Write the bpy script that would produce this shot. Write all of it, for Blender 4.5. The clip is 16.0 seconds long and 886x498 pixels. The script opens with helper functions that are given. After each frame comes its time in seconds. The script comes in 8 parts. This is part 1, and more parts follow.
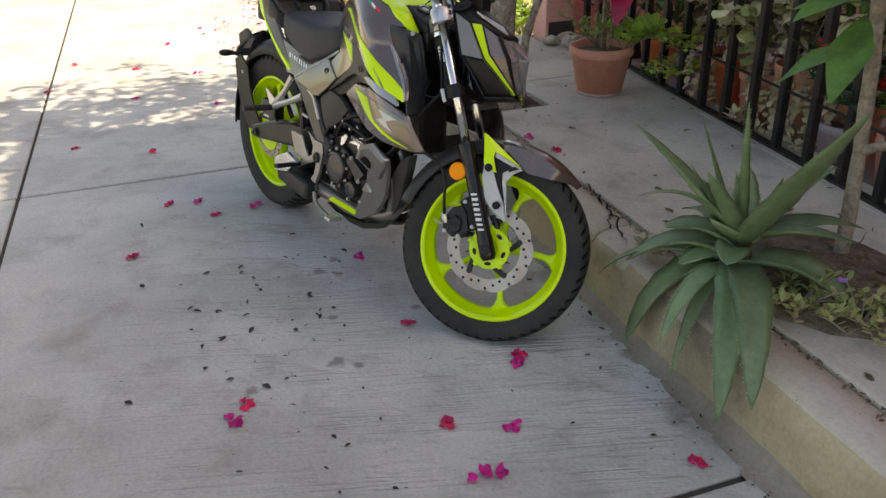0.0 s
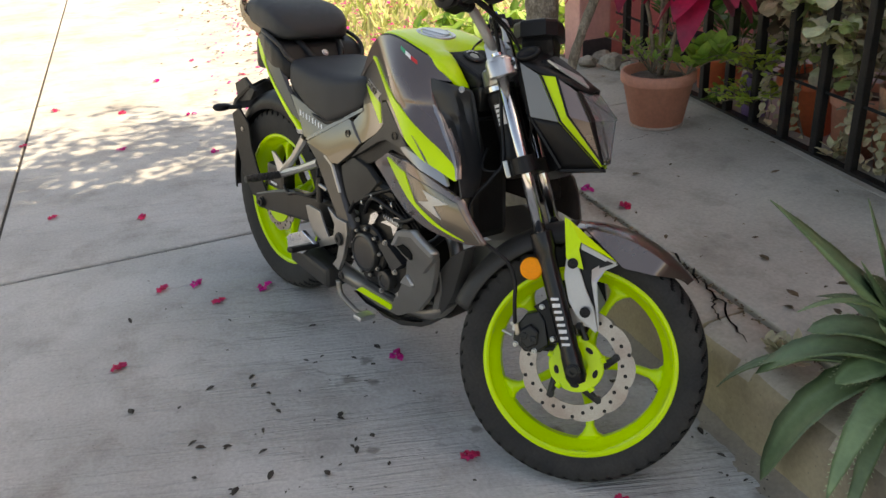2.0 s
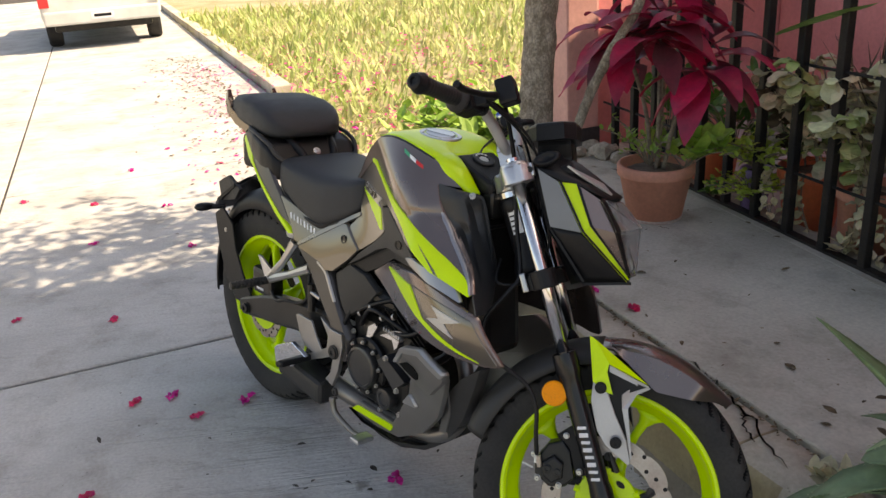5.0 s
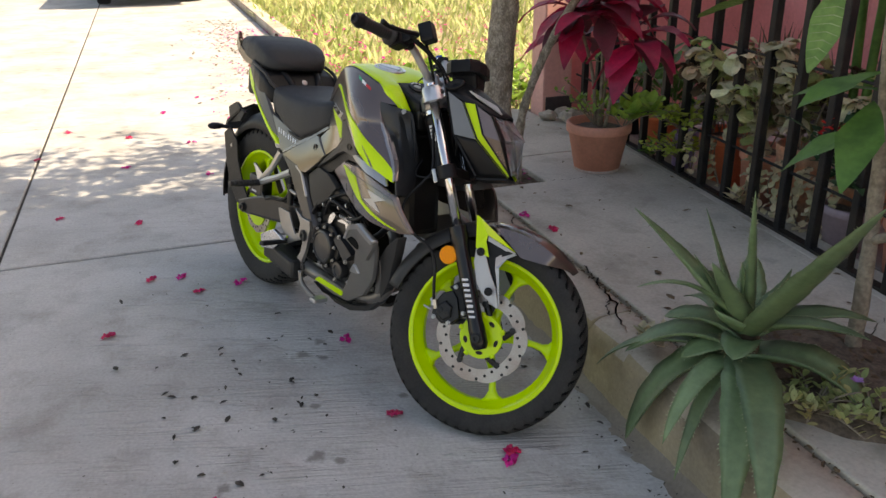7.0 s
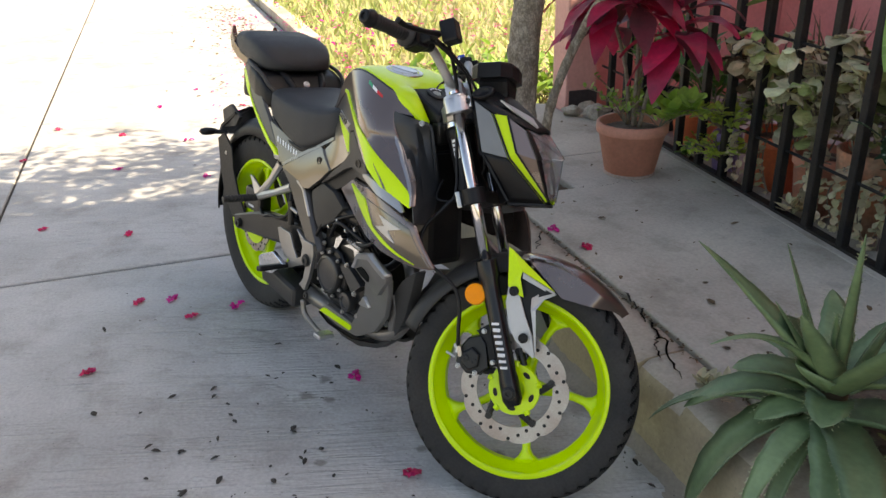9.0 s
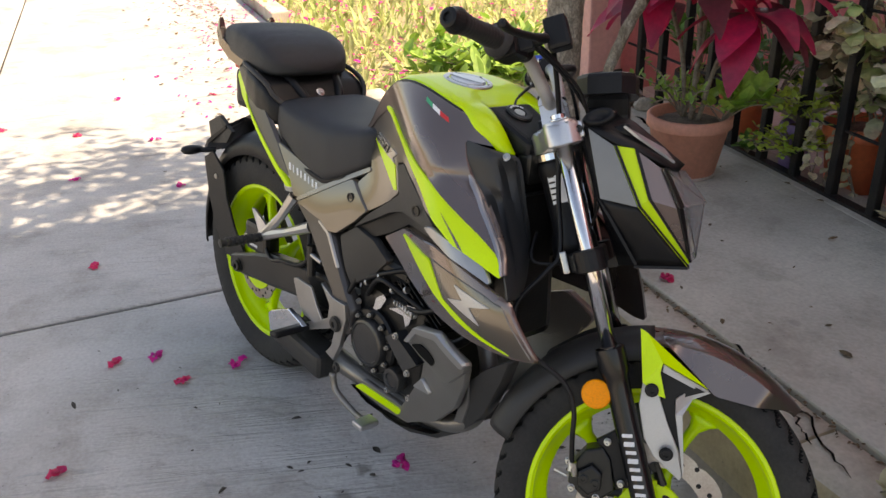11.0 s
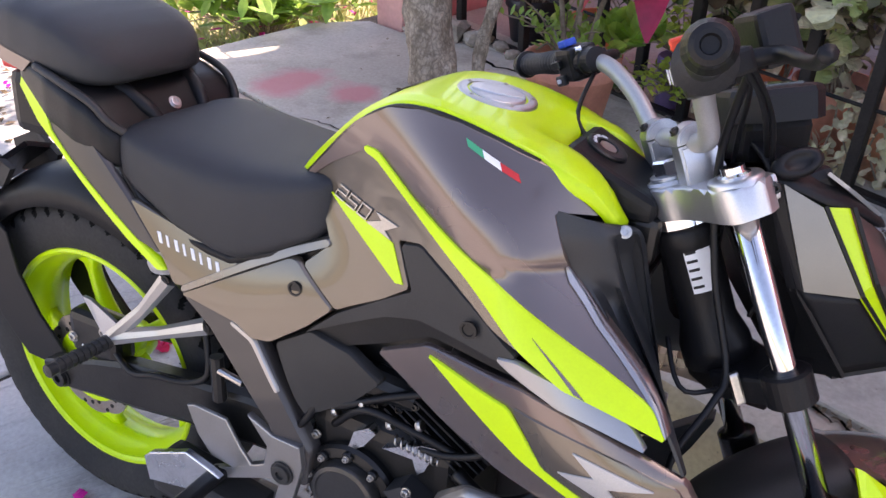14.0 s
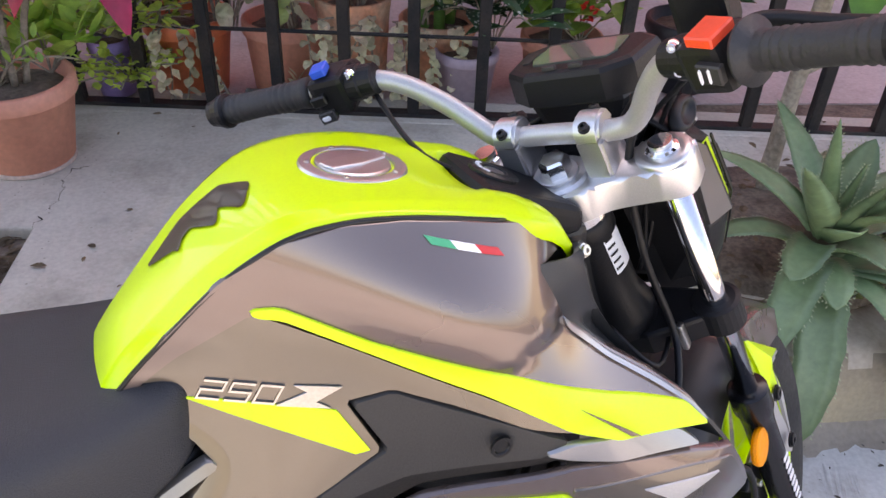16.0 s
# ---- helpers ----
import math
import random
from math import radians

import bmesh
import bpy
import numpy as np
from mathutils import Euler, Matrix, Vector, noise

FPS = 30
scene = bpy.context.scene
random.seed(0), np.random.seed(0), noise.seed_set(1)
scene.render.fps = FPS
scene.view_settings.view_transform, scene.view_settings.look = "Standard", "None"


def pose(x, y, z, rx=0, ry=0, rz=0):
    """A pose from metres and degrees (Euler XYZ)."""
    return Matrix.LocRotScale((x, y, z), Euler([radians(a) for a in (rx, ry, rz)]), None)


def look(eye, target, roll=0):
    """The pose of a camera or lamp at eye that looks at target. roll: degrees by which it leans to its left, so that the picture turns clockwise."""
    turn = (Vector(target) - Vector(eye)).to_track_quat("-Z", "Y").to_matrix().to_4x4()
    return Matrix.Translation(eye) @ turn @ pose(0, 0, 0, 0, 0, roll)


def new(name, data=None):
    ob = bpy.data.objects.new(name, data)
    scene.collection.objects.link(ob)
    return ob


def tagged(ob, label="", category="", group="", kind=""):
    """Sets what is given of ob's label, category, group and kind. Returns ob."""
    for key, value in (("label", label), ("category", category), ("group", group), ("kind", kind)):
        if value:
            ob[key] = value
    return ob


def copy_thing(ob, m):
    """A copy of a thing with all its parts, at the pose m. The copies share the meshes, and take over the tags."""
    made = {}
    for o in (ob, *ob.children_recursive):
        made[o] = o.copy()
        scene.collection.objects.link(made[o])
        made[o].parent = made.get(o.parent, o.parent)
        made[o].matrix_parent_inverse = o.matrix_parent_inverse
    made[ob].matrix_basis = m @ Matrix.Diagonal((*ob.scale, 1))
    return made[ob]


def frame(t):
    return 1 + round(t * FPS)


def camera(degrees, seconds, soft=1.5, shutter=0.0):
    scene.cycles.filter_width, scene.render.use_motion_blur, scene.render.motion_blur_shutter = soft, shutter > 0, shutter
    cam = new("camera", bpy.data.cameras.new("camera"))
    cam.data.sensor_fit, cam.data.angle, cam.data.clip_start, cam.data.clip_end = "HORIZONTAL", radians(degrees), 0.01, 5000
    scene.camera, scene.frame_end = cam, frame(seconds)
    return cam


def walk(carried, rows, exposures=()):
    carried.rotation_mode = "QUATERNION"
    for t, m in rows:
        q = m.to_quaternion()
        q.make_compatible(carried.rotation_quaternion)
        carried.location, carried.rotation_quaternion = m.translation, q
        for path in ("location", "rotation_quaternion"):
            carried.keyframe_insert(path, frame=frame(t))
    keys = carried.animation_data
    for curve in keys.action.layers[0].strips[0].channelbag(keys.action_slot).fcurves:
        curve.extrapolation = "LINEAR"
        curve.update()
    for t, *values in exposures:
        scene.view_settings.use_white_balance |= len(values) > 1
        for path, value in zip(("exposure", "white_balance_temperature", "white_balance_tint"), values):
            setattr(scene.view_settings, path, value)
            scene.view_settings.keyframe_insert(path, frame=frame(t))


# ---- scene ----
cam = camera(56.7, 16.0)
EXPOSURES = [(0.0, 1.15, 9200, 12), (0.5, 1.05, 9300, 12), (2.0, 1.1, 9200, 12), (2.5, 1.2, 9000, 13), (3.0, 1.47, 9200, 17), (3.5, 1.38, 9100, 16), (6.0, 0.90, 8900, 15), (9.0, 1.25, 8600, 13), (11.5, 1.2, 9000, 17), (12.0, 1.5, 8400, 19), (12.5, 2.2, 8050, 25), (13.0, 2.38, 7750, 24), (13.5, 1.9, 7750, 27), (14.0, 1.78, 7500, 27), (14.5, 2.0, 7200, 29), (15.0, 2.25, 7700, 26), (16.0, 2.2, 8100, 25)]
PATH = [
    (0, (3.097, -1.25, 1.385), (1.613, -0.263, 0.477), -1.5),
    (0.5, (2.948, -1.25, 1.389), (1.46, -0.222, 0.535), -2.3),
    (1, (2.799, -1.215, 1.39), (1.307, -0.169, 0.565), -3.3),
    (1.5, (2.638, -1.069, 1.395), (1.087, -0.103, 0.58), -4.9),
    (2, (2.501, -1.017, 1.375), (1.009, -0.035, 0.475), -4.4),
    (2.5, (2.327, -1.101, 1.371), (1.0, 0.072, 0.442), -4.3),
    (3, (2.211, -1.147, 1.365), (1.009, 0.133, 0.407), -2.6),
    (3.5, (2.074, -1.054, 1.375), (0.768, 0.147, 0.45), -4.3),
    (3.7, (2.034, -0.996, 1.383), (0.677, 0.186, 0.509), -5.1),
    (5.8, (2.592, -0.949, 1.388), (1.055, 0.099, 0.654), -2.5),
    (6, (2.666, -0.916, 1.378), (1.135, 0.12, 0.614), -2.7),
    (6.5, (2.867, -0.996, 1.398), (1.323, 0.034, 0.652), -4.3),
    (7, (2.998, -1.155, 1.385), (1.463, -0.124, 0.621), -0.7),
    (7.5, (3.017, -1.212, 1.387), (1.483, -0.182, 0.623), 1.8),
    (8, (2.995, -1.197, 1.385), (1.469, -0.155, 0.621), 1.2),
    (8.5, (2.852, -1.108, 1.366), (1.333, -0.068, 0.585), 0.6),
    (9, (2.669, -0.984, 1.374), (1.137, 0.022, 0.572), -1.1),
    (9.2, (2.611, -0.97, 1.374), (1.085, 0.033, 0.558), -1.5),
    (11.3, (1.972, -0.854, 1.347), (0.565, 0.245, 0.446), -2.0),
    (11.5, (1.926, -0.872, 1.345), (0.625, 0.343, 0.434), -0.9),
    (12, (1.81, -0.927, 1.345), (0.812, 0.545, 0.431), 3.3),
    (12.5, (1.753, -0.924, 1.357), (0.955, 0.687, 0.481), 6.1),
    (13, (1.606, -0.809, 1.333), (0.635, 0.689, 0.431), 2.9),
    (13.5, (1.436, -0.677, 1.342), (0.333, 0.685, 0.377), -0.1),
    (14, (1.225, -0.695, 1.317), (0.333, 0.732, 0.235), 0.7),
    (14.5, (1.064, -0.685, 1.306), (0.339, 0.785, 0.161), -0.1),
    (14.7, (1.004, -0.621, 1.295), (0.306, 0.834, 0.114), -2.0),
    (15, (0.897, -0.537, 1.306), (0.274, 0.976, 0.155), -3.7),
    (15.5, (0.754, -0.452, 1.307), (0.71, 1.159, 0.122), 1.2),
    (16, (0.626, -0.503, 1.319), (1.19, 1.014, 0.144), 2.3),
]
walk(cam, [(t, look(eye, target, roll)) for t, eye, target, roll in PATH], EXPOSURES)

# ---- frame of the street: u along the kerb, v across it towards the house ----
def P(u, v, z=0.0):
    return Vector((0.966 * u + 0.259 * v, -0.259 * u + 0.966 * v, z))


STREET_TURN = radians(-15.0)

# ---- daylight ----
SUN_EL = radians(47)
sun_to = (P(0.34, 1.0) * 1.0).normalized()          # horizontal way towards the sun
SUN_AZ = math.atan2(sun_to.x, sun_to.y)
world = bpy.data.worlds.new("sky")
scene.world = world
world.use_nodes = True
wn = world.node_tree
sky = wn.nodes.new("ShaderNodeTexSky")
sky.sky_type, sky.sun_disc, sky.sun_elevation, sky.sun_rotation = "NISHITA", False, SUN_EL, SUN_AZ
sky.air_density, sky.dust_density, sky.ozone_density = 1.0, 1.6, 1.0
wn.links.new(sky.outputs[0], wn.nodes["Background"].inputs[0])
wn.nodes["Background"].inputs[1].default_value = 0.15
sun = new("sun", bpy.data.lights.new("sun", "SUN"))
sun.data.energy, sun.data.angle, sun.data.color = 5.0, radians(0.53), (1.0, 0.95, 0.87)
sun_dir = Vector((sun_to.x * math.cos(SUN_EL), sun_to.y * math.cos(SUN_EL), math.sin(SUN_EL)))
sun.matrix_world = look(tuple(sun_dir * 30), (0, 0, 0))

# ---- materials ----
def material(name, color, rough=0.6, metal=0.0, color2=None, scale=6.0, fine=60.0, bump=0.0, bump_scale=None, coat=0.0,
             vary=0.0, spec=0.5, mix_lo=0.4, mix_hi=0.65, stretch=None, fine_amount=0.25):
    """Principled surface with a broad and a fine variation of its colour, roughness and relief."""
    m = bpy.data.materials.new(name)
    m.use_nodes = True
    t = m.node_tree
    b = t.nodes["Principled BSDF"]
    L = t.links.new
    b.inputs["Metallic"].default_value, b.inputs["Roughness"].default_value = metal, rough
    b.inputs["Specular IOR Level"].default_value = spec
    if coat:
        b.inputs["Coat Weight"].default_value, b.inputs["Coat Roughness"].default_value = coat, 0.025
    co = t.nodes.new("ShaderNodeTexCoord")
    src = co.outputs["Object"]
    if stretch:
        mp = t.nodes.new("ShaderNodeMapping")
        mp.inputs["Scale"].default_value = stretch
        L(src, mp.inputs[0])
        src = mp.outputs[0]
    n1, n2 = t.nodes.new("ShaderNodeTexNoise"), t.nodes.new("ShaderNodeTexNoise")
    n1.inputs["Scale"].default_value, n1.inputs["Detail"].default_value = scale, 5
    n2.inputs["Scale"].default_value, n2.inputs["Detail"].default_value = fine, 4
    L(src, n1.inputs["Vector"]), L(src, n2.inputs["Vector"])
    ramp = t.nodes.new("ShaderNodeMapRange")
    ramp.inputs[1].default_value, ramp.inputs[2].default_value = mix_lo, mix_hi
    L(n1.outputs[0], ramp.inputs[0])
    mix = t.nodes.new("ShaderNodeMix")
    mix.data_type = "RGBA"
    mix.inputs["A"].default_value = (*color, 1)
    mix.inputs["B"].default_value = (*(color2 or [c * 0.82 for c in color]), 1)
    L(ramp.outputs[0], mix.inputs["Factor"])
    out = mix.outputs["Result"]
    hs = t.nodes.new("ShaderNodeHueSaturation")
    val = t.nodes.new("ShaderNodeMapRange")
    val.inputs[1].default_value, val.inputs[2].default_value = 0.25, 0.75
    val.inputs[3].default_value, val.inputs[4].default_value = 1 - fine_amount, 1 + fine_amount
    L(n2.outputs[0], val.inputs[0])
    L(out, hs.inputs["Color"])
    if vary:
        oi = t.nodes.new("ShaderNodeObjectInfo")
        gi = t.nodes.new("ShaderNodeNewGeometry")
        add = t.nodes.new("ShaderNodeMath")
        add.operation = "ADD"
        L(oi.outputs["Random"], add.inputs[0]), L(gi.outputs["Random Per Island"], add.inputs[1])
        vr = t.nodes.new("ShaderNodeMapRange")
        vr.inputs[2].default_value, vr.inputs[3].default_value, vr.inputs[4].default_value = 2.0, 1 - vary, 1 + vary
        L(add.outputs[0], vr.inputs[0])
        mul = t.nodes.new("ShaderNodeMath")
        mul.operation = "MULTIPLY"
        L(val.outputs[0], mul.inputs[0]), L(vr.outputs[0], mul.inputs[1])
        L(mul.outputs[0], hs.inputs["Value"])
    else:
        L(val.outputs[0], hs.inputs["Value"])
    L(hs.outputs[0], b.inputs["Base Color"])
    rr = t.nodes.new("ShaderNodeMapRange")
    rr.inputs[3].default_value, rr.inputs[4].default_value = max(rough - 0.08, 0.02), min(rough + 0.1, 1)
    L(n1.outputs[0], rr.inputs[0]), L(rr.outputs[0], b.inputs["Roughness"])
    if bump:
        bp = t.nodes.new("ShaderNodeBump")
        bp.inputs["Strength"].default_value, bp.inputs["Distance"].default_value = min(bump, 1.0), 0.004
        if bump_scale:
            n3 = t.nodes.new("ShaderNodeTexNoise")
            n3.inputs["Scale"].default_value, n3.inputs["Detail"].default_value = bump_scale, 6
            L(src, n3.inputs["Vector"]), L(n3.outputs[0], bp.inputs["Height"])
        else:
            L(n2.outputs[0], bp.inputs["Height"])
        L(bp.outputs[0], b.inputs["Normal"])
    return m


def concrete(name, color, color2, groove=0.0, stain=0.5, turn=0.0):
    """Cast concrete: cloudy colour, small dark specks, fine grit and, on the road, broomed grooves."""
    m = material(name, color, 0.88, color2=color2, scale=1.7, fine=90, bump=0.35, fine_amount=0.12)
    t = m.node_tree
    L = t.links.new
    b = t.nodes["Principled BSDF"]
    co = t.nodes.new("ShaderNodeTexCoord")
    hs = [n for n in t.nodes if n.type == "HUE_SAT"][0]
    # blotches of dirt with an edge of their own
    n = t.nodes.new("ShaderNodeTexNoise")
    n.inputs["Scale"].default_value, n.inputs["Detail"].default_value, n.inputs["Roughness"].default_value = 4.3, 8, 0.65
    L(co.outputs["Object"], n.inputs["Vector"])
    r = t.nodes.new("ShaderNodeMapRange")
    r.inputs[1].default_value, r.inputs[2].default_value = 0.50, 0.70
    r.inputs[4].default_value = stain
    L(n.outputs[0], r.inputs[0])
    mx = t.nodes.new("ShaderNodeMix")
    mx.data_type, mx.blend_type = "RGBA", "MULTIPLY"
    mx.inputs["B"].default_value = (0.62, 0.59, 0.56, 1)
    L(r.outputs[0], mx.inputs["Factor"]), L(hs.outputs[0], mx.inputs["A"])
    # specks
    v = t.nodes.new("ShaderNodeTexVoronoi")
    v.inputs["Scale"].default_value = 42
    L(co.outputs["Object"], v.inputs["Vector"])
    vr = t.nodes.new("ShaderNodeMapRange")
    vr.inputs[1].default_value, vr.inputs[2].default_value, vr.inputs[3].default_value, vr.inputs[4].default_value = 0.06, 0.13, 0.5, 0.0
    L(v.outputs["Distance"], vr.inputs[0])
    n4 = t.nodes.new("ShaderNodeTexNoise")
    n4.inputs["Scale"].default_value = 9
    L(co.outputs["Object"], n4.inputs["Vector"])
    gate = t.nodes.new("ShaderNodeMapRange")
    gate.inputs[1].default_value, gate.inputs[2].default_value = 0.46, 0.56
    L(n4.outputs[0], gate.inputs[0])
    mm = t.nodes.new("ShaderNodeMath")
    mm.operation = "MULTIPLY"
    L(vr.outputs[0], mm.inputs[0]), L(gate.outputs[0], mm.inputs[1])
    mx2 = t.nodes.new("ShaderNodeMix")
    mx2.data_type = "RGBA"
    mx2.inputs["B"].default_value = (0.10, 0.09, 0.08, 1)
    L(mm.outputs[0], mx2.inputs["Factor"]), L(mx.outputs["Result"], mx2.inputs["A"])
    L(mx2.outputs["Result"], b.inputs["Base Color"])
    if groove:
        mp = t.nodes.new("ShaderNodeMapping")
        mp.inputs["Rotation"].default_value = (0, 0, turn)
        L(co.outputs["Object"], mp.inputs[0])
        st = t.nodes.new("ShaderNodeMapping")
        st.inputs["Scale"].default_value = (52, 2.6, 1)
        L(mp.outputs[0], st.inputs[0])
        g = t.nodes.new("ShaderNodeTexNoise")
        g.inputs["Scale"].default_value, g.inputs["Detail"].default_value, g.inputs["Distortion"].default_value = 1.0, 3, 1.1
        L(st.outputs[0], g.inputs["Vector"])
        patch = t.nodes.new("ShaderNodeTexNoise")
        patch.inputs["Scale"].default_value, patch.inputs["Detail"].default_value = 0.35, 4
        sp = t.nodes.new("ShaderNodeMapping")
        sp.inputs["Scale"].default_value = (26, 13, 1)
        L(mp.outputs[0], sp.inputs[0]), L(sp.outputs[0], patch.inputs["Vector"])
        pr = t.nodes.new("ShaderNodeMapRange")
        pr.inputs[1].default_value, pr.inputs[2].default_value, pr.inputs[3].default_value = 0.44, 0.58, 0.12
        L(patch.outputs[0], pr.inputs[0])
        amp = t.nodes.new("ShaderNodeMath")
        amp.operation = "MULTIPLY"
        L(g.outputs[0], amp.inputs[0]), L(pr.outputs[0], amp.inputs[1])
        bp = t.nodes.new("ShaderNodeBump")
        bp.inputs["Strength"].default_value, bp.inputs["Distance"].default_value = groove, 0.014
        old = [n for n in t.nodes if n.type == "BUMP" and n != bp][0]
        L(amp.outputs[0], bp.inputs["Height"]), L(old.outputs[0], bp.inputs["Normal"]), L(bp.outputs[0], b.inputs["Normal"])
    return m


M = {}
M["road"] = concrete("road_concrete", (0.46, 0.45, 0.425), (0.35, 0.34, 0.318), groove=1.0, stain=0.7, turn=radians(15))
M["pavement"] = concrete("pavement_concrete", (0.54, 0.490, 0.410), (0.39, 0.350, 0.290), stain=0.8)
M["kerb"] = concrete("kerb_concrete", (0.50, 0.44, 0.365), (0.37, 0.31, 0.24), stain=0.8)
M["kerb_face"] = concrete("kerb_faded_yellow", (0.45, 0.365, 0.225), (0.20, 0.165, 0.125), stain=1.0)
M["joint"] = material("joint_dirt", (0.05, 0.043, 0.035), 0.95, scale=12, bump=0.5)
M["soil"] = material("soil", (0.17, 0.130, 0.095), 0.95, color2=(0.09, 0.066, 0.048), scale=14, fine=90, bump=1.0, fine_amount=0.4)
M["earth"] = material("dry_earth", (0.36, 0.29, 0.18), 0.95, color2=(0.22, 0.20, 0.09), scale=1.2, fine=40, bump=0.8, fine_amount=0.3)
M["pink_wall"] = material("pink_paint", (0.74, 0.26, 0.25), 0.75, color2=(0.66, 0.22, 0.21), scale=2.0, fine=50, bump=0.25, fine_amount=0.08)
M["pale_pink"] = material("pale_pink_paint", (0.70, 0.36, 0.31), 0.75, color2=(0.58, 0.28, 0.24), scale=3.0, fine=50, bump=0.25, fine_amount=0.08)
M["dado"] = material("dark_dado_paint", (0.05, 0.04, 0.04), 0.7, scale=4, fine=40, bump=0.2)
M["porch_floor"] = concrete("porch_screed", (0.48, 0.39, 0.36), (0.38, 0.31, 0.28), stain=0.5)
M["plaster"] = material("ceiling_plaster", (0.62, 0.58, 0.54), 0.85, scale=3, fine=40, bump=0.2, fine_amount=0.06)
M["fence"] = material("black_iron_paint", (0.012, 0.012, 0.013), 0.5, spec=0.25, color2=(0.03, 0.024, 0.02), scale=9, fine=120, bump=0.25, fine_amount=0.3)
M["terracotta"] = material("terracotta", (0.68, 0.30, 0.205), 0.75, color2=(0.60, 0.25, 0.17), scale=7, fine=70, bump=0.2, fine_amount=0.1)
M["terracotta_rim"] = material("terracotta_pale_foot", (0.55, 0.42, 0.36), 0.8, scale=20, fine=70)
M["clay"] = material("weathered_clay", (0.64, 0.27, 0.15), 0.85, color2=(0.50, 0.34, 0.23), scale=9, fine=60, bump=0.5, fine_amount=0.25)
M["orange_pot"] = material("orange_plastic", (0.80, 0.20, 0.085), 0.5, scale=5, fine=60, fine_amount=0.1)
M["purple_pot"] = material("purple_plastic", (0.34, 0.24, 0.52), 0.5, scale=5, fine=60, fine_amount=0.12)
M["mauve_pot"] = material("mauve_plastic", (0.42, 0.33, 0.38), 0.5, scale=5, fine=60, fine_amount=0.1)
M["black_pot"] = material("black_plastic_bag", (0.02, 0.02, 0.025), 0.45, scale=8, fine=60, bump=0.3)
M["bark"] = material("bark", (0.40, 0.325, 0.245), 0.92, color2=(0.22, 0.17, 0.12), scale=30, fine=110, bump=1.0, bump_scale=55, stretch=(1, 1, 0.7), fine_amount=0.4)
# scaly cracks over the bark
t = M["bark"].node_tree
pb = t.nodes["Principled BSDF"]
co = t.nodes.new("ShaderNodeTexCoord")
mp = t.nodes.new("ShaderNodeMapping")
mp.inputs["Scale"].default_value = (70, 70, 26)
wob = t.nodes.new("ShaderNodeTexNoise")
wob.inputs["Scale"].default_value = 30
va = t.nodes.new("ShaderNodeMix")
va.data_type = "VECTOR"
va.inputs["Factor"].default_value = 0.06
vo = t.nodes.new("ShaderNodeTexVoronoi")
vo.feature = "DISTANCE_TO_EDGE"
vo.inputs["Scale"].default_value = 1.0
t.links.new(co.outputs["Object"], wob.inputs["Vector"])
t.links.new(co.outputs["Object"], va.inputs["A"]), t.links.new(wob.outputs["Color"], va.inputs["B"])
t.links.new(va.outputs["Result"], mp.inputs[0]), t.links.new(mp.outputs[0], vo.inputs["Vector"])
rr = t.nodes.new("ShaderNodeMapRange")
rr.inputs[1].default_value, rr.inputs[2].default_value, rr.inputs[3].default_value, rr.inputs[4].default_value = 0.0, 0.16, 0.55, 0.0
t.links.new(vo.outputs["Distance"], rr.inputs[0])
mx = t.nodes.new("ShaderNodeMix")
mx.data_type = "RGBA"
mx.inputs["B"].default_value = (0.10, 0.075, 0.05, 1)
was = pb.inputs["Base Color"].links[0].from_socket
t.links.new(rr.outputs[0], mx.inputs["Factor"]), t.links.new(was, mx.inputs["A"]), t.links.new(mx.outputs["Result"], pb.inputs["Base Color"])
bp = t.nodes.new("ShaderNodeBump")
bp.inputs["Strength"].default_value, bp.inputs["Distance"].default_value = 0.9, 0.006
old = pb.inputs["Normal"].links[0].from_socket
t.links.new(vo.outputs["Distance"], bp.inputs["Height"]), t.links.new(old, bp.inputs["Normal"]), t.links.new(bp.outputs[0], pb.inputs["Normal"])
M["twig"] = material("twig_bark", (0.30, 0.25, 0.19), 0.9, color2=(0.20, 0.16, 0.12), scale=30, fine=90, bump=0.6, fine_amount=0.3)


def leaf_material(name, color, color2, rough=0.5, scale=14, vary=0.35, thru=0.25):
    m = material(name, color, rough, color2=color2, scale=scale, fine=60, vary=vary, bump=0.2, fine_amount=0.15)
    t = m.node_tree
    b = t.nodes["Principled BSDF"]
    tr = t.nodes.new("ShaderNodeBsdfTranslucent")
    hs = [n for n in t.nodes if n.type == "HUE_SAT"][0]
    t.links.new(hs.outputs[0], tr.inputs[0])
    mx = t.nodes.new("ShaderNodeMixShader")
    mx.inputs[0].default_value = thru
    t.links.new(b.outputs[0], mx.inputs[1]), t.links.new(tr.outputs[0], mx.inputs[2])
    t.links.new(mx.outputs[0], t.nodes["Material Output"].inputs[0])
    return m


M["aloe_tooth"] = material("aloe_tooth", (0.34, 0.38, 0.22), 0.5)
M["aloe"] = leaf_material("aloe_flesh", (0.168, 0.246, 0.118), (0.108, 0.172, 0.080), 0.42, 9, 0.4, 0.06)
M["leaf"] = leaf_material("green_leaf", (0.09, 0.21, 0.035), (0.05, 0.13, 0.02))
M["leaf_bright"] = leaf_material("bright_green_leaf", (0.30, 0.47, 0.075), (0.17, 0.33, 0.05))
M["leaf_lime"] = leaf_material("yellow_green_herb_leaf", (0.50, 0.60, 0.09), (0.30, 0.44, 0.07), 0.5, 14, 0.45, 0.3)
M["leaf_dark"] = leaf_material("dark_green_leaf", (0.035, 0.085, 0.03), (0.02, 0.055, 0.02))
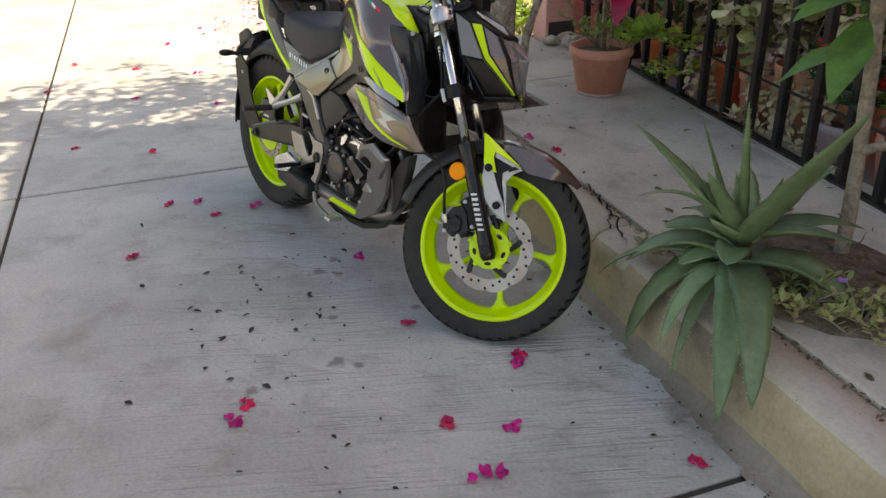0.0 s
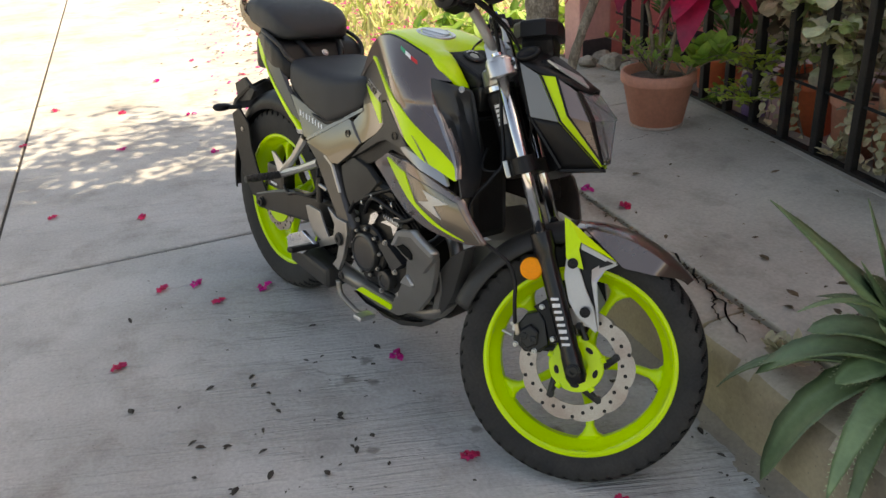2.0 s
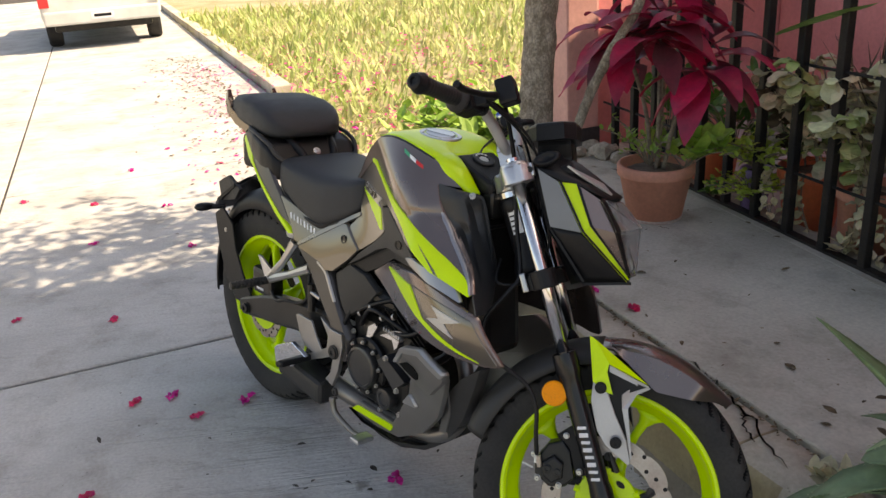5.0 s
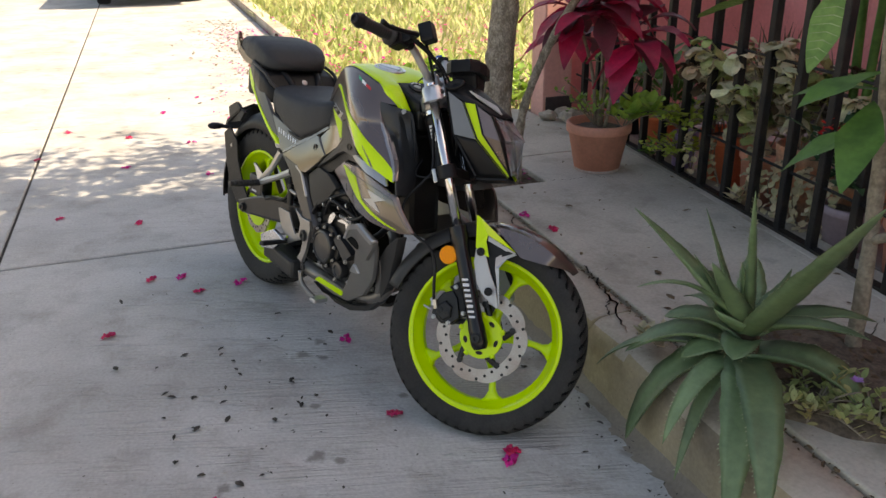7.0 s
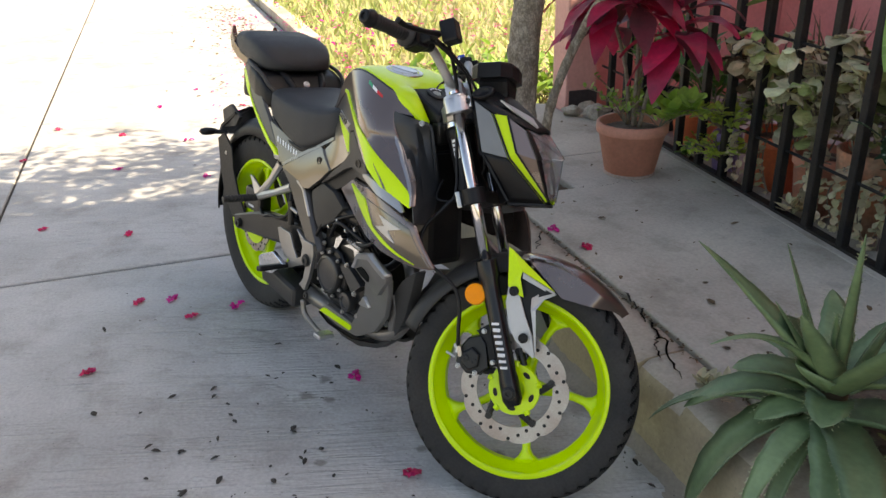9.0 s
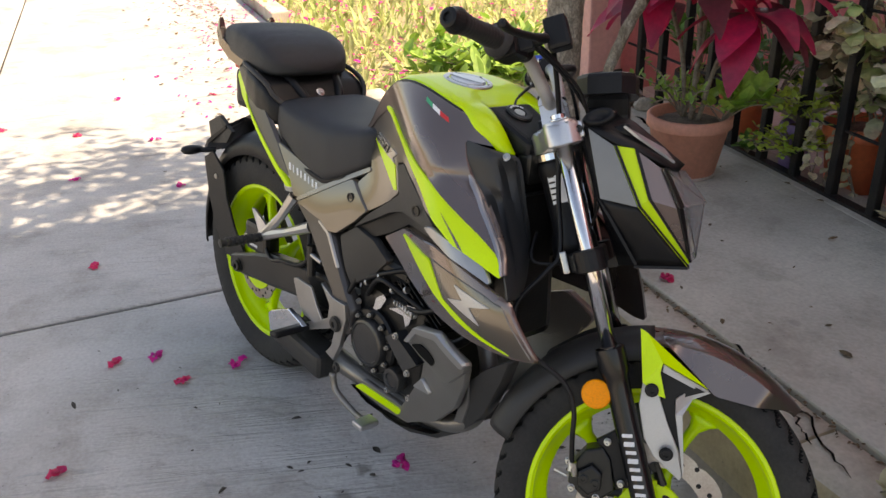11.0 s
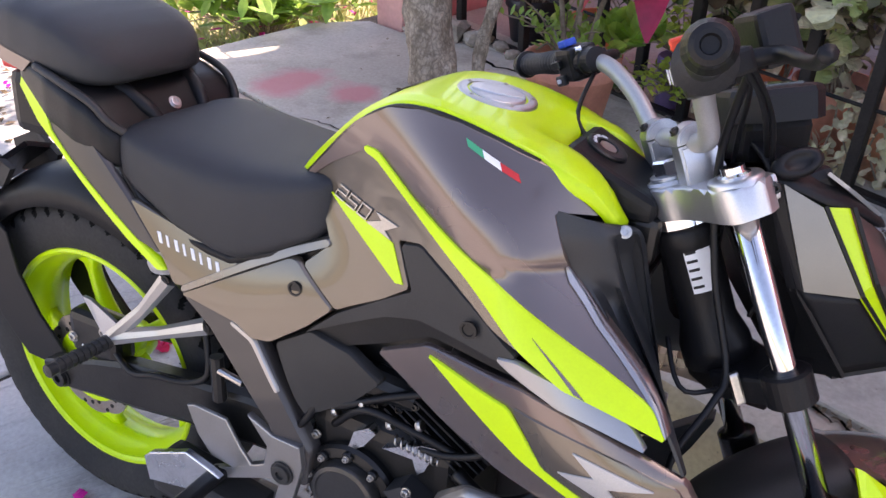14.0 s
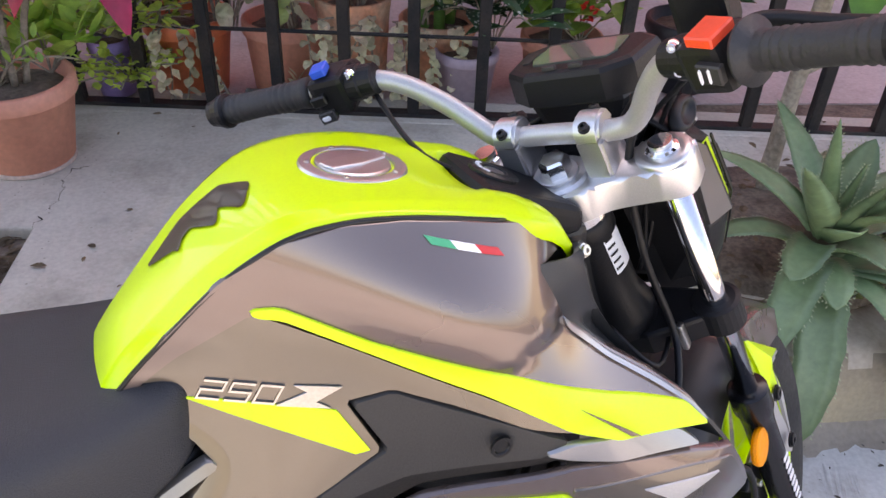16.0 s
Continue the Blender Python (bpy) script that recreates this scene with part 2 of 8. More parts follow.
M["leaf_pale"] = leaf_material("pale_succulent_leaf", (0.62, 0.60, 0.36), (0.78, 0.60, 0.44), 0.5, 9, 0.5)
M["leaf_kal"] = leaf_material("yellow_green_leaf", (0.36, 0.44, 0.16), (0.52, 0.46, 0.20), 0.5, 9, 0.5)
M["leaf_dry"] = leaf_material("dry_leaf", (0.17, 0.115, 0.065), (0.09, 0.065, 0.04), 0.85)
M["leaf_rot"] = leaf_material("rotten_leaf", (0.055, 0.047, 0.038), (0.030, 0.026, 0.022), 0.85)
M["leaf_red"] = leaf_material("crimson_leaf", (0.62, 0.022, 0.085), (0.36, 0.030, 0.075), 0.42, 7, 0.4, 0.35)
M["leaf_maroon"] = leaf_material("maroon_leaf", (0.20, 0.035, 0.05), (0.12, 0.04, 0.045), 0.42, 7)
M["grass"] = leaf_material("weedy_grass", (0.34, 0.43, 0.13), (0.52, 0.50, 0.24), 0.7, 3, 0.5, 0.3)
M["petal"] = leaf_material("magenta_bract", (0.72, 0.012, 0.24), (0.55, 0.01, 0.26), 0.6, 20, 0.3, 0.3)
M["petal_red"] = leaf_material("crimson_bract", (0.72, 0.020, 0.105), (0.55, 0.012, 0.13), 0.6, 20, 0.3, 0.3)
M["flower_red"] = leaf_material("red_petal", (0.75, 0.03, 0.015), (0.60, 0.02, 0.02), 0.5)
M["flower_mauve"] = leaf_material("mauve_petal", (0.50, 0.25, 0.62), (0.42, 0.2, 0.55), 0.5)
M["stone"] = material("rubble_stone", (0.36, 0.31, 0.25), 0.95, color2=(0.25, 0.21, 0.17), scale=15, fine=70, bump=1.0, fine_amount=0.3)


def add_spots(m, color, scale, size):
    """Pale spots or veins over a leaf's colour."""
    t = m.node_tree
    b = t.nodes["Principled BSDF"]
    hs = [n for n in t.nodes if n.type == "HUE_SAT"][0]
    co = t.nodes.new("ShaderNodeTexCoord")
    v = t.nodes.new("ShaderNodeTexVoronoi")
    v.inputs["Scale"].default_value = scale
    t.links.new(co.outputs["Object"], v.inputs["Vector"])
    r = t.nodes.new("ShaderNodeMapRange")
    r.inputs[1].default_value, r.inputs[2].default_value, r.inputs[3].default_value, r.inputs[4].default_value = size, size * 1.4, 1, 0
    t.links.new(v.outputs["Distance"], r.inputs[0])
    mx = t.nodes.new("ShaderNodeMix")
    mx.data_type = "RGBA"
    mx.inputs["B"].default_value = (*color, 1)
    t.links.new(r.outputs[0], mx.inputs["Factor"]), t.links.new(hs.outputs[0], mx.inputs["A"])
    t.links.new(mx.outputs["Result"], b.inputs["Base Color"])


M["leaf_spotted"] = leaf_material("spotted_begonia_leaf", (0.035, 0.10, 0.035), (0.02, 0.06, 0.025))
add_spots(M["leaf_spotted"], (0.55, 0.60, 0.5), 55, 0.22)
M["leaf_vein"] = leaf_material("cream_vein", (0.55, 0.62, 0.30), (0.48, 0.56, 0.25), 0.5)
M["leaf_cane"] = leaf_material("variegated_cane_leaf", (0.26, 0.44, 0.10), (0.18, 0.34, 0.07), 0.45)

def ground_stains(m, spots, color, strength):
    """Spilled stains with ragged edges: (point, radius) each, over the material's own colour."""
    t = m.node_tree
    pb = t.nodes["Principled BSDF"]
    was = pb.inputs["Base Color"].links[0].from_socket
    geo = t.nodes.new("ShaderNodeNewGeometry")
    nz = t.nodes.new("ShaderNodeTexNoise")
    nz.inputs["Scale"].default_value, nz.inputs["Detail"].default_value = 0.9 / min(r for _, r in spots), 6
    t.links.new(geo.outputs["Position"], nz.inputs["Vector"])
    for c, radius in spots:
        d = t.nodes.new("ShaderNodeVectorMath")
        d.operation = "DISTANCE"
        d.inputs[1].default_value = c
        t.links.new(geo.outputs["Position"], d.inputs[0])
        ad = t.nodes.new("ShaderNodeMath")
        ad.operation, ad.inputs[1].default_value = "MULTIPLY_ADD", radius * 1.5
        t.links.new(nz.outputs[0], ad.inputs[0]), t.links.new(d.outputs["Value"], ad.inputs[2])
        r = t.nodes.new("ShaderNodeMapRange")
        r.inputs[1].default_value, r.inputs[2].default_value, r.inputs[3].default_value, r.inputs[4].default_value = radius * 1.0, radius * 1.4, strength, 0
        t.links.new(ad.outputs[0], r.inputs[0])
        mx = t.nodes.new("ShaderNodeMix")
        mx.data_type = "RGBA"
        mx.inputs["B"].default_value = (*color, 1)
        t.links.new(r.outputs[0], mx.inputs["Factor"]), t.links.new(was, mx.inputs["A"])
        was = mx.outputs["Result"]
    t.links.new(was, pb.inputs["Base Color"])


# dirt washed into the gutter
ground_stains(M["road"], [(P(-0.3 + 0.27 * k, 0.76 + 0.03 * math.sin(k * 2.3), 0.0), 0.085 + 0.025 * math.sin(k * 1.7)) for k in range(12)], (0.17, 0.14, 0.11), 0.6)
# pink stain of crushed bracts on the pavement, dark damp stains on both
ground_stains(M["pavement"], [(P(-1.06, 1.14, 0.23), 0.27), (P(-0.84, 1.24, 0.23), 0.17)], (0.52, 0.20, 0.20), 0.85)
ground_stains(M["pavement"], [(P(0.62, 1.72, 0.23), 0.10), (P(1.05, 1.60, 0.23), 0.07), (P(0.85, 1.18, 0.23), 0.03), (P(1.3, 1.15, 0.23), 0.05), (P(0.1, 1.3, 0.23), 0.04)], (0.22, 0.20, 0.18), 0.35)
ground_stains(M["road"], [((0.713, -0.198, 0), 0.055), ((0.77, -0.15, 0), 0.036), ((1.247, -0.41, 0), 0.050), ((1.234, -0.667, 0), 0.042), ((0.66, -0.11, 0), 0.036), ((1.02, -0.30, 0), 0.026), ((1.30, -0.36, 0), 0.03), ((1.26, 0.10, 0), 0.05), ((1.12, -0.05, 0), 0.03)], (0.13, 0.115, 0.095), 0.7)


# ---- building helpers ----
def part(name, bm, mat, parent=None, label="", smooth=False, matrix=None):
    """Links a bmesh as one mesh object, under a thing or a part."""
    me = bpy.data.meshes.new(name)
    bmesh.ops.recalc_face_normals(bm, faces=bm.faces[:])
    bm.to_mesh(me)
    bm.free()
    for p in me.polygons:
        p.use_smooth = bool(smooth)
    if smooth == "creased":
        me.set_sharp_from_angle(angle=radians(34))
    me.materials.append(mat)
    ob = new(name, me)
    if matrix is not None:
        ob.matrix_basis = matrix
    if parent is not None:
        ob.parent = parent
    if label:
        tagged(ob, label)
    return ob


def empty(name, m=None):
    ob = new(name)
    ob.empty_display_size = 0.1
    if m is not None:
        ob.matrix_basis = m
    return ob


def box_bm(lo, hi, bevel=0.0, segs=2):
    bm = bmesh.new()
    c, s = (Vector(lo) + Vector(hi)) / 2, Vector(hi) - Vector(lo)
    bmesh.ops.create_cube(bm, size=1, matrix=Matrix.Translation(c) @ Matrix.Diagonal((*s, 1)))
    if bevel:
        bmesh.ops.bevel(bm, geom=bm.edges[:], offset=bevel, segments=segs, affect="EDGES", profile=0.6)
    return bm


def prism_bm(points, z0, z1, bevel=0.0):
    """An upright prism over a plan outline."""
    bm = bmesh.new()
    low = [bm.verts.new((p[0], p[1], z0)) for p in points]
    f = bm.faces.new(low)
    r = bmesh.ops.extrude_face_region(bm, geom=[f])
    for v in r["geom"]:
        if isinstance(v, bmesh.types.BMVert):
            v.co.z = z1
    if bevel:
        top = [e for e in bm.edges if all(abs(v.co.z - z1) < 1e-6 for v in e.verts)]
        bmesh.ops.bevel(bm, geom=top, offset=bevel, segments=2, affect="EDGES", profile=0.5)
    return bm


def add_tube(bm, pts, radii, n=10, caps=True):
    """A round tube along points; radii: one or a list."""
    pts = [Vector(p) for p in pts]
    rad = [radii] * len(pts) if isinstance(radii, (int, float)) else list(radii)
    rings, side = [], None
    for i, p in enumerate(pts):
        d = (pts[min(i + 1, len(pts) - 1)] - pts[max(i - 1, 0)]).normalized()
        if side is None:
            side = d.orthogonal().normalized()
        side = (side - d * side.dot(d)).normalized()
        up = d.cross(side)
        rings.append([bm.verts.new(p + (side * math.cos(a) + up * math.sin(a)) * rad[i]) for a in np.linspace(0, 2 * math.pi, n, endpoint=False)])
    for a, b in zip(rings, rings[1:]):
        for k in range(n):
            bm.faces.new((a[k], a[(k + 1) % n], b[(k + 1) % n], b[k]))
    if caps:
        bm.faces.new(rings[0][::-1]), bm.faces.new(rings[-1])
    return bm


def smooth_path(pts, steps=6):
    """Catmull-Rom through points."""
    pts = [Vector(p) for p in pts]
    out = []
    for i in range(len(pts) - 1):
        a, b, c, d = pts[max(i - 1, 0)], pts[i], pts[i + 1], pts[min(i + 2, len(pts) - 1)]
        for s in range(steps):
            t = s / steps
            out.append(0.5 * ((2 * b) + (c - a) * t + (2 * a - 5 * b + 4 * c - d) * t * t + (3 * b - a - 3 * c + d) * t ** 3))
    return out + [pts[-1]]


def tube_bm(pts, radii, n=10, steps=0):
    if steps:
        pts = smooth_path(pts, steps)
        if not isinstance(radii, (int, float)):
            k = len(radii)
            radii = list(np.interp(np.linspace(0, k - 1, len(pts)), range(k), radii))
    return add_tube(bmesh.new(), pts, radii, n)


def lathe_bm(profile, n=32, axis=None, bm=None, close=False):
    """Turns (radius, height) points round z (or round the axis matrix)."""
    bm = bm or bmesh.new()
    m = axis or Matrix.Identity(4)
    rings = []
    for r, h in profile:
        rings.append([bm.verts.new(m @ Vector((r * math.cos(a), r * math.sin(a), h))) for a in np.linspace(0, 2 * math.pi, n, endpoint=False)])
    pairs = list(zip(rings, rings[1:])) + ([(rings[-1], rings[0])] if close else [])
    for a, b in pairs:
        for k in range(n):
            bm.faces.new((a[k], a[(k + 1) % n], b[(k + 1) % n], b[k]))
    if not close:
        if profile[0][0] > 1e-5:
            bm.faces.new(rings[0][::-1])
        if profile[-1][0] > 1e-5:
            bm.faces.new(rings[-1])
    bmesh.ops.remove_doubles(bm, verts=bm.verts[:], dist=1e-6)
    return bm


def rough_up(bm, amount, scale=9.0, seed=0.0):
    for v in bm.verts:
        v.co += Vector(noise.noise_vector(v.co * scale + Vector((seed, seed, seed)))) * amount


# ---- ground, road, kerb and pavement ----
ground = part("ground", box_bm((-160, -160, -0.5), (160, 160, -0.03)), M["earth"])
tagged(ground, "dry weedy earth ground", "ground", kind="structure")

road = empty("road")
tagged(road, "pale broomed concrete road in slabs", "road", kind="structure")
part("joint_bed", box_bm((-60, -12, -0.03), (40, 0.80, -0.012)), M["joint"], road, matrix=Matrix.Rotation(STREET_TURN, 4, "Z"))
cuts_u = [-26.5, -21.3, -16.1, -13.5, -10.9, -8.26, -5.65, -3.04, -0.42, 2.13, 4.75, 7.4, 10.0]
cuts_v = [-11.0, -7.8, -4.45, -1.1, 0.806]
for u0, u1 in zip(cuts_u, cuts_u[1:]):
    for v0, v1 in zip(cuts_v, cuts_v[1:]):
        g = 0.008
        if u0 < -5 and v1 > 0.7:
            v1 = 1.02
        bm = box_bm((u0 + 0.010, v0 + g, -0.03), (u1 - 0.010, v1 - g, 0.0), 0.005, 1)
        rise = random.uniform(-0.0015, 0.0)
        part("slab", bm, M["road"], road, matrix=Matrix.Translation((0, 0, rise)) @ Matrix.Rotation(STREET_TURN, 4, "Z"))

kerb = empty("kerb")
tagged(kerb, "worn concrete kerb with faded yellow face", "kerb", kind="structure")
KERB_TOP, WALK = 0.215, 0.23


def kerb_run(u0, u1, seed):
    """One cast length of kerb with a worn, rounded nose."""
    bm = bmesh.new()
    prof = [(0.800, -0.03), (0.802, 0.06), (0.806, 0.13), (0.812, 0.175), (0.826, 0.203), (0.85, KERB_TOP), (0.90, KERB_TOP + 0.003), (0.962, KERB_TOP + 0.004), (0.962, -0.03)]
    n = max(2, int((u1 - u0) / 0.05))
    rings = []
    for i in range(n + 1):
        u = u0 + (u1 - u0) * i / n
        ring = []
        for k, (v, z) in enumerate(prof):
            w = Vector(noise.noise_vector(Vector((u * 6, k * 0.8, seed)))) * (0.007 if 1 < k < 7 else 0.0)
            ring.append(bm.verts.new(P(u + (0 if 0 < i < n else w.x), v + w.y, z + w.z * 0.7)))
        rings.append(ring)
    for a, b in zip(rings, rings[1:]):
        for k in range(len(prof) - 1):
            bm.faces.new((a[k], b[k], b[k + 1], a[k + 1]))
    bm.faces.new(rings[0]), bm.faces.new(rings[-1][::-1])
    ob = part("kerb_stone", bm, M["kerb"], kerb, smooth=True)
    ob.data.materials.append(M["kerb_face"])
    for p in ob.data.polygons:
        if p.center.z < 0.19 and abs(p.normal.z) < 0.6:
            p.material_index = 1
    return ob


for k, (a, b) in enumerate(((-1.9, -1.23), (-1.222, -0.265), (-0.258, 1.205), (1.213, 3.1), (3.11, 6.0))):
    kerb_run(a, b, k * 3.7)

# rough mortar and packed dirt that fills the corner between road and kerb
M["gutter"] = concrete("gutter_dirt", (0.30, 0.255, 0.205), (0.17, 0.14, 0.11), stain=1.0)
bm = bmesh.new()
rows = []
for i in range(261):
    u = -1.9 + i * 0.025
    wide = 0.055 + 0.045 * noise.noise(Vector((u * 2.1, 3.0, 0))) + 0.02 * noise.noise(Vector((u * 9, 7.0, 0)))
    high = 0.040 + 0.030 * noise.noise(Vector((u * 1.7, 11.0, 0)))
    row = []
    for k in range(6):
        t = k / 5
        p = P(u, 0.804 - wide * (1 - t) ** 1.3, -0.002 + max(high, 0.012) * t ** 2.2)
        row.append(bm.verts.new(p + Vector(noise.noise_vector(p * 34)) * (0.004 if 0 < k < 5 else 0.001)))
    rows.append(row)
for a, b in zip(rows, rows[1:]):
    for k in range(5):
        bm.faces.new((a[k], a[k + 1], b[k + 1], b[k]))
part("fillet", bm, M["gutter"], kerb, smooth=True)

pavement = empty("pavement")
tagged(pavement, "grey concrete pavement slabs beside the fence", "pavement", kind="structure")
part("fill", box_bm((-1.54, 0.963, -0.03), (6.0, 3.2, 0.20)), M["soil"], pavement, matrix=Matrix.Rotation(STREET_TURN, 4, "Z"))


def slab(points, z=WALK, thick=0.09):
    pts = [P(u, v) for u, v in points]
    bm = prism_bm([(p.x, p.y) for p in pts], z - thick, z, 0.007)
    return part("slab", bm, M["pavement"], pavement)


# slabs leave the square pit of the tree open
slab([(-1.56, 0.972), (-0.47, 0.972), (-0.47, 1.30), (-0.47, 1.92), (-1.215, 1.93), (-1.215, 1.80), (-1.42, 1.795), (-1.56, 1.60)])
slab([(-0.466, 1.275), (-0.055, 1.275), (-0.055, 0.974), (2.6, 0.974), (2.6, 1.64), (1.305, 1.80), (-0.055, 1.90), (-0.466, 1.93)])
slab([(2.608, 0.974), (6.0, 0.974), (6.0, 1.2), (2.608, 1.63)])


# cracks in the kerb and the slabs: thin jagged dark gaps
def crack(points, width, seed):
    r = random.Random(seed)
    pts = []
    for (u0, v0), (u1, v1) in zip(points, points[1:]):
        for k in range(8):
            t = k / 8
            pts.append((u0 + (u1 - u0) * t + r.gauss(0, 0.006), v0 + (v1 - v0) * t + r.gauss(0, 0.006)))
    bm = bmesh.new()
    prev = None
    for k, (u, v) in enumerate(pts):
        w = width * r.uniform(0.3, 1.0) * (0.3 if k in (0, len(pts) - 1) else 1)
        z = (KERB_TOP + 0.010 if v < 0.966 else WALK + 0.0022)
        row = [bm.verts.new(P(u - w * 0.4, v - w, z)), bm.verts.new(P(u + w * 0.4, v + w, z))]
        if prev:
            bm.faces.new((prev[0], row[0], row[1], prev[1]))
        prev = row
    bmesh.ops.solidify(bm, geom=bm.faces[:], thickness=0.001)
    return part("crack", bm, M["joint"], pavement)


for k, (points, width) in enumerate((([(0.86, 0.980), (1.02, 0.955), (1.16, 0.930), (1.36, 0.850)], 0.004), ([(1.12, 0.945), (1.15, 0.90), (1.24, 0.865)], 0.003), ([(0.30, 0.960), (0.42, 0.90), (0.46, 0.86)], 0.003),
                                     ([(-0.47, 1.00), (-0.62, 1.03), (-0.78, 0.99)], 0.004), ([(-0.90, 0.95), (-0.70, 0.91), (-0.55, 0.93)], 0.004), ([(1.75, 1.40), (1.60, 1.52), (1.52, 1.66)], 0.0025), ([(-0.055, 1.28), (-0.03, 1.38), (-0.05, 1.50), (0.02, 1.60)], 0.0022), ([(-0.50, 1.84), (-0.66, 1.80), (-0.84, 1.83)], 0.010))):
    crack(points, width, k)


# ---- house front, porch, pillar and fence ----
def street_box(name, lo, hi, mat, parent=None, bevel=0.0, label=""):
    """A box given along the street: (u, v, z) corners."""
    return part(name, box_bm(lo, hi, bevel), mat, parent, label, matrix=Matrix.Rotation(STREET_TURN, 4, "Z"))


house = empty("house")

tagged(house, "pink painted house with porch behind iron fence", "house", kind="structure")
street_box("porch_floor", (-1.30, 1.955, 0.12), (8.0, 3.6, 0.205), M["porch_floor"], house)
# wall height set by the shadow it must throw on the street
wall = street_box("wall", (-0.30, 3.25, 0.0), (8.0, 3.45, 3.64), M["pink_wall"], house)
# unseen upper wall and its cover, added to lengthen that shadow
street_box("upper_wall", (0.30, 3.25, 3.642), (8.0, 3.45, 4.86), M["pink_wall"], house)
street_box("upper_roof", (0.25, 3.20, 4.862), (8.0, 9.0, 4.96), M["plaster"], house)
street_box("dado", (-1.29, 3.235, 0.205), (7.99, 3.249, 0.42), M["dado"], house)
# added wall, out of view; its slope shapes the pavement's shadow edge
bm = prism_bm([(-1.30, 0.0), (-0.302, 0.0), (-0.302, 2.98), (-0.50, 2.72), (-0.75, 2.41), (-0.925, 2.14), (-1.30, 1.62)], -3.45, -3.25, 0.006)
bm.transform(Matrix.Rotation(STREET_TURN, 4, "Z") @ Matrix.Rotation(radians(90), 4, "X"))
part("yard_wall", bm, M["pink_wall"], house)
street_box("end_wall", (-1.40, 2.008, 0.0), (-1.31, 3.45, 1.02), M["pink_wall"], house)
# unseen block behind the wall, added to keep the sun off
street_box("roof", (-0.30, 3.47, 3.2), (8.0, 9.0, 3.82), M["plaster"], house)
pillar = empty("pillar")
tagged(pillar, "pale pink painted gate pillar with dark base", "pillar", kind="structure")
street_box("shaft", (-1.40, 1.815, 0.0), (-1.228, 2.005, 1.02), M["pale_pink"], pillar, 0.012)
street_box("base_band", (-1.2275, 1.835, 0.20), (-1.222, 2.008, 0.34), M["dado"], pillar)

FENCE_A, FENCE_B = P(-1.20, 2.02), P(3.6, 1.57)
fence_along = (FENCE_B - FENCE_A).normalized()
fence_turn = math.atan2(fence_along.y, fence_along.x)
fence = empty("fence", Matrix.Translation(FENCE_A) @ Matrix.Rotation(fence_turn, 4, "Z"))
tagged(fence, "black painted iron bar fence on concrete sill", "fence")
length = (FENCE_B - FENCE_A).length
part("sill", box_bm((-0.02, -0.05, 0.15), (length, 0.10, 0.232), 0.006), M["pavement"], fence)
part("bottom_rail", box_bm((0, -0.020, 0.229), (length, 0.020, 0.243), 0.003), M["fence"], fence)
first = (P(0.075, 1.951) - FENCE_A).dot(fence_along)
x = first - 0.192 * int(first / 0.192)
while x < length:
    part("bar", box_bm((x - 0.0165, -0.0165, 0.236), (x + 0.0165, 0.0165, 1.95), 0.003, 1), M["fence"], fence)
    x += 0.192
for z in (0.47, 0.86, 1.25, 1.6):
    part("rod", tube_bm([(0, 0.0, z), (length, 0.0, z)], 0.006, 6), M["fence"], fence)
part("top_rail", box_bm((0, -0.02, 1.93), (length, 0.02, 1.97), 0.003), M["fence"], fence)


# ======== the motorcycle: x ahead, y to its left, z up, from the ground under its rear wheel ========
M["grey_paint"] = material("pearl_grey_paint", (0.150, 0.112, 0.101), 0.27, 0.7, color2=(0.136, 0.102, 0.093), scale=3, fine=1500, coat=1.0, fine_amount=0.05)
M["champagne"] = material("champagne_paint", (0.122, 0.106, 0.086), 0.28, 0.85, color2=(0.114, 0.099, 0.081), scale=3, fine=1500, coat=1.0, fine_amount=0.05)
M["lime"] = material("lime_paint", (0.56, 0.82, 0.004), 0.34, 0.0, spec=0.3, color2=(0.53, 0.77, 0.004), scale=4, fine=300, coat=0.35, fine_amount=0.03)
M["silver_paint"] = material("silver_paint", (0.47, 0.465, 0.46), 0.42, 0.6, scale=5, fine=600, fine_amount=0.08)
M["belly_grey"] = material("satin_gunmetal", (0.25, 0.232, 0.212), 0.36, 0.75, color2=(0.22, 0.204, 0.188), scale=6, fine=700, bump=0.05, fine_amount=0.08)
M["tail_grey"] = material("dark_pearl_grey", (0.050, 0.044, 0.042), 0.36, 0.25, scale=4, fine=1200, coat=0.35, fine_amount=0.05)
M["scoop"] = material("scoop_plastic", (0.024, 0.025, 0.027), 0.42, scale=8, fine=500, bump=0.05, fine_amount=0.1)
M["bevel_silver"] = material("bevel_silver", (0.34, 0.34, 0.35), 0.30, 0.75, scale=5, fine=900, coat=0.5, fine_amount=0.05)
M["fork_chrome"] = material("hard_chrome", (0.66, 0.66, 0.67), 0.11, 1.0, color2=(0.60, 0.60, 0.61), scale=6, fine=200, fine_amount=0.05)
# pale grey of the cast brackets, also used to paint edge highlights
M["ridge_grey"] = material("pale_alloy_and_highlight", (0.46, 0.44, 0.42), 0.36, 0.8, scale=6, fine=700, fine_amount=0.08)
M["matt_grey"] = material("matt_grey_plastic", (0.034, 0.033, 0.032), 0.46, 0.15, spec=0.35, scale=6, fine=500, bump=0.08, fine_amount=0.12)
M["black_plastic"] = material("black_plastic", (0.008, 0.008, 0.009), 0.42, spec=0.26, scale=8, fine=400, bump=0.10, fine_amount=0.2)
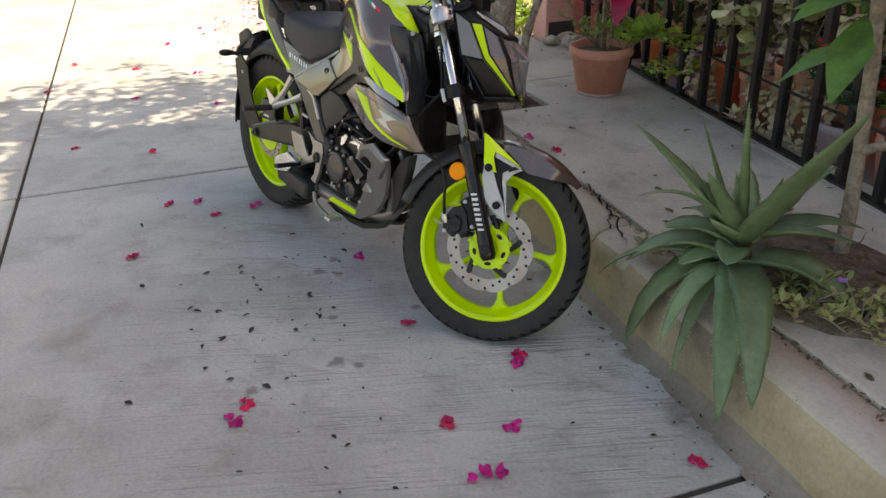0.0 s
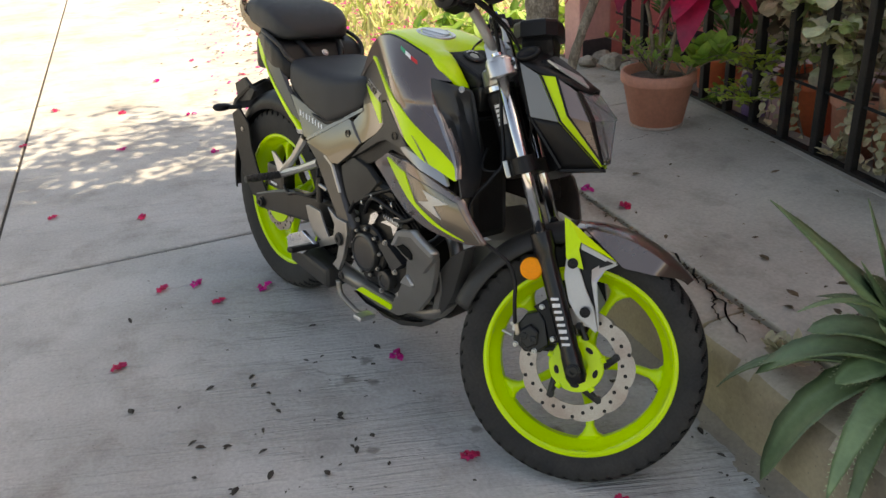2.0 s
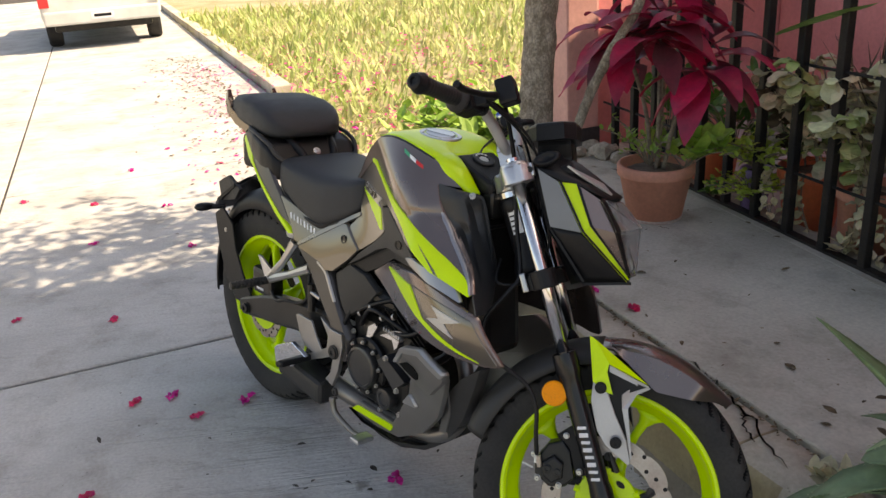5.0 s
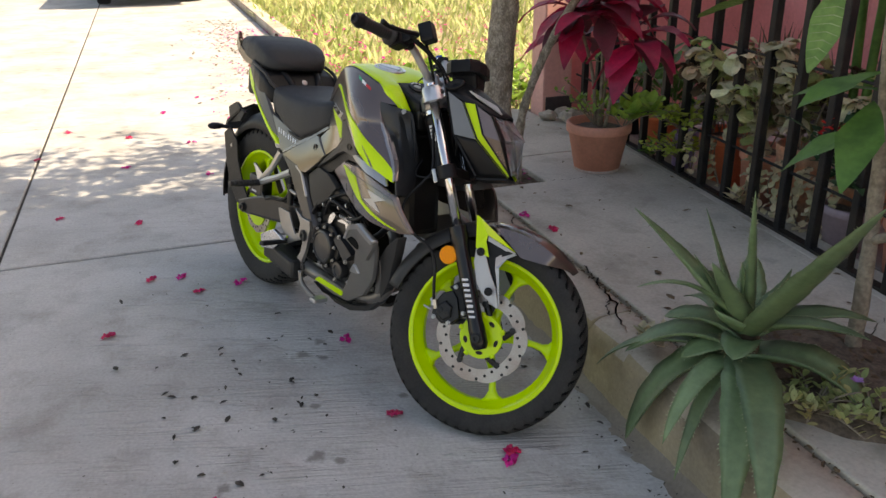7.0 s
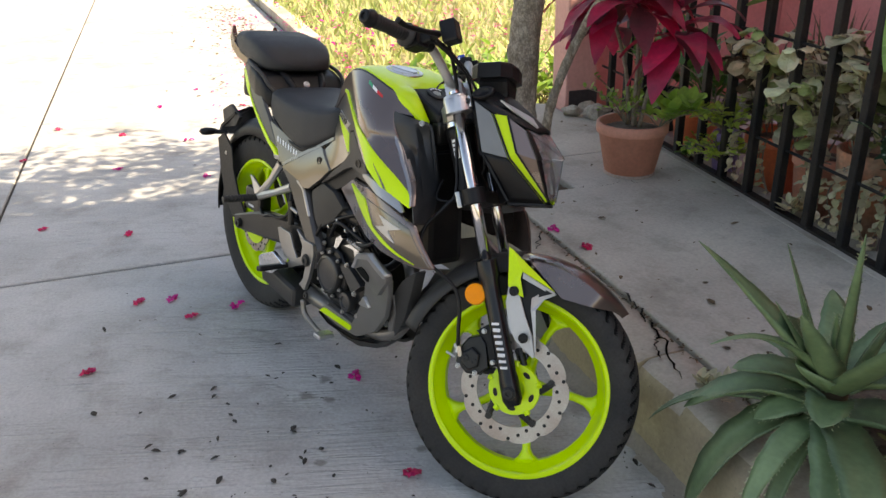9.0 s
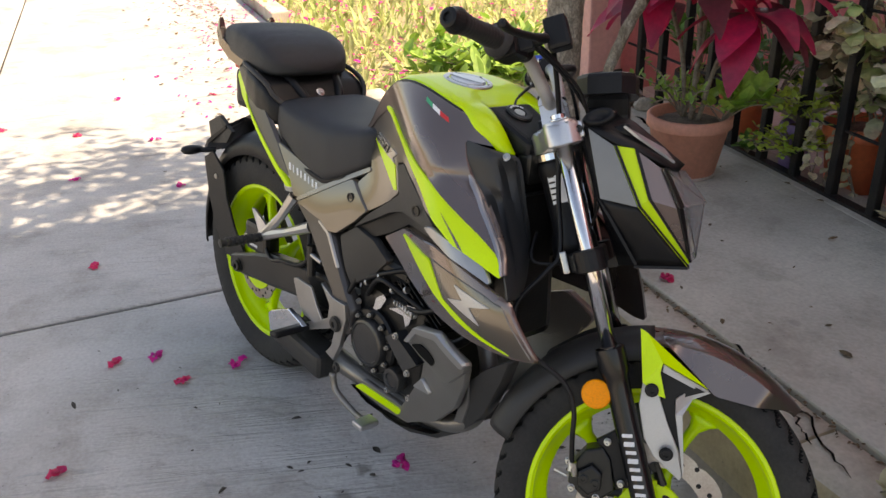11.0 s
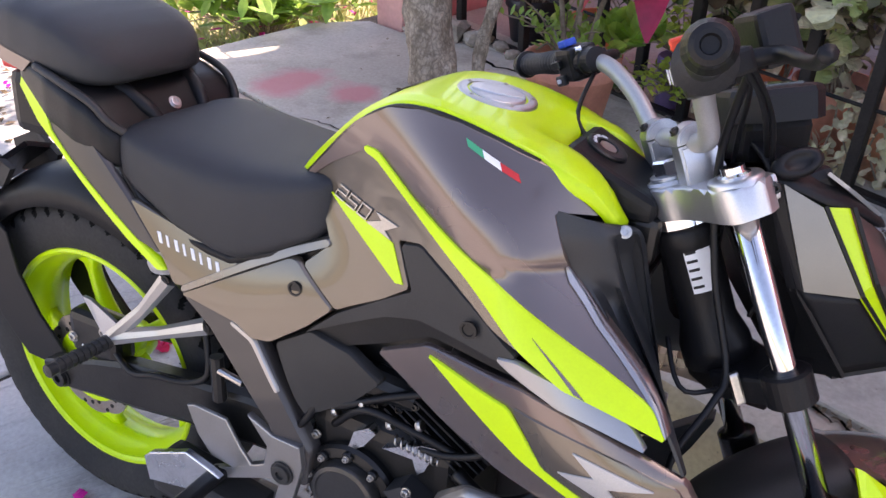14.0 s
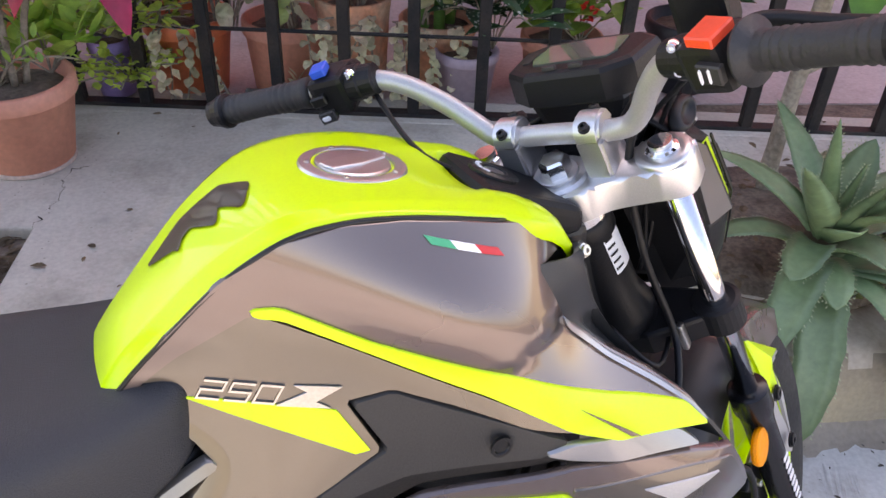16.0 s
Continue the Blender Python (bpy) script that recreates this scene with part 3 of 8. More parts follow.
M["gloss_black"] = material("gloss_black_enamel", (0.006, 0.006, 0.007), 0.22, spec=0.4, scale=8, fine=400, fine_amount=0.1)
M["rubber"] = material("tyre_rubber", (0.021, 0.021, 0.021), 0.74, spec=0.30, color2=(0.036, 0.034, 0.031), scale=9, fine=160, bump=0.2, fine_amount=0.2)
# near-black that paints the shade inside grooves and slots
M["groove"] = material("groove_shade_black", (0.006, 0.006, 0.006), 0.95, spec=0.1, scale=9, fine=160, fine_amount=0.2)
M["grip_rubber"] = material("grip_rubber", (0.018, 0.018, 0.019), 0.6, scale=9, fine=300, bump=0.2, fine_amount=0.2)
M["seat_vinyl"] = material("seat_vinyl", (0.022, 0.0225, 0.0245), 0.52, spec=0.40, color2=(0.027, 0.027, 0.029), scale=5, fine=700, bump=0.35, fine_amount=0.15)
M["chrome"] = material("chrome", (0.80, 0.80, 0.80), 0.09, 1.0, color2=(0.74, 0.74, 0.75), scale=6, fine=200, fine_amount=0.04)
M["alloy"] = material("cast_alloy", (0.60, 0.60, 0.61), 0.33, 0.9, color2=(0.54, 0.54, 0.55), scale=9, fine=900, bump=0.02, fine_amount=0.10)
M["steel"] = material("brushed_steel", (0.52, 0.50, 0.47), 0.3, 1.0, color2=(0.44, 0.42, 0.40), scale=12, fine=300, fine_amount=0.12)
M["engine"] = material("engine_black", (0.012, 0.012, 0.012), 0.34, 0.4, color2=(0.022, 0.021, 0.020), scale=14, fine=200, bump=0.08, fine_amount=0.2)
M["clutch_black"] = material("semi_gloss_black", (0.030, 0.029, 0.028), 0.30, 0.3, scale=18, fine=240, bump=0.05, coat=0.25, fine_amount=0.2)
M["satin_alloy"] = material("satin_alloy", (0.34, 0.33, 0.32), 0.34, 0.8, color2=(0.29, 0.28, 0.27), scale=9, fine=500, bump=0.05, fine_amount=0.08)
M["zinc"] = material("zinc_plate", (0.62, 0.64, 0.68), 0.25, 1.0, color2=(0.50, 0.52, 0.56), scale=20, fine=200, fine_amount=0.12)
M["amber"] = material("amber_reflector", (0.95, 0.29, 0.0), 0.4, spec=0.25, scale=6, fine=500, coat=0.1, bump=0.4, fine_amount=0.2)
M["white_decal"] = material("white_decal", (0.80, 0.80, 0.80), 0.4, scale=9, fine=200, fine_amount=0.03)
M["red_decal"] = material("red_decal", (0.62, 0.03, 0.03), 0.4, scale=9, fine=200, fine_amount=0.03)
M["green_decal"] = material("green_decal", (0.02, 0.33, 0.16), 0.4, scale=9, fine=200, fine_amount=0.03)
M["blue_switch"] = material("blue_switch", (0.01, 0.09, 0.55), 0.4, scale=9, fine=200, fine_amount=0.05)
M["red_switch"] = material("red_switch", (0.75, 0.06, 0.02), 0.4, scale=9, fine=200, fine_amount=0.05)
M["lcd"] = material("dark_lcd", (0.085, 0.095, 0.075), 0.16, scale=9, fine=60, coat=0.8, fine_amount=0.04)
M["disc_steel"] = material("disc_steel", (0.40, 0.37, 0.34), 0.40, 1.0, color2=(0.34, 0.28, 0.25), scale=14, fine=300, fine_amount=0.12)
lens = bpy.data.materials.new("clear_lens")
lens.use_nodes = True
lb = lens.node_tree.nodes["Principled BSDF"]
lb.inputs["Base Color"].default_value, lb.inputs["Roughness"].default_value = (0.75, 0.76, 0.78, 1), 0.04
lb.inputs["Transmission Weight"].default_value, lb.inputs["IOR"].default_value = 0.9, 1.3
M["lens"] = lens

LEAN, YAW = radians(8.5), radians(4.7)
BIKE = Matrix.Translation((0.03, -0.0533, 0)) @ Matrix.Rotation(YAW, 4, "Z") @ Matrix.Rotation(-LEAN, 4, "X")
RAKE, STEER = radians(26), radians(35)
STEM = Vector((0.986, 0, 0.882))
FORK = Matrix.Translation(STEM) @ Matrix.Rotation(-RAKE, 4, "Y") @ Matrix.Rotation(STEER, 4, "Z")
bike = empty("motorcycle", BIKE)
tagged(bike, "lime green and pearl grey naked motorcycle leaning on its side stand", "motorcycle")

# the fairing's outer surface: half-width at (x, z), a thin plate through a few stations
STATIONS = np.array([
    (0.37, 0.60, 0.126), (0.50, 0.556, 0.121), (0.57, 0.39, 0.128), (0.55, 0.67, 0.108), (0.714, 0.715, 0.13), (0.694, 0.771, 0.116),
    (0.645, 0.872, 0.099), (0.81, 0.914, 0.118), (0.88, 0.86, 0.127), (0.826, 0.714, 0.163), (0.89, 0.71, 0.19), (1.055, 0.655, 0.178),
    (1.074, 0.618, 0.20), (1.152, 0.533, 0.163), (0.892, 0.642, 0.185), (0.771, 0.644, 0.146), (0.955, 0.828, 0.068), (0.653, 0.193, 0.105),
    (0.795, 0.165, 0.080), (0.70, 0.45, 0.114), (0.95, 0.32, 0.12), (0.0, 0.875, 0.078), (0.143, 0.83, 0.112), (0.28, 0.70, 0.122),
    (0.52, 0.80, 0.055), (0.57, 0.85, 0.074), (0.70, 0.935, 0.105), (0.80, 0.845, 0.146), (0.90, 0.79, 0.151)])


def plate_kernel(d):
    return d * d * np.log(d + 1e-9)


def fit_plate(s):
    n = len(s)
    a = np.zeros((n + 3, n + 3))
    a[:n, :n] = plate_kernel(np.hypot(s[:, None, 0] - s[None, :, 0], s[:, None, 1] - s[None, :, 1])) + np.eye(n) * 0.002
    a[:n, n:] = np.c_[np.ones(n), s[:, :2]]
    a[n:, :n] = a[:n, n:].T
    return np.linalg.solve(a, np.r_[s[:, 2], 0, 0, 0])


PLATE = fit_plate(STATIONS)


def side_y(x, z):
    d = np.hypot(STATIONS[:, 0] - x, STATIONS[:, 1] - z)
    y = float(plate_kernel(d) @ PLATE[:-3] + PLATE[-3] + PLATE[-2] * x + PLATE[-1] * z)
    # the swelling shield of the tank's side
    dx, dz = x - 0.795, z - 0.857
    r = math.hypot((0.906 * dx - 0.423 * dz) / 0.210, (0.423 * dx + 0.906 * dz) / 0.068)
    t = min(max(1.0 - r, 0.0), 1.0)
    y += 0.011 * t * t * (3 - 2 * t)
    # a scalloped facet between the shield and the lime stripe, deepest along its upper crease
    if 0.74 < x < 1.08 and z > 0.64:
        edge = 0.8745 - 0.515 * (x - 0.655) if x < 1.01 else 0.692 - 0.62 * (x - 1.01)
        d = (z - edge) * 0.89
        wide = 0.052 * min(max((x - 0.82) / 0.10, 0.0), 1.0) * min(max((1.075 - x) / 0.10, 0.0), 1.0)
        if wide > 0.002 and d > 0:
            y -= 0.26 * wide * (d / wide if d < wide else max(0.0, 1 - (d - wide) / (0.70 * wide)) ** 2)
    return y


def soften(outline, r=0.004):
    """The outline with its corners cut short."""
    out = []
    n = len(outline)
    for i in range(n):
        p, a, b = Vector(outline[i]), Vector(outline[i - 1]), Vector(outline[(i + 1) % n])
        for q in (a, b):
            d = q - p
            out.append(tuple(p + d * min(r / max(d.length, 1e-6), 0.25)))
    return out


def fairing(name, outline, mat, off=0.0, thick=0.008, edge=0.004, grid=0.016, parent=bike, sides=(-1, 1), label="", bulge=0.0, inset=0.005):
    """A shell on the fairing's outer surface, smoothly shaded, with rounded borders, on each side of the machine."""
    made = []
    grid = min(grid, 0.016)
    line = soften(outline) if inset else outline
    xs, zs = [p[0] for p in line], [p[1] for p in line]
    cx, cz = sum(xs) / len(xs), sum(zs) / len(zs)
    span = max(max(xs) - min(xs), max(zs) - min(zs)) / 2

    def reach(x, z):
        return side_y(x, z) + off + (bulge * max(0.0, 1 - ((x - cx) ** 2 + (z - cz) ** 2) / span ** 2) if bulge else 0.0)

    for s in sides:
        bm = bmesh.new()
        bm.faces.new([bm.verts.new((x, 0, z)) for x, z in line])
        for lo, hi, no in ((min(xs), max(xs), (1, 0, 0)), (min(zs), max(zs), (0, 0, 1))):
            for c in np.arange(lo + grid * 0.6, hi, grid):
                bmesh.ops.bisect_plane(bm, geom=bm.verts[:] + bm.edges[:] + bm.faces[:], plane_co=Vector(no) * c, plane_no=no, dist=1e-5)
        bmesh.ops.triangulate(bm, faces=bm.faces[:])
        rim_edges = [e for e in bm.edges if e.is_boundary]
        outer = list(bm.verts)
        way = {}
        for e in rim_edges:
            d = e.verts[1].co - e.verts[0].co
            side = Vector((d.z, 0, -d.x)).normalized()
            f = e.link_faces[0].calc_center_median()
            if (f - e.verts[0].co).dot(side) > 0:
                side = -side
            for v in e.verts:
                way[v] = way.get(v, Vector()) + side
        place = {v: (v.co.x, v.co.z) for v in outer}
        bm.verts.index_update()
        normals = {}
        for v, (x, z) in place.items():
            h = 0.002
            normals[v.index] = Vector((-(reach(x + h, z) - reach(x - h, z)) / (2 * h), s, -(reach(x, z + h) - reach(x, z - h)) / (2 * h))).normalized()
        outs = {v.index: w.normalized() for v, w in way.items()}
        vm = bmesh.ops.duplicate(bm, geom=bm.verts[:] + bm.edges[:] + bm.faces[:])["vert_map"]
        for v in outer:
            w = reach(*place[v])
            v.co.y = s * w
            vm[v].co.y = s * (w - thick)
            if v in way:
                # the lip rolls inwards
                d = way[v].normalized() * min(edge, 0.004) * 0.5
                vm[v].co += d
        for e in rim_edges:
            a, b = e.verts
            bm.faces.new((a, b, vm[b], vm[a]))
        count = len(outer)
        ob = part(name, bm, mat, parent, label, smooth=True)
        me = ob.data
        nor = []
        for p in me.polygons:
            front = all(i < count for i in p.vertices)
            back = all(i >= count for i in p.vertices)
            for i in p.vertices:
                if front:
                    nor.append(normals[i])
                elif back:
                    nor.append(-p.normal * 0 + p.normal)
                else:
                    j = i if i < count else None
                    nor.append((normals[j] + outs[j] * 1.2).normalized() if j is not None else p.normal)
        me.normals_split_custom_set(nor)
        made.append(ob)
    return made


def shell(name, faces, mat, thick=0.005, parent=bike, m=None, sides=(-1, 1), label="", smooth=False, bevel=0.0):
    """Flat facets with thickness, mirrored to both sides; m: a pose, such as the fork's."""
    made = []
    for s in sides:
        bm = bmesh.new()
        index = {}
        for poly in faces:
            vs = []
            for p in poly:
                key = tuple(round(c, 4) for c in p)
                if key not in index:
                    index[key] = bm.verts.new((p[0], s * abs(p[1]) if s < 0 else -p[1], p[2]))
                vs.append(index[key])
            bm.faces.new(vs)
        bmesh.ops.recalc_face_normals(bm, faces=bm.faces[:])
        bmesh.ops.solidify(bm, geom=bm.faces[:], thickness=thick)
        if bevel:
            bmesh.ops.bevel(bm, geom=bm.edges[:], offset=bevel, segments=1, affect="EDGES")
        if m is not None:
            bm.transform(m)
        made.append(part(name, bm, mat, parent, label, smooth))
    return made


def ybar(name, a, b, r, mat, parent=bike, n=16, m=None, label=""):
    bm = tube_bm([a, b], r, n)
    if m is not None:
        bm.transform(m)
    return part(name, bm, mat, parent, label, smooth=False)


def bolt(at, axis, r, mat, parent, m=None, depth=0.006, name="bolt"):
    """A hexagon-socket bolt head on its washer."""
    q = Vector(axis).to_track_quat("Z", "Y").to_matrix().to_4x4()
    bm = lathe_bm([(r * 1.25, 0), (r * 1.25, depth * 0.3), (r, depth * 0.35), (r, depth * 0.9), (r * 0.85, depth), (r * 0.45, depth), (r * 0.42, depth * 0.5), (0.0, depth * 0.5)], 14, Matrix.Translation(at) @ q)
    if m is not None:
        bm.transform(m)
    return part(name, bm, mat, parent, smooth=False)


# ---- wheels ----
def wheel(name, m, R, half, rim_r, parent, blade=0.0):
    """A cast five-spoke wheel with its tyre; m: the pose of its middle, axle along z."""
    bm = bmesh.new()
    k = rim_r
    lathe_bm([(k + 0.004, -half * 0.80), (k + 0.004, half * 0.80), (k, half * 0.86), (k - 0.006, half * 0.87), (k - 0.011, half * 0.80), (k - 0.013, half * 0.62), (k - 0.022, half * 0.42), (k - 0.032, half * 0.20),
              (k - 0.032, -half * 0.20), (k - 0.022, -half * 0.42), (k - 0.013, -half * 0.62), (k - 0.011, -half * 0.80), (k - 0.006, -half * 0.87), (k, -half * 0.86)], 96, bm=bm, close=True)
    hub = lathe_bm([(0.012, -0.052), (0.034, -0.052), (0.040, -0.030), (0.044, 0.0), (0.040, 0.030), (0.034, 0.052), (0.012, 0.052)], 28, m)
    bm.transform(m)
    rim = part(name, bm, M["lime"], parent, "lime painted cast alloy wheel", smooth="creased")
    part("hub", hub, M["lime"], rim, smooth=True)
    for i in range(5):
        bm = bmesh.new()
        turn = Matrix.Rotation(i * 2 * math.pi / 5 + 0.31 + blade, 4, "Z")
        rows = []
        for r, w, h, sweep in ((0.034, 0.022, 0.021, 0.0), (0.060, 0.013, 0.018, 0.003), (0.095, 0.0095, 0.015, 0.006), (0.135, 0.0085, 0.013, 0.006), (k - 0.060, 0.0095, 0.012, 0.003), (k - 0.044, 0.018, 0.012, 0.0), (k - 0.030, 0.036, 0.014, 0.0)):
            rows.append([bm.verts.new(turn @ Vector((r, sweep + a * w, b * h))) for a, b in ((-1, -0.6), (-0.55, -1), (0.55, -1), (1, -0.6), (1, 0.6), (0.55, 1), (-0.55, 1), (-1, 0.6))])
        for a, b in zip(rows, rows[1:]):
            for j in range(8):
                bm.faces.new((a[j], a[(j + 1) % 8], b[(j + 1) % 8], b[j]))
        bm.faces.new(rows[0][::-1]), bm.faces.new(rows[-1])
        bm.transform(m)
        part("spoke", bm, M["lime"], rim, smooth=True)
    # tyre with cut grooves, their shade painted by a darker material
    bm = bmesh.new()
    n = 400
    cut_at = set()
    prof = []
    for a in np.linspace(-1, 1, 31):
        t = abs(a)
        prof.append((a, R - (R - k - 0.03) * (t ** 2.6) * 0.55 - (0.02 if t > 0.97 else 0), half * math.sin(a * math.pi / 2 * 0.95) * (1.02 if t < 0.95 else 1)))
    prof = [(-2.0, k - 0.002, -half * 0.80), (-1.6, k + 0.012, -half * 0.93)] + prof + [(1.6, k + 0.012, half * 0.93), (2.0, k - 0.002, half * 0.80)]
    rings = []
    for j in range(n):
        ang = 2 * math.pi * j / n
        ring = []
        for a, r, h in prof:
            t = abs(a)
            cut = 0.0
            if 0.16 < t < 0.93:
                ph = (j / n * 50 + t * 1.1 + (0.5 if a > 0 else 0.0)) % 1.0
                if ph < 0.26:
                    cut = 0.0032
            if cut > 0.002:
                cut_at.add((j, len(ring)))
            ring.append(bm.verts.new(((r - cut) * math.cos(ang), (r - cut) * math.sin(ang), h)))
        rings.append(ring)
    for j in range(n):
        a, b = rings[j], rings[(j + 1) % n]
        for q in range(len(prof) - 1):
            bm.faces.new((a[q], b[q], b[q + 1], a[q + 1]))
    grooves = [sum(c in cut_at for c in ((j, q), ((j + 1) % n, q), (j, q + 1), ((j + 1) % n, q + 1))) >= 2 for j in range(n) for q in range(len(prof) - 1)]
    bm.transform(m)
    tyre = part("tyre", bm, M["rubber"], rim, "black rubber tyre with cut grooves", smooth=True)
    tyre.data.materials.append(M["groove"])
    for p, deep in zip(tyre.data.polygons, grooves):
        p.material_index = 1 if deep else 0
    return rim


def brake_disc(m, parent, r0, r1, arms=5):
    """A petal brake disc on a carrier; black plugs imitate its dark drilled holes."""
    bm = bmesh.new()
    n = 120
    rings = []
    for r_kind, h in ((0, -0.002), (1, -0.002), (1, 0.002), (0, 0.002)):
        ring = []
        for j in range(n):
            a = 2 * math.pi * j / n
            r = r1 + 0.0075 * (abs(math.sin(a * 5)) ** 0.5 - 0.7) if r_kind else r0
            ring.append(bm.verts.new((r * math.cos(a), r * math.sin(a), h)))
        rings.append(ring)
    for a, b in zip(rings, rings[1:] + rings[:1]):
        for j in range(n):
            bm.faces.new((a[j], a[(j + 1) % n], b[(j + 1) % n], b[j]))
    bm.transform(m)
    disc = part("brake_disc", bm, M["disc_steel"], parent, "wavy drilled steel brake disc")
    bm = bmesh.new()
    for j in range(30):
        a = 2 * math.pi * j / 30
        r = (r0 + r1) / 2 + (r1 - r0) * (0.26, 0.0, -0.22)[j % 3]
        lathe_bm([(0.0044, -0.0026), (0.0044, 0.0026)], 10, Matrix.Translation((r * math.cos(a), r * math.sin(a), 0)), bm)
    bm.transform(m)
    part("drill_holes", bm, M["black_plastic"], disc)
    return disc


FRONT_HUB = Vector((0.03, 0, -0.70))
front_m = FORK @ Matrix.Translation(FRONT_HUB) @ Matrix.Rotation(radians(90), 4, "X")
front = wheel("front_wheel", front_m, 0.286, 0.055, 0.221, bike, 0.52)
right_face = FORK @ Matrix.Translation(FRONT_HUB + Vector((0, -0.068, 0))) @ Matrix.Rotation(radians(90), 4, "X")
brake_disc(right_face, front, 0.092, 0.129)
bm = bmesh.new()
lathe_bm([(0.026, -0.004), (0.061, -0.004), (0.063, 0.0), (0.061, 0.004), (0.026, 0.004)], 40, bm=bm, close=True)
for j in range(5):
    a = 2 * math.pi * j / 5
    add_tube(bm, [(0.056 * math.cos(a), 0.056 * math.sin(a), 0), (0.068 * math.cos(a), 0.068 * math.sin(a), 0)], 0.008, 8)
bm.transform(right_face @ Matrix.Translation((0, 0, 0.002)))
part("disc_carrier", bm, M["lime"], front, "lime painted disc carrier", smooth=False)
for j in range(5):
    a = 2 * math.pi * (j + 0.5) / 5
    c, s = math.cos(a), math.sin(a)
    # black plug in place of the carrier's dark opening
    holes = lathe_bm([(0.009, 0.0), (0.009, 0.0068)], 12, Matrix.Translation((0.046 * c, 0.046 * s, 0)) @ Matrix.Rotation(a, 4, "Z") @ Matrix.Diagonal((0.62, 1.15, 1, 1)))
    holes.transform(right_face)
    part("carrier_window", holes, M["black_plastic"], front)
    b = a + 0.63
    bm = bmesh.new()
    add_tube(bm, [(0.060 * math.cos(b - 0.25), 0.060 * math.sin(b - 0.25), -0.004), (0.098 * math.cos(b), 0.098 * math.sin(b), 0.001)], [0.010, 0.007], 8)
    lathe_bm([(0.0085, -0.004), (0.0085, 0.007), (0.0, 0.007)], 10, Matrix.Translation((0.091 * math.cos(b), 0.091 * math.sin(b), 0)), bm)
    bm.transform(right_face)
    part("carrier_arm", bm, M["engine"], front)

REAR_HUB = Vector((0.044, 0.016, 0.313))
rear_m = Matrix.Translation(REAR_HUB) @ Matrix.Rotation(radians(90), 4, "X")
rear = wheel("rear_wheel", rear_m, 0.311, 0.068, 0.220, bike, 0.35)
rear_face = Matrix.Translation(REAR_HUB + Vector((0, -0.075, 0))) @ Matrix.Rotation(radians(90), 4, "X")
brake_disc(rear_face, rear, 0.070, 0.100)
part("hub_plate", lathe_bm([(0.02, -0.01), (0.072, -0.006), (0.072, 0.006), (0.02, 0.01)], 28, rear_face), M["lime"], rear)

# ---- fork, clamps, handlebar (built upright about the steering axis, then turned) ----
for s in (-1, 1):
    x, y = 0.03, 0.105 * s
    tube = ybar("fork_tube", (x, y, -0.012), (x, y, -0.42), 0.0140, M["fork_chrome"], m=FORK, n=28, label="chromed fork tube")
    for p in tube.data.polygons:
        p.use_smooth = len(p.vertices) == 4
    bm = lathe_bm([(0.021, -0.385), (0.0255, -0.388), (0.0265, -0.425), (0.0225, -0.438), (0.0212, -0.46), (0.0212, -0.655), (0.0235, -0.672), (0.0240, -0.718), (0.018, -0.732), (0.0, -0.732)], 26, Matrix.Translation((x, y, 0)))
    bm.transform(FORK)
    lower = part("fork_slider", bm, M["gloss_black"], bike, "gloss black fork slider", smooth="creased")
    bolt((x, y + s * 0.022, -0.70), (0, s, 0), 0.013, M["engine"], lower, FORK, 0.012, "axle_bolt")
    bm = lathe_bm([(0.023, -0.215), (0.028, -0.217), (0.028, -0.252), (0.023, -0.254)], 24, Matrix.Translation((x, y, 0)))
    bm.transform(FORK)
    part("fork_band", bm, M["black_plastic"], bike, "black rubber fork band")
    bm = lathe_bm([(0.0170, -0.002), (0.0170, 0.004), (0.014, 0.006), (0.0125, 0.006), (0.0125, 0.013), (0.0, 0.013)], 24, Matrix.Translation((x, y, 0.006)))
    bm.transform(FORK)
    part("fork_cap", bm, M["chrome"], bike)

# brand mark on the right fork leg: plain white strokes
for i in range(8):
    wide, tall = (0.0088, 0.0042) if i in (1, 3, 5) else (0.0088, 0.0030)
    bm = box_bm((-wide, -0.0010, -tall), (wide, 0.0010, tall), 0.0006, 1)
    bm.transform(FORK @ Matrix.Translation((0.0285, -0.105 - 0.0212, -0.537 - 0.0148 * i)) @ Matrix.Rotation(radians(12), 4, "Y"))
    part("mark_stroke", bm, M["white_decal"], bike)

# upper clamp: two fork eyes joined to the stem's boss
outline = [(0.046, -0.134), (0.060, -0.122), (0.064, -0.104), (0.058, -0.084), (0.044, -0.066), (0.034, -0.040), (0.031, 0.0)]
outline += [(x, -y) for x, y in outline[-2::-1]]
back = [(0.014, 0.134), (0.002, 0.118), (-0.004, 0.088), (-0.014, 0.052), (-0.030, 0.030), (-0.036, 0.0)]
outline += back + [(x, -y) for x, y in back[-2::-1]]
outline = [(p.x, p.y) for p in smooth_path([(*p, 0) for p in outline + outline[:1]], 4)[:-1]]
bm = prism_bm(outline, -0.034, 0.003, 0.006)
bm.transform(FORK)
clamp = part("upper_clamp", bm, M["alloy"], bike, "cast alloy upper fork clamp", smooth="creased")
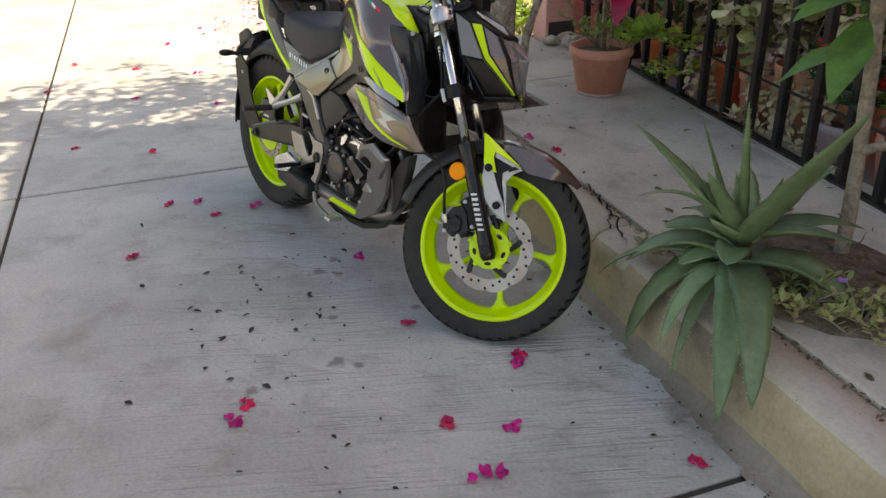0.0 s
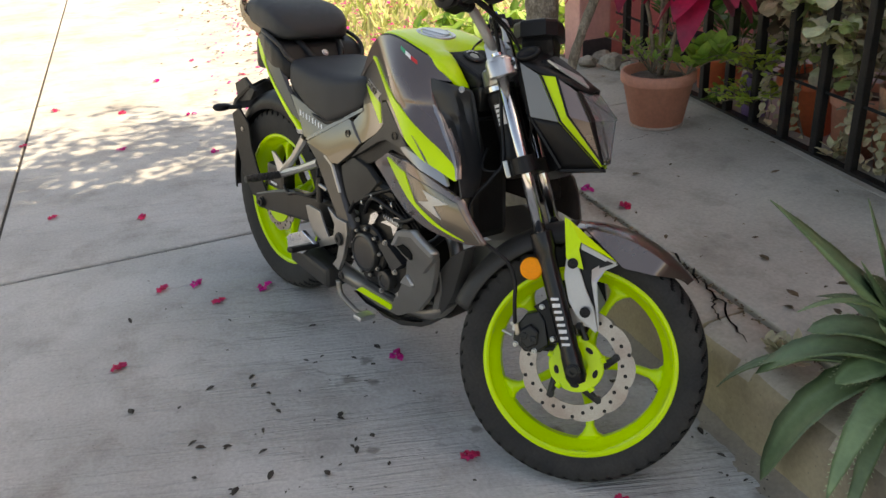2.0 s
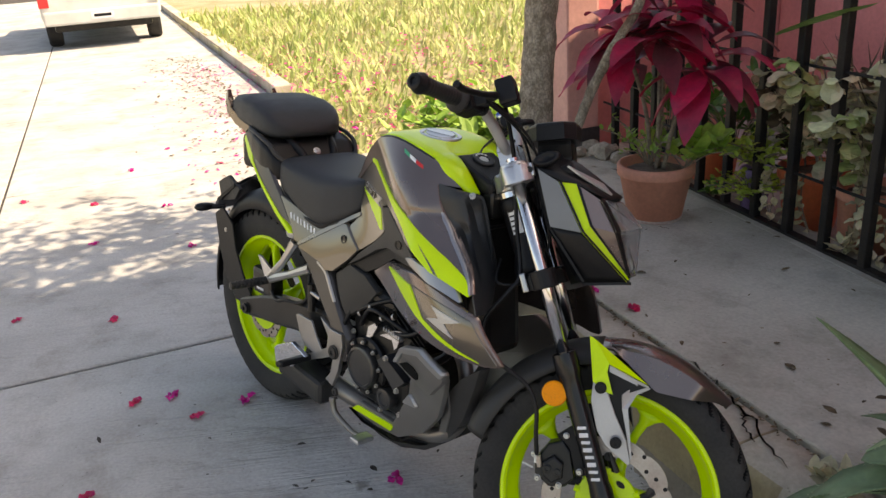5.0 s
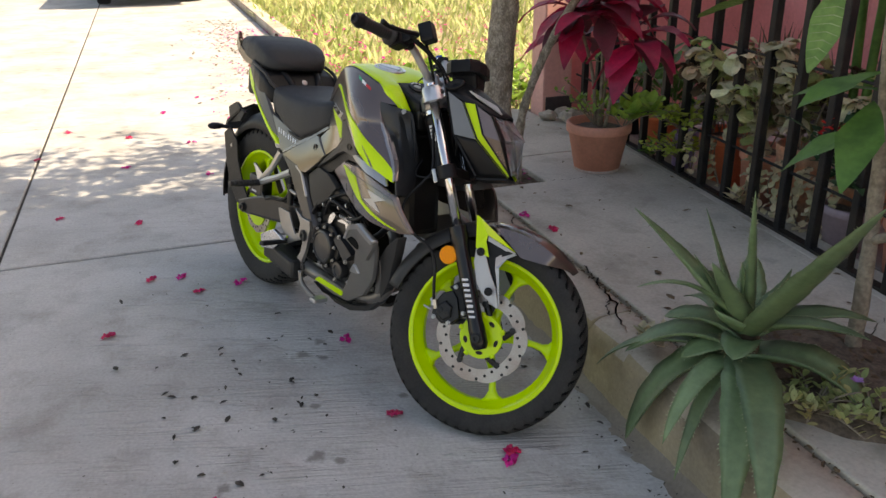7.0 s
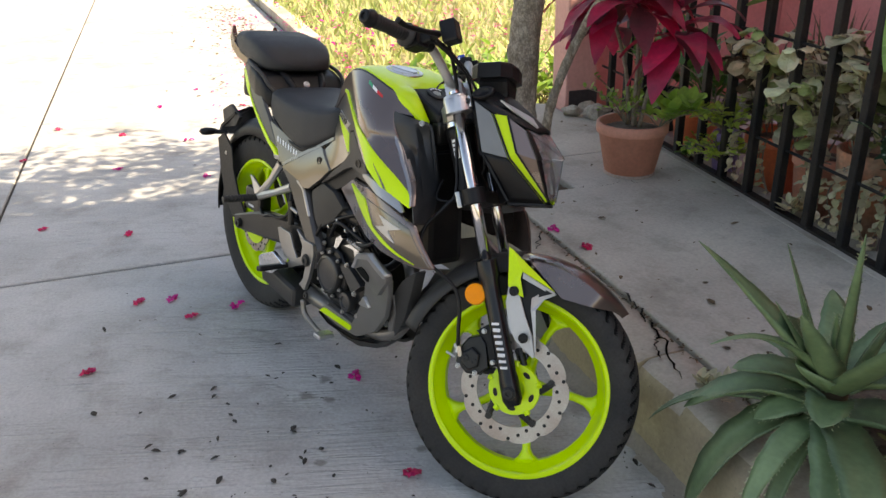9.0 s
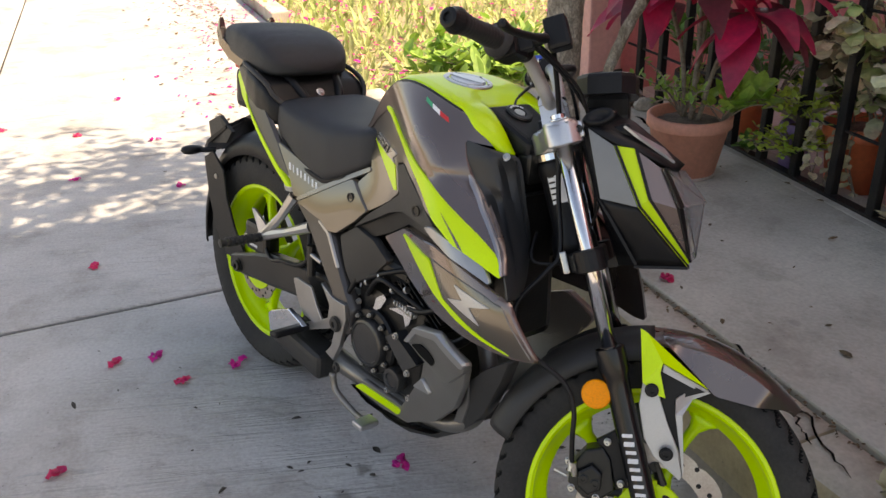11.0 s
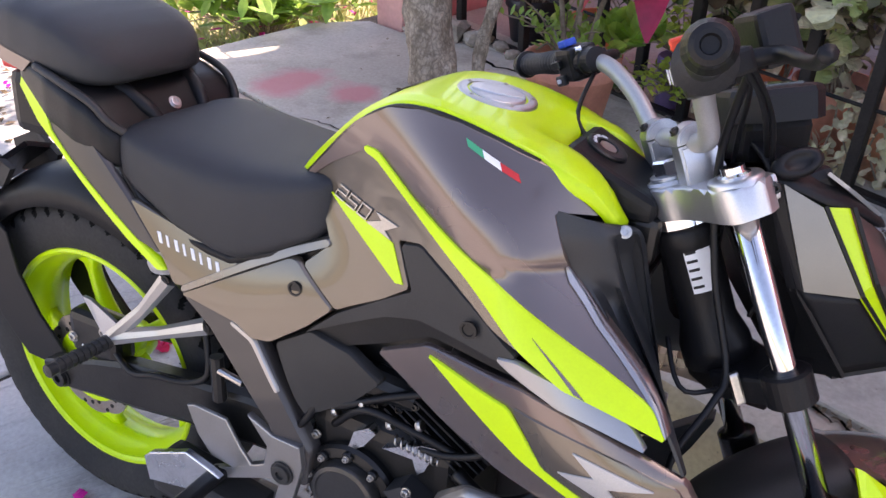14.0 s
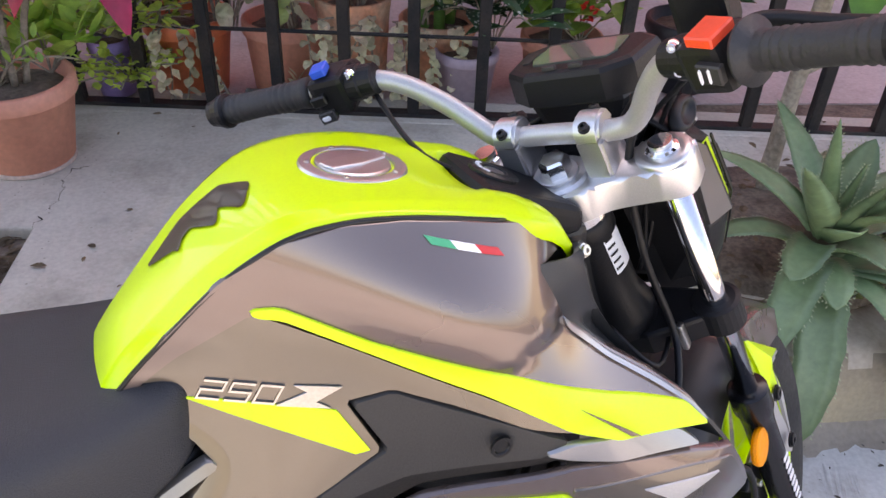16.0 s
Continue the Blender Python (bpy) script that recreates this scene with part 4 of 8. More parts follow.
for s in (-1, 1):
    bm = lathe_bm([(0.0225, -0.036), (0.029, -0.034), (0.029, 0.005), (0.027, 0.008), (0.021, 0.008)], 26, Matrix.Translation((0.03, s * 0.105, 0)))
    bm.transform(FORK)
    part("fork_eye", bm, M["alloy"], clamp, smooth=True)
    bm = box_bm((0.048, s * 0.105 - 0.012, -0.028), (0.068, s * 0.105 + 0.012, 0.0), 0.004)
    bm.transform(FORK)
    part("pinch_lug", bm, M["alloy"], clamp)
    bolt((0.060, s * 0.118, -0.014), (0, s, 0), 0.006, M["engine"], clamp, FORK)
    # riser with its cap
    def crosswise(points, half):
        """A block lying across the machine, from its outline seen from the side."""
        bm = prism_bm(points, -half, half, 0.0)
        bmesh.ops.bevel(bm, geom=[e for e in bm.edges if abs(e.verts[0].co.z - e.verts[1].co.z) < 1e-6], offset=0.003, segments=2, affect="EDGES")
        bm.transform(FORK @ Matrix.Translation((0, s * 0.048, 0)) @ Matrix.Rotation(radians(90), 4, "X"))
        return bm

    riser = part("riser", crosswise([(-0.004, -0.010), (0.046, -0.010), (0.042, 0.012), (0.039, 0.030), (0.039, 0.046), (-0.003, 0.046), (-0.003, 0.030), (-0.004, 0.012)], 0.0145), M["alloy"], bike, "alloy handlebar riser", smooth="creased")
    arc = [(0.018 + 0.0215 * math.cos(a), 0.0475 + 0.0205 * math.sin(a)) for a in np.linspace(0, math.pi, 11)]
    part("riser_cap", crosswise(arc, 0.0142), M["alloy"], riser, smooth="creased")
    for dx in (-0.012, 0.012):
        bolt((0.018 + dx * 1.25, s * 0.048, 0.0605), (dx * 30, 0, 1), 0.0052, M["engine"], riser, FORK)
bm = lathe_bm([(0.030, -0.034), (0.033, -0.030), (0.033, 0.004), (0.030, 0.007), (0.0225, 0.007), (0.0225, 0.010), (0.021, 0.0105)], 30)
bm.transform(FORK)
part("stem_boss", bm, M["alloy"], clamp, smooth=False)
bm = lathe_bm([(0.0165, 0.010), (0.0165, 0.026), (0.014, 0.029), (0.0, 0.029)], 6)
bm.transform(FORK)
part("stem_nut", bm, M["chrome"], clamp, "chromed hexagon stem nut")
bm = prism_bm([(0.050, -0.112), (0.050, 0.112), (0.012, 0.112), (-0.03, 0.04), (-0.03, -0.04), (0.012, -0.112)], -0.252, -0.220, 0.005)
bm.transform(FORK)
part("lower_clamp", bm, M["black_plastic"], bike, "black lower fork clamp")
bm = lathe_bm([(0.034, -0.05), (0.036, -0.055), (0.036, -0.075), (0.034, -0.078), (0.033, -0.17), (0.042, -0.20), (0.042, -0.225)], 28)
bm.transform(Matrix.Translation(STEM) @ Matrix.Rotation(-RAKE, 4, "Y"))
head_tube = part("head_tube", bm, M["black_plastic"], bike, "black steering head tube", smooth=True)
bm = lathe_bm([(0.030, -0.034), (0.037, -0.036), (0.037, -0.048), (0.030, -0.050)], 28)
bm.transform(Matrix.Translation(STEM) @ Matrix.Rotation(-RAKE, 4, "Y"))
part("bearing_ring", bm, M["chrome"], head_tube)
# type plate on the head tube: plain bars
for i, (h0, h1, mat) in enumerate(((-0.128, -0.064, "white_decal"),)):
    bm = bmesh.new()
    lathe_bm([(0.0345, h0), (0.0345, h1)], 160, bm=bm)
    bmesh.ops.delete(bm, geom=[f for f in bm.faces if not (-1.55 < math.atan2(f.calc_center_median().y, f.calc_center_median().x) < -0.62) or len(f.verts) > 4], context="FACES")
    bm.transform(Matrix.Translation(STEM) @ Matrix.Rotation(-RAKE, 4, "Y"))
    plate = part("type_plate", bm, M[mat], head_tube, "small white type plate")
for i in range(5):
    bm = bmesh.new()
    h = -0.122 + i * 0.0105
    lathe_bm([(0.0350, h), (0.0350, h + 0.0035)], 160, bm=bm)
    bmesh.ops.delete(bm, geom=[f for f in bm.faces if not (-1.48 < math.atan2(f.calc_center_median().y, f.calc_center_median().x) < -1.12) or len(f.verts) > 4], context="FACES")
    bm.transform(Matrix.Translation(STEM) @ Matrix.Rotation(-RAKE, 4, "Y"))
    part("plate_bar", bm, M["black_plastic"], plate)

bar_half = [(0.018, 0.0, 0.046), (0.018, 0.072, 0.046), (0.018, 0.098, 0.058), (0.012, 0.122, 0.094), (0.006, 0.146, 0.121), (-0.003, 0.176, 0.131), (-0.0621, 0.340, 0.1619)]
bar_left = [(0.018, 0.0, 0.046), (0.019, 0.064, 0.047), (0.022, 0.086, 0.062), (0.024, 0.115, 0.093), (0.019, 0.150, 0.127), (0.010, 0.178, 0.145), (-0.004, 0.205, 0.153), (-0.046, 0.365, 0.166)]
pts = smooth_path([(x, -y, z) for x, y, z in bar_half[::-1]] + bar_left[1:], 6)
bm = tube_bm(pts, 0.0112, 18)
bm.transform(FORK)
handlebar = part("handlebar", bm, M["silver_paint"], bike, "silver tapered handlebar", smooth=True)


def on_bar(y):
    """The place on the bar at that side reach, and its way outwards."""
    a, b = (Vector((bar_half if y < 0 else bar_left)[k]) for k in (-2, -1))
    t = (abs(y) - a.y) / (b.y - a.y)
    p = a.lerp(b, t)
    d = (b - a).normalized()
    if y < 0:
        p.y, d.y = -p.y, -d.y
    return p, d


def along_bar(profile, y, n=22):
    p, d = on_bar(y)
    q = d.to_track_quat("Z", "Y").to_matrix().to_4x4()
    bm = lathe_bm(profile, n, Matrix.Translation(p) @ q)
    bm.transform(FORK)
    return bm


for s in (-1, 1):
    grip_y, switch_y, collar_y = (0.228, 0.202, 0.172) if s < 0 else (0.248, 0.222, 0.192)
    prof = [(0.0125, 0.0), (0.027, 0.002), (0.028, 0.006), (0.0170, 0.010)] if s < 0 else [(0.0125, 0.0), (0.0175, 0.002), (0.0175, 0.010)]
    for k in range(12):
        h = 0.014 + k * 0.0085
        prof += [(0.0158, h), (0.0164 + 0.0010 * math.sin(k * 0.7), h + 0.003), (0.0156, h + 0.006)]
    prof += [(0.0162, 0.122), (0.0140, 0.124)]
    grip = part("grip", along_bar(prof, s * grip_y), M["grip_rubber"], bike, "black ribbed rubber grip", smooth=True)
    part("bar_end", along_bar([(0.0150, 0.116), (0.0205, 0.119), (0.0205, 0.124), (0.0165, 0.134), (0.0150, 0.141), (0.0110, 0.143), (0.0075, 0.143), (0.0062, 0.139), (0.0, 0.139)], s * grip_y), M["black_plastic"], grip)
    # switch box, two halves
    p, d = on_bar(s * switch_y)
    q = d.to_track_quat("Z", "Y").to_matrix().to_4x4()
    box = box_bm((-0.022, -0.025, -0.024), (0.022, 0.021, 0.020), 0.007)
    box.transform(FORK @ Matrix.Translation(p) @ q)
    sw = part("switch_box", box, M["black_plastic"], bike, "black handlebar switch box")
    part("collar", along_bar([(0.012, -0.022), (0.017, -0.021), (0.018, -0.006), (0.020, -0.004), (0.020, 0.010), (0.012, 0.012)], s * collar_y), M["black_plastic"], sw)
    # lever with its perch
    base = Vector((p.x + 0.030, p.y, p.z - 0.006))
    lev = smooth_path([base, base + Vector((0.030, s * 0.020, -0.004)), base + Vector((0.018, s * 0.075, -0.008)), base + Vector((-0.004, s * 0.135, -0.004)), base + Vector((-0.012, s * 0.165, 0.004))], 5)
    bm = tube_bm(lev, list(np.interp(np.linspace(0, 4, len(lev)), range(5), [0.009, 0.008, 0.0065, 0.006, 0.0075])), 8)
    bm.transform(FORK)
    lever = part("lever", bm, M["black_plastic"], bike, "black control lever", smooth=True)
    bm = box_bm((-0.014, -0.016, -0.012), (0.018, 0.016, 0.012), 0.004)
    bm.transform(FORK @ Matrix.Translation(base - Vector((0.008, 0, 0))))
    part("perch", bm, M["black_plastic"], lever)
    for k in (-1, 1):
        bolt(tuple(base + Vector((-0.030, -s * 0.034, 0.012 * k + 0.008))), (-1, 0, 0.2), 0.0045, M["chrome"], lever, FORK, 0.008)

    def button(name, at, size, mat):
        b = box_bm((-size[0], -size[1], -size[2]), size, 0.0015, 1)
        b.transform(FORK @ Matrix.Translation(p + Vector(at)) @ Matrix.Rotation(s * radians(20), 4, "Z"))
        return part(name, b, mat, sw)

    if s > 0:
        button("dip_switch", (-0.006, 0.0, 0.027), (0.010, 0.009, 0.005), M["blue_switch"])
        button("horn_button", (-0.026, 0.004, -0.020), (0.004, 0.010, 0.007), M["matt_grey"])
        button("horn_mark", (-0.0305, 0.004, -0.020), (0.001, 0.005, 0.003), M["white_decal"])
        button("turn_switch", (-0.027, 0.002, 0.002), (0.005, 0.009, 0.006), M["engine"])
    else:
        button("stop_switch", (-0.008, 0.0, 0.026), (0.016, 0.013, 0.005), M["red_switch"])
        button("start_button", (-0.026, 0.0, 0.000), (0.004, 0.012, 0.009), M["matt_grey"])
        for k in (-1, 0, 1):
            button("switch_bar", (-0.0305, 0.007 * k, 0.0), (0.0008, 0.0012, 0.007), M["white_decal"])
        # brake fluid box
        bm = box_bm((0.046, -0.196, 0.112), (0.084, -0.146, 0.164), 0.006)
        bm.transform(FORK)
        part("fluid_box", bm, M["black_plastic"], lever, "black brake fluid reservoir")

# dash
DASH = FORK @ Matrix.Translation((0.120, 0.0, 0.056)) @ Matrix.Rotation(radians(13), 4, "Y") @ Matrix.Scale(0.88, 4)
bm = prism_bm([(-0.060, -0.052), (-0.036, -0.086), (0.030, -0.094), (0.056, -0.066), (0.062, 0.0), (0.056, 0.066), (0.030, 0.094), (-0.036, 0.086), (-0.060, 0.052)], -0.022, 0.020, 0.009)
bm.transform(DASH)
dash = part("dash", bm, M["black_plastic"], bike, "black hexagonal dash with grey screen")
bm = prism_bm([(-0.030, -0.050), (-0.012, -0.058), (0.034, -0.055), (0.040, 0.0), (0.034, 0.055), (-0.012, 0.058), (-0.030, 0.050)], 0.019, 0.0225)
bm.transform(DASH)
part("screen", bm, M["lcd"], dash)
for y in (-0.018, 0.018):
    bm = box_bm((-0.052, y - 0.009, 0.018), (-0.044, y + 0.009, 0.025), 0.002)
    bm.transform(DASH)
    part("dash_button", bm, M["matt_grey"], dash)
bm = box_bm((-0.020, 0.062, 0.0196), (0.020, 0.070, 0.0216), 0.0)
bm.transform(DASH)
part("lamp_strip", bm, M["matt_grey"], dash)
bm = box_bm((-0.040, -0.066, -0.075), (0.044, 0.066, -0.018), 0.014)
for v in bm.verts:
    if v.co.z < -0.05:
        v.co.y *= 0.8
bm.transform(DASH)
part("dash_bracket", bm, M["black_plastic"], dash)

# ---- headlight fairing ----
a, b, b2 = (0.076, -0.106, -0.016), (0.110, -0.108, -0.054), (0.142, -0.103, -0.067)
c, c2, d = (0.127, -0.108, -0.164), (0.146, -0.106, -0.156), (0.184, -0.060, -0.283)
e, f, g = (0.070, -0.104, -0.136), (0.098, -0.066, -0.262), (0.178, -0.089, -0.110)
h, d2 = (0.190, -0.088, -0.182), (0.190, -0.056, -0.277)
M["cheek_silver"] = material("cheek_silver", (0.205, 0.190, 0.175), 0.28, 0.75, scale=5, fine=900, coat=0.5, fine_amount=0.05)
shell("cheek", [(a, b, c, e)], M["cheek_silver"], m=FORK, label="silver headlight cheek")
shell("cheek_stripe", [(b, b2, c2, c), (c, c2, d2, d)], M["lime"], 0.006, m=FORK, label="lime headlight stripe")
shell("cheek_front", [(b2, g, h, c2), (c2, h, d2)], M["grey_paint"], m=FORK, label="pearl grey headlight cowl")
def between(p, q, t):
    return tuple(Vector(p).lerp(Vector(q), t))


def chin_at(u, v):
    """A point of the bulging chin panel: u along it, v from its upper to its lower edge."""
    p = Vector(between(between(e, c, u), between(f, d, u), v))
    return (p.x, p.y - 0.008 * math.sin(math.pi * u) * math.sin(math.pi * v), p.z)


shell("chin", [(chin_at(i / 8, k / 8), chin_at((i + 1) / 8, k / 8), chin_at((i + 1) / 8, (k + 1) / 8), chin_at(i / 8, (k + 1) / 8)) for i in range(8) for k in range(8)], M["black_plastic"], 0.006, m=FORK, label="matt black chin panel", smooth=True)


def raised(p, by=0.004):
    return (p[0] + by * 0.3, p[1] - by, p[2])


# black seams beside the lime stripe
for p1, p2, p3 in ((b, c, d), (b2, c2, d2)):
    shell("stripe_seam", [tuple(raised(p) for p in (p1, between(p1, (p1[0] + 0.0045, p1[1], p1[2]), 1), between(p2, (p2[0] + 0.0045, p2[1], p2[2]), 1), p2)),
                          tuple(raised(p) for p in (p2, (p2[0] + 0.0045, p2[1], p2[2]), (p3[0] + 0.003, p3[1], p3[2]), p3))], M["black_plastic"], 0.002, m=FORK)
shell("cheek_edge", [((0.064, -0.098, -0.010), a, e, (0.060, -0.092, -0.130)), ((0.060, -0.092, -0.130), e, f, (0.088, -0.055, -0.256))], M["black_plastic"], 0.004, m=FORK)
def inward(*pts, by=0.013):
    return tuple((x - by * 0.6, y + by, z) for x, y, z in pts)


shell("cheek_liner", [inward(a, b, c, e)], M["black_plastic"], 0.003, m=FORK)
shell("front_liner", [inward(b2, g, h, c2)], M["black_plastic"], 0.003, m=FORK)
shell("chin_floor", [(f, d, (0.19, 0.0, -0.288), (0.10, 0.0, -0.266))], M["black_plastic"], m=FORK)
shell("lens", [(g, h, (0.238, 0.0, -0.186), (0.214, 0.0, -0.122))], M["lens"], m=FORK, label="clear headlight lens")
shell("lens_lower", [(h, d2, (0.204, 0.0, -0.276), (0.238, 0.0, -0.186))], M["lens"], m=FORK, label="clear headlight lens")
# black bezel and bright facets of the lamp
LF = ((0.214, 0.0, -0.122), (0.238, 0.0, -0.186), (0.204, 0.0, -0.276))
for i in (0, 1):
    q0, q1 = ((g, h), (h, d2))[i]
    shell("lens_bezel", [tuple(raised(p) for p in (q0, q1, between(q1, LF[i + 1], 0.16), between(q0, LF[i], 0.16)))], M["black_plastic"], 0.003, m=FORK)
for i, (v0, v1) in enumerate(((0.35, 0.62), (0.66, 0.98), (0.0, 0.0))):
    if v1:
        ins = [between(between(g, h, v), between(LF[0], LF[1], v), u) for v, u in ((v0, 0.22), (v1, 0.22), (v1, 0.52), (v0, 0.46))]
        shell("lamp_facet", [tuple((x - 0.006, y + 0.008, z) for x, y, z in ins)], M["chrome"], 0.002, m=FORK, label="bright facet of the headlight")
low = [between(between(h, d2, v), between(LF[1], LF[2], v), u) for v, u in ((0.04, 0.22), (0.62, 0.22), (0.04, 0.55))]
shell("lamp_facet", [tuple((x - 0.006, y + 0.008, z) for x, y, z in low)], M["chrome"], 0.002, m=FORK, label="bright facet of the headlight")
bm = box_bm((0.070, -0.088, -0.250), (0.146, 0.088, -0.020), 0.012)
for v in bm.verts:
    if v.co.z < -0.2:
        v.co.y *= 0.6
        v.co.x += 0.02
bm.transform(FORK)
part("lamp_housing", bm, M["black_plastic"], bike, "black headlight housing")
bm = box_bm((0.140, -0.080, -0.266), (0.204, 0.080, -0.114), 0.012, 3)
for v in bm.verts:
    if v.co.x > 0.17:
        v.co.y *= 0.62
    if v.co.z < -0.2:
        v.co.y *= 0.55
bm.transform(FORK)
part("lamp_reflector", bm, M["cheek_silver"], bike, "grey reflector of the headlight")
shell("lamp_bowl", [((0.190, -0.050, -0.130), (0.190, -0.050, -0.170), (0.196, 0.0, -0.170), (0.196, 0.0, -0.130))], M["chrome"], m=FORK)
# visor over the lamp: a curved smoked shell
bm = bmesh.new()
rows = []
for x, y, z, zc in ((0.070, 0.106, -0.010, 0.034), (0.092, 0.110, -0.030, 0.026), (0.116, 0.110, -0.052, 0.008), (0.142, 0.104, -0.066, -0.020), (0.168, 0.092, -0.090, -0.056), (0.194, 0.070, -0.112, -0.094), (0.206, 0.052, -0.120, -0.110)):
    rows.append([bm.verts.new((x + 0.014 * (1 - q * q), q * y, z + (zc - z) * (1 - abs(q) ** 2.2))) for q in np.linspace(-1, 1, 15)])
for p_, q_ in zip(rows, rows[1:]):
    for k in range(14):
        bm.faces.new((p_[k], p_[k + 1], q_[k + 1], q_[k]))
bmesh.ops.recalc_face_normals(bm, faces=bm.faces[:])
bmesh.ops.solidify(bm, geom=bm.faces[:], thickness=0.005)
bm.transform(FORK)
visor = part("visor", bm, M["black_plastic"], bike, "smoked black visor over the headlight", smooth=True)
shell("visor_strip", [((0.132, -0.094, -0.030), (0.150, -0.094, -0.054), (0.200, -0.055, -0.108), (0.188, -0.036, -0.080))], M["silver_paint"], 0.004, m=FORK @ Matrix.Translation((0.003, 0, 0.005)), sides=(-1, 1))
for s in (-1, 1):
    bm = lathe_bm([(0.0, 0.0), (0.017, 0.0), (0.020, 0.006), (0.017, 0.012), (0.012, 0.014), (0.010, 0.010), (0.0, 0.010)], 20, Matrix.Translation((0.098, s * 0.098, -0.004)) @ Matrix.Rotation(radians(70) * s * -1, 4, "X") @ Matrix.Diagonal((1.5, 0.8, 1, 1)))
    bm.transform(FORK)
    part("visor_hub", bm, M["black_plastic"], visor, smooth=True)
shell("inner_cowl", [((0.066, -0.10, -0.02), (0.066, -0.10, -0.14), (0.10, -0.085, -0.26), (0.07, -0.02, -0.26), (0.05, -0.02, -0.02))], M["black_plastic"], m=FORK)

# ---- front mudguard ----
def guard(name, a0, a1, r, w0, w1, mat, centre, m, tip=0.0, lip=0.030, n=26, crown=0.014, label="", taper_end=0.35):
    """An arched mudguard between two angles round a wheel's middle."""
    bm = bmesh.new()
    rows = []
    for i in range(n + 1):
        t = i / n
        ang = radians(a0 + (a1 - a0) * t)
        w = w0 + (w1 - w0) * t
        if tip and t < taper_end:
            w *= 1 - tip * (1 - t / taper_end) ** 1.5
        row = []
        for q in np.linspace(-1, 1, 13):
            rr = r - crown * q * q - lip * abs(q) ** 5
            row.append(bm.verts.new((centre[0] + rr * math.cos(ang), centre[1] + q * w, centre[2] + rr * math.sin(ang))))
        rows.append(row)
    for p, q in zip(rows, rows[1:]):
        for k in range(12):
            bm.faces.new((p[k], p[k + 1], q[k + 1], q[k]))
    bmesh.ops.recalc_face_normals(bm, faces=bm.faces[:])
    bmesh.ops.solidify(bm, geom=bm.faces[:], thickness=0.004)
    if m is not None:
        bm.transform(m)
    return part(name, bm, mat, bike, label, smooth=True)


def front_guard():
    """The painted front half: a crowned back and flat flanks that end in a straight lower edge, drawn to a point ahead."""
    bm = bmesh.new()
    cx, cz = FRONT_HUB.x, FRONT_HUB.z
    knee, tip, top = Vector((0.183 - cx, -0.508 - cz)), Vector((0.322 - cx, -0.576 - cz)), Vector((0.106 - cx, -0.372 - cz))

    def along(p, q, ang):
        d, e = q - p, Vector((math.cos(ang), math.sin(ang)))
        return (p.x * d.y - p.y * d.x) / (e.x * d.y - e.y * d.x)

    rows = []
    n = 30
    for i in range(n + 1):
        t = i / n
        ang = radians(23.4 + 54 * t)
        r = 0.317 + 0.007 * math.sin(min(t * 1.3, 1) * math.pi / 2)
        w = 0.074 * min(1.0, 0.16 + 2.9 * t ** 0.9)
        low = along(knee, tip, ang) if ang < math.atan2(knee.y, knee.x) else along(knee, top, ang)
        low = min(max(low, 0.2), r - 0.014)
        half = [(0.0, r), (0.30 * w, r - 0.002), (0.58 * w, r - 0.006), (0.80 * w, r - 0.012), (0.90 * w, r - 0.017 if r - 0.017 > low else low), (w, low)]
        ring = [(-y, q) for y, q in half[::-1]] + half[1:]
        rows.append([bm.verts.new((cx + q * math.cos(ang), y, cz + q * math.sin(ang))) for y, q in ring])
    for p, q in zip(rows, rows[1:]):
        for k in range(len(p) - 1):
            bm.faces.new((p[k], p[k + 1], q[k + 1], q[k]))
    bmesh.ops.recalc_face_normals(bm, faces=bm.faces[:])
    bmesh.ops.solidify(bm, geom=bm.faces[:], thickness=0.004)
    bm.transform(FORK)
    return part("front_mudguard", bm, M["grey_paint"], bike, "pearl grey front mudguard", smooth="creased")


front_guard()
guard("mudguard_rear_half", 76, 142, 0.322, 0.074, 0.066, M["matt_grey"], FRONT_HUB, FORK, label="matt black rear half of mudguard")
Y = -0.106
shell("mudguard_brace", [[(x, Y, z) for x, z in ((0.074, -0.45), (0.057, -0.493), (0.053, -0.551), (0.062, -0.585), (0.095, -0.632), (0.101, -0.626), (0.104, -0.580), (0.097, -0.53), (0.094, -0.482))]], M["silver_paint"], 0.005, m=FORK, label="silver mudguard brace", bevel=0.0012)
shell("brace_rib", [[(x, Y + (0.016 if x > 0.14 else 0.0), z) for x, z in ((0.177, -0.497), (0.146, -0.503), (0.124, -0.523), (0.106, -0.616), (0.102, -0.624), (0.107, -0.585), (0.113, -0.520), (0.120, -0.494), (0.149, -0.484))]], M["silver_paint"], 0.005, m=FORK, label="silver rib of the brace")
shell("brace_rib", [[(x, Y + (0.016 if x > 0.15 else 0.002), z) for x, z in ((0.112, -0.432), (0.174, -0.492), (0.165, -0.495), (0.108, -0.444))]], M["silver_paint"], 0.004, m=FORK)
shell("brace_web", [[(x, Y + 0.012, z) for x, z in ((0.100, -0.436), (0.168, -0.492), (0.122, -0.496), (0.108, -0.600), (0.096, -0.54), (0.092, -0.48))]], M["black_plastic"], 0.003, m=FORK)
shell("brace_stripe", [[(x, Y + (0.018 if z > -0.40 or x > 0.15 else 0.0), z) for x, z in ((0.088, -0.367), (0.097, -0.376), (0.174, -0.489), (0.112, -0.429), (0.104, -0.444), (0.103, -0.488), (0.093, -0.482), (0.072, -0.455))]], M["lime"], 0.004, m=FORK @ Matrix.Translation((0, -0.0052, 0)), sides=(-1,), label="lime brace stripe")
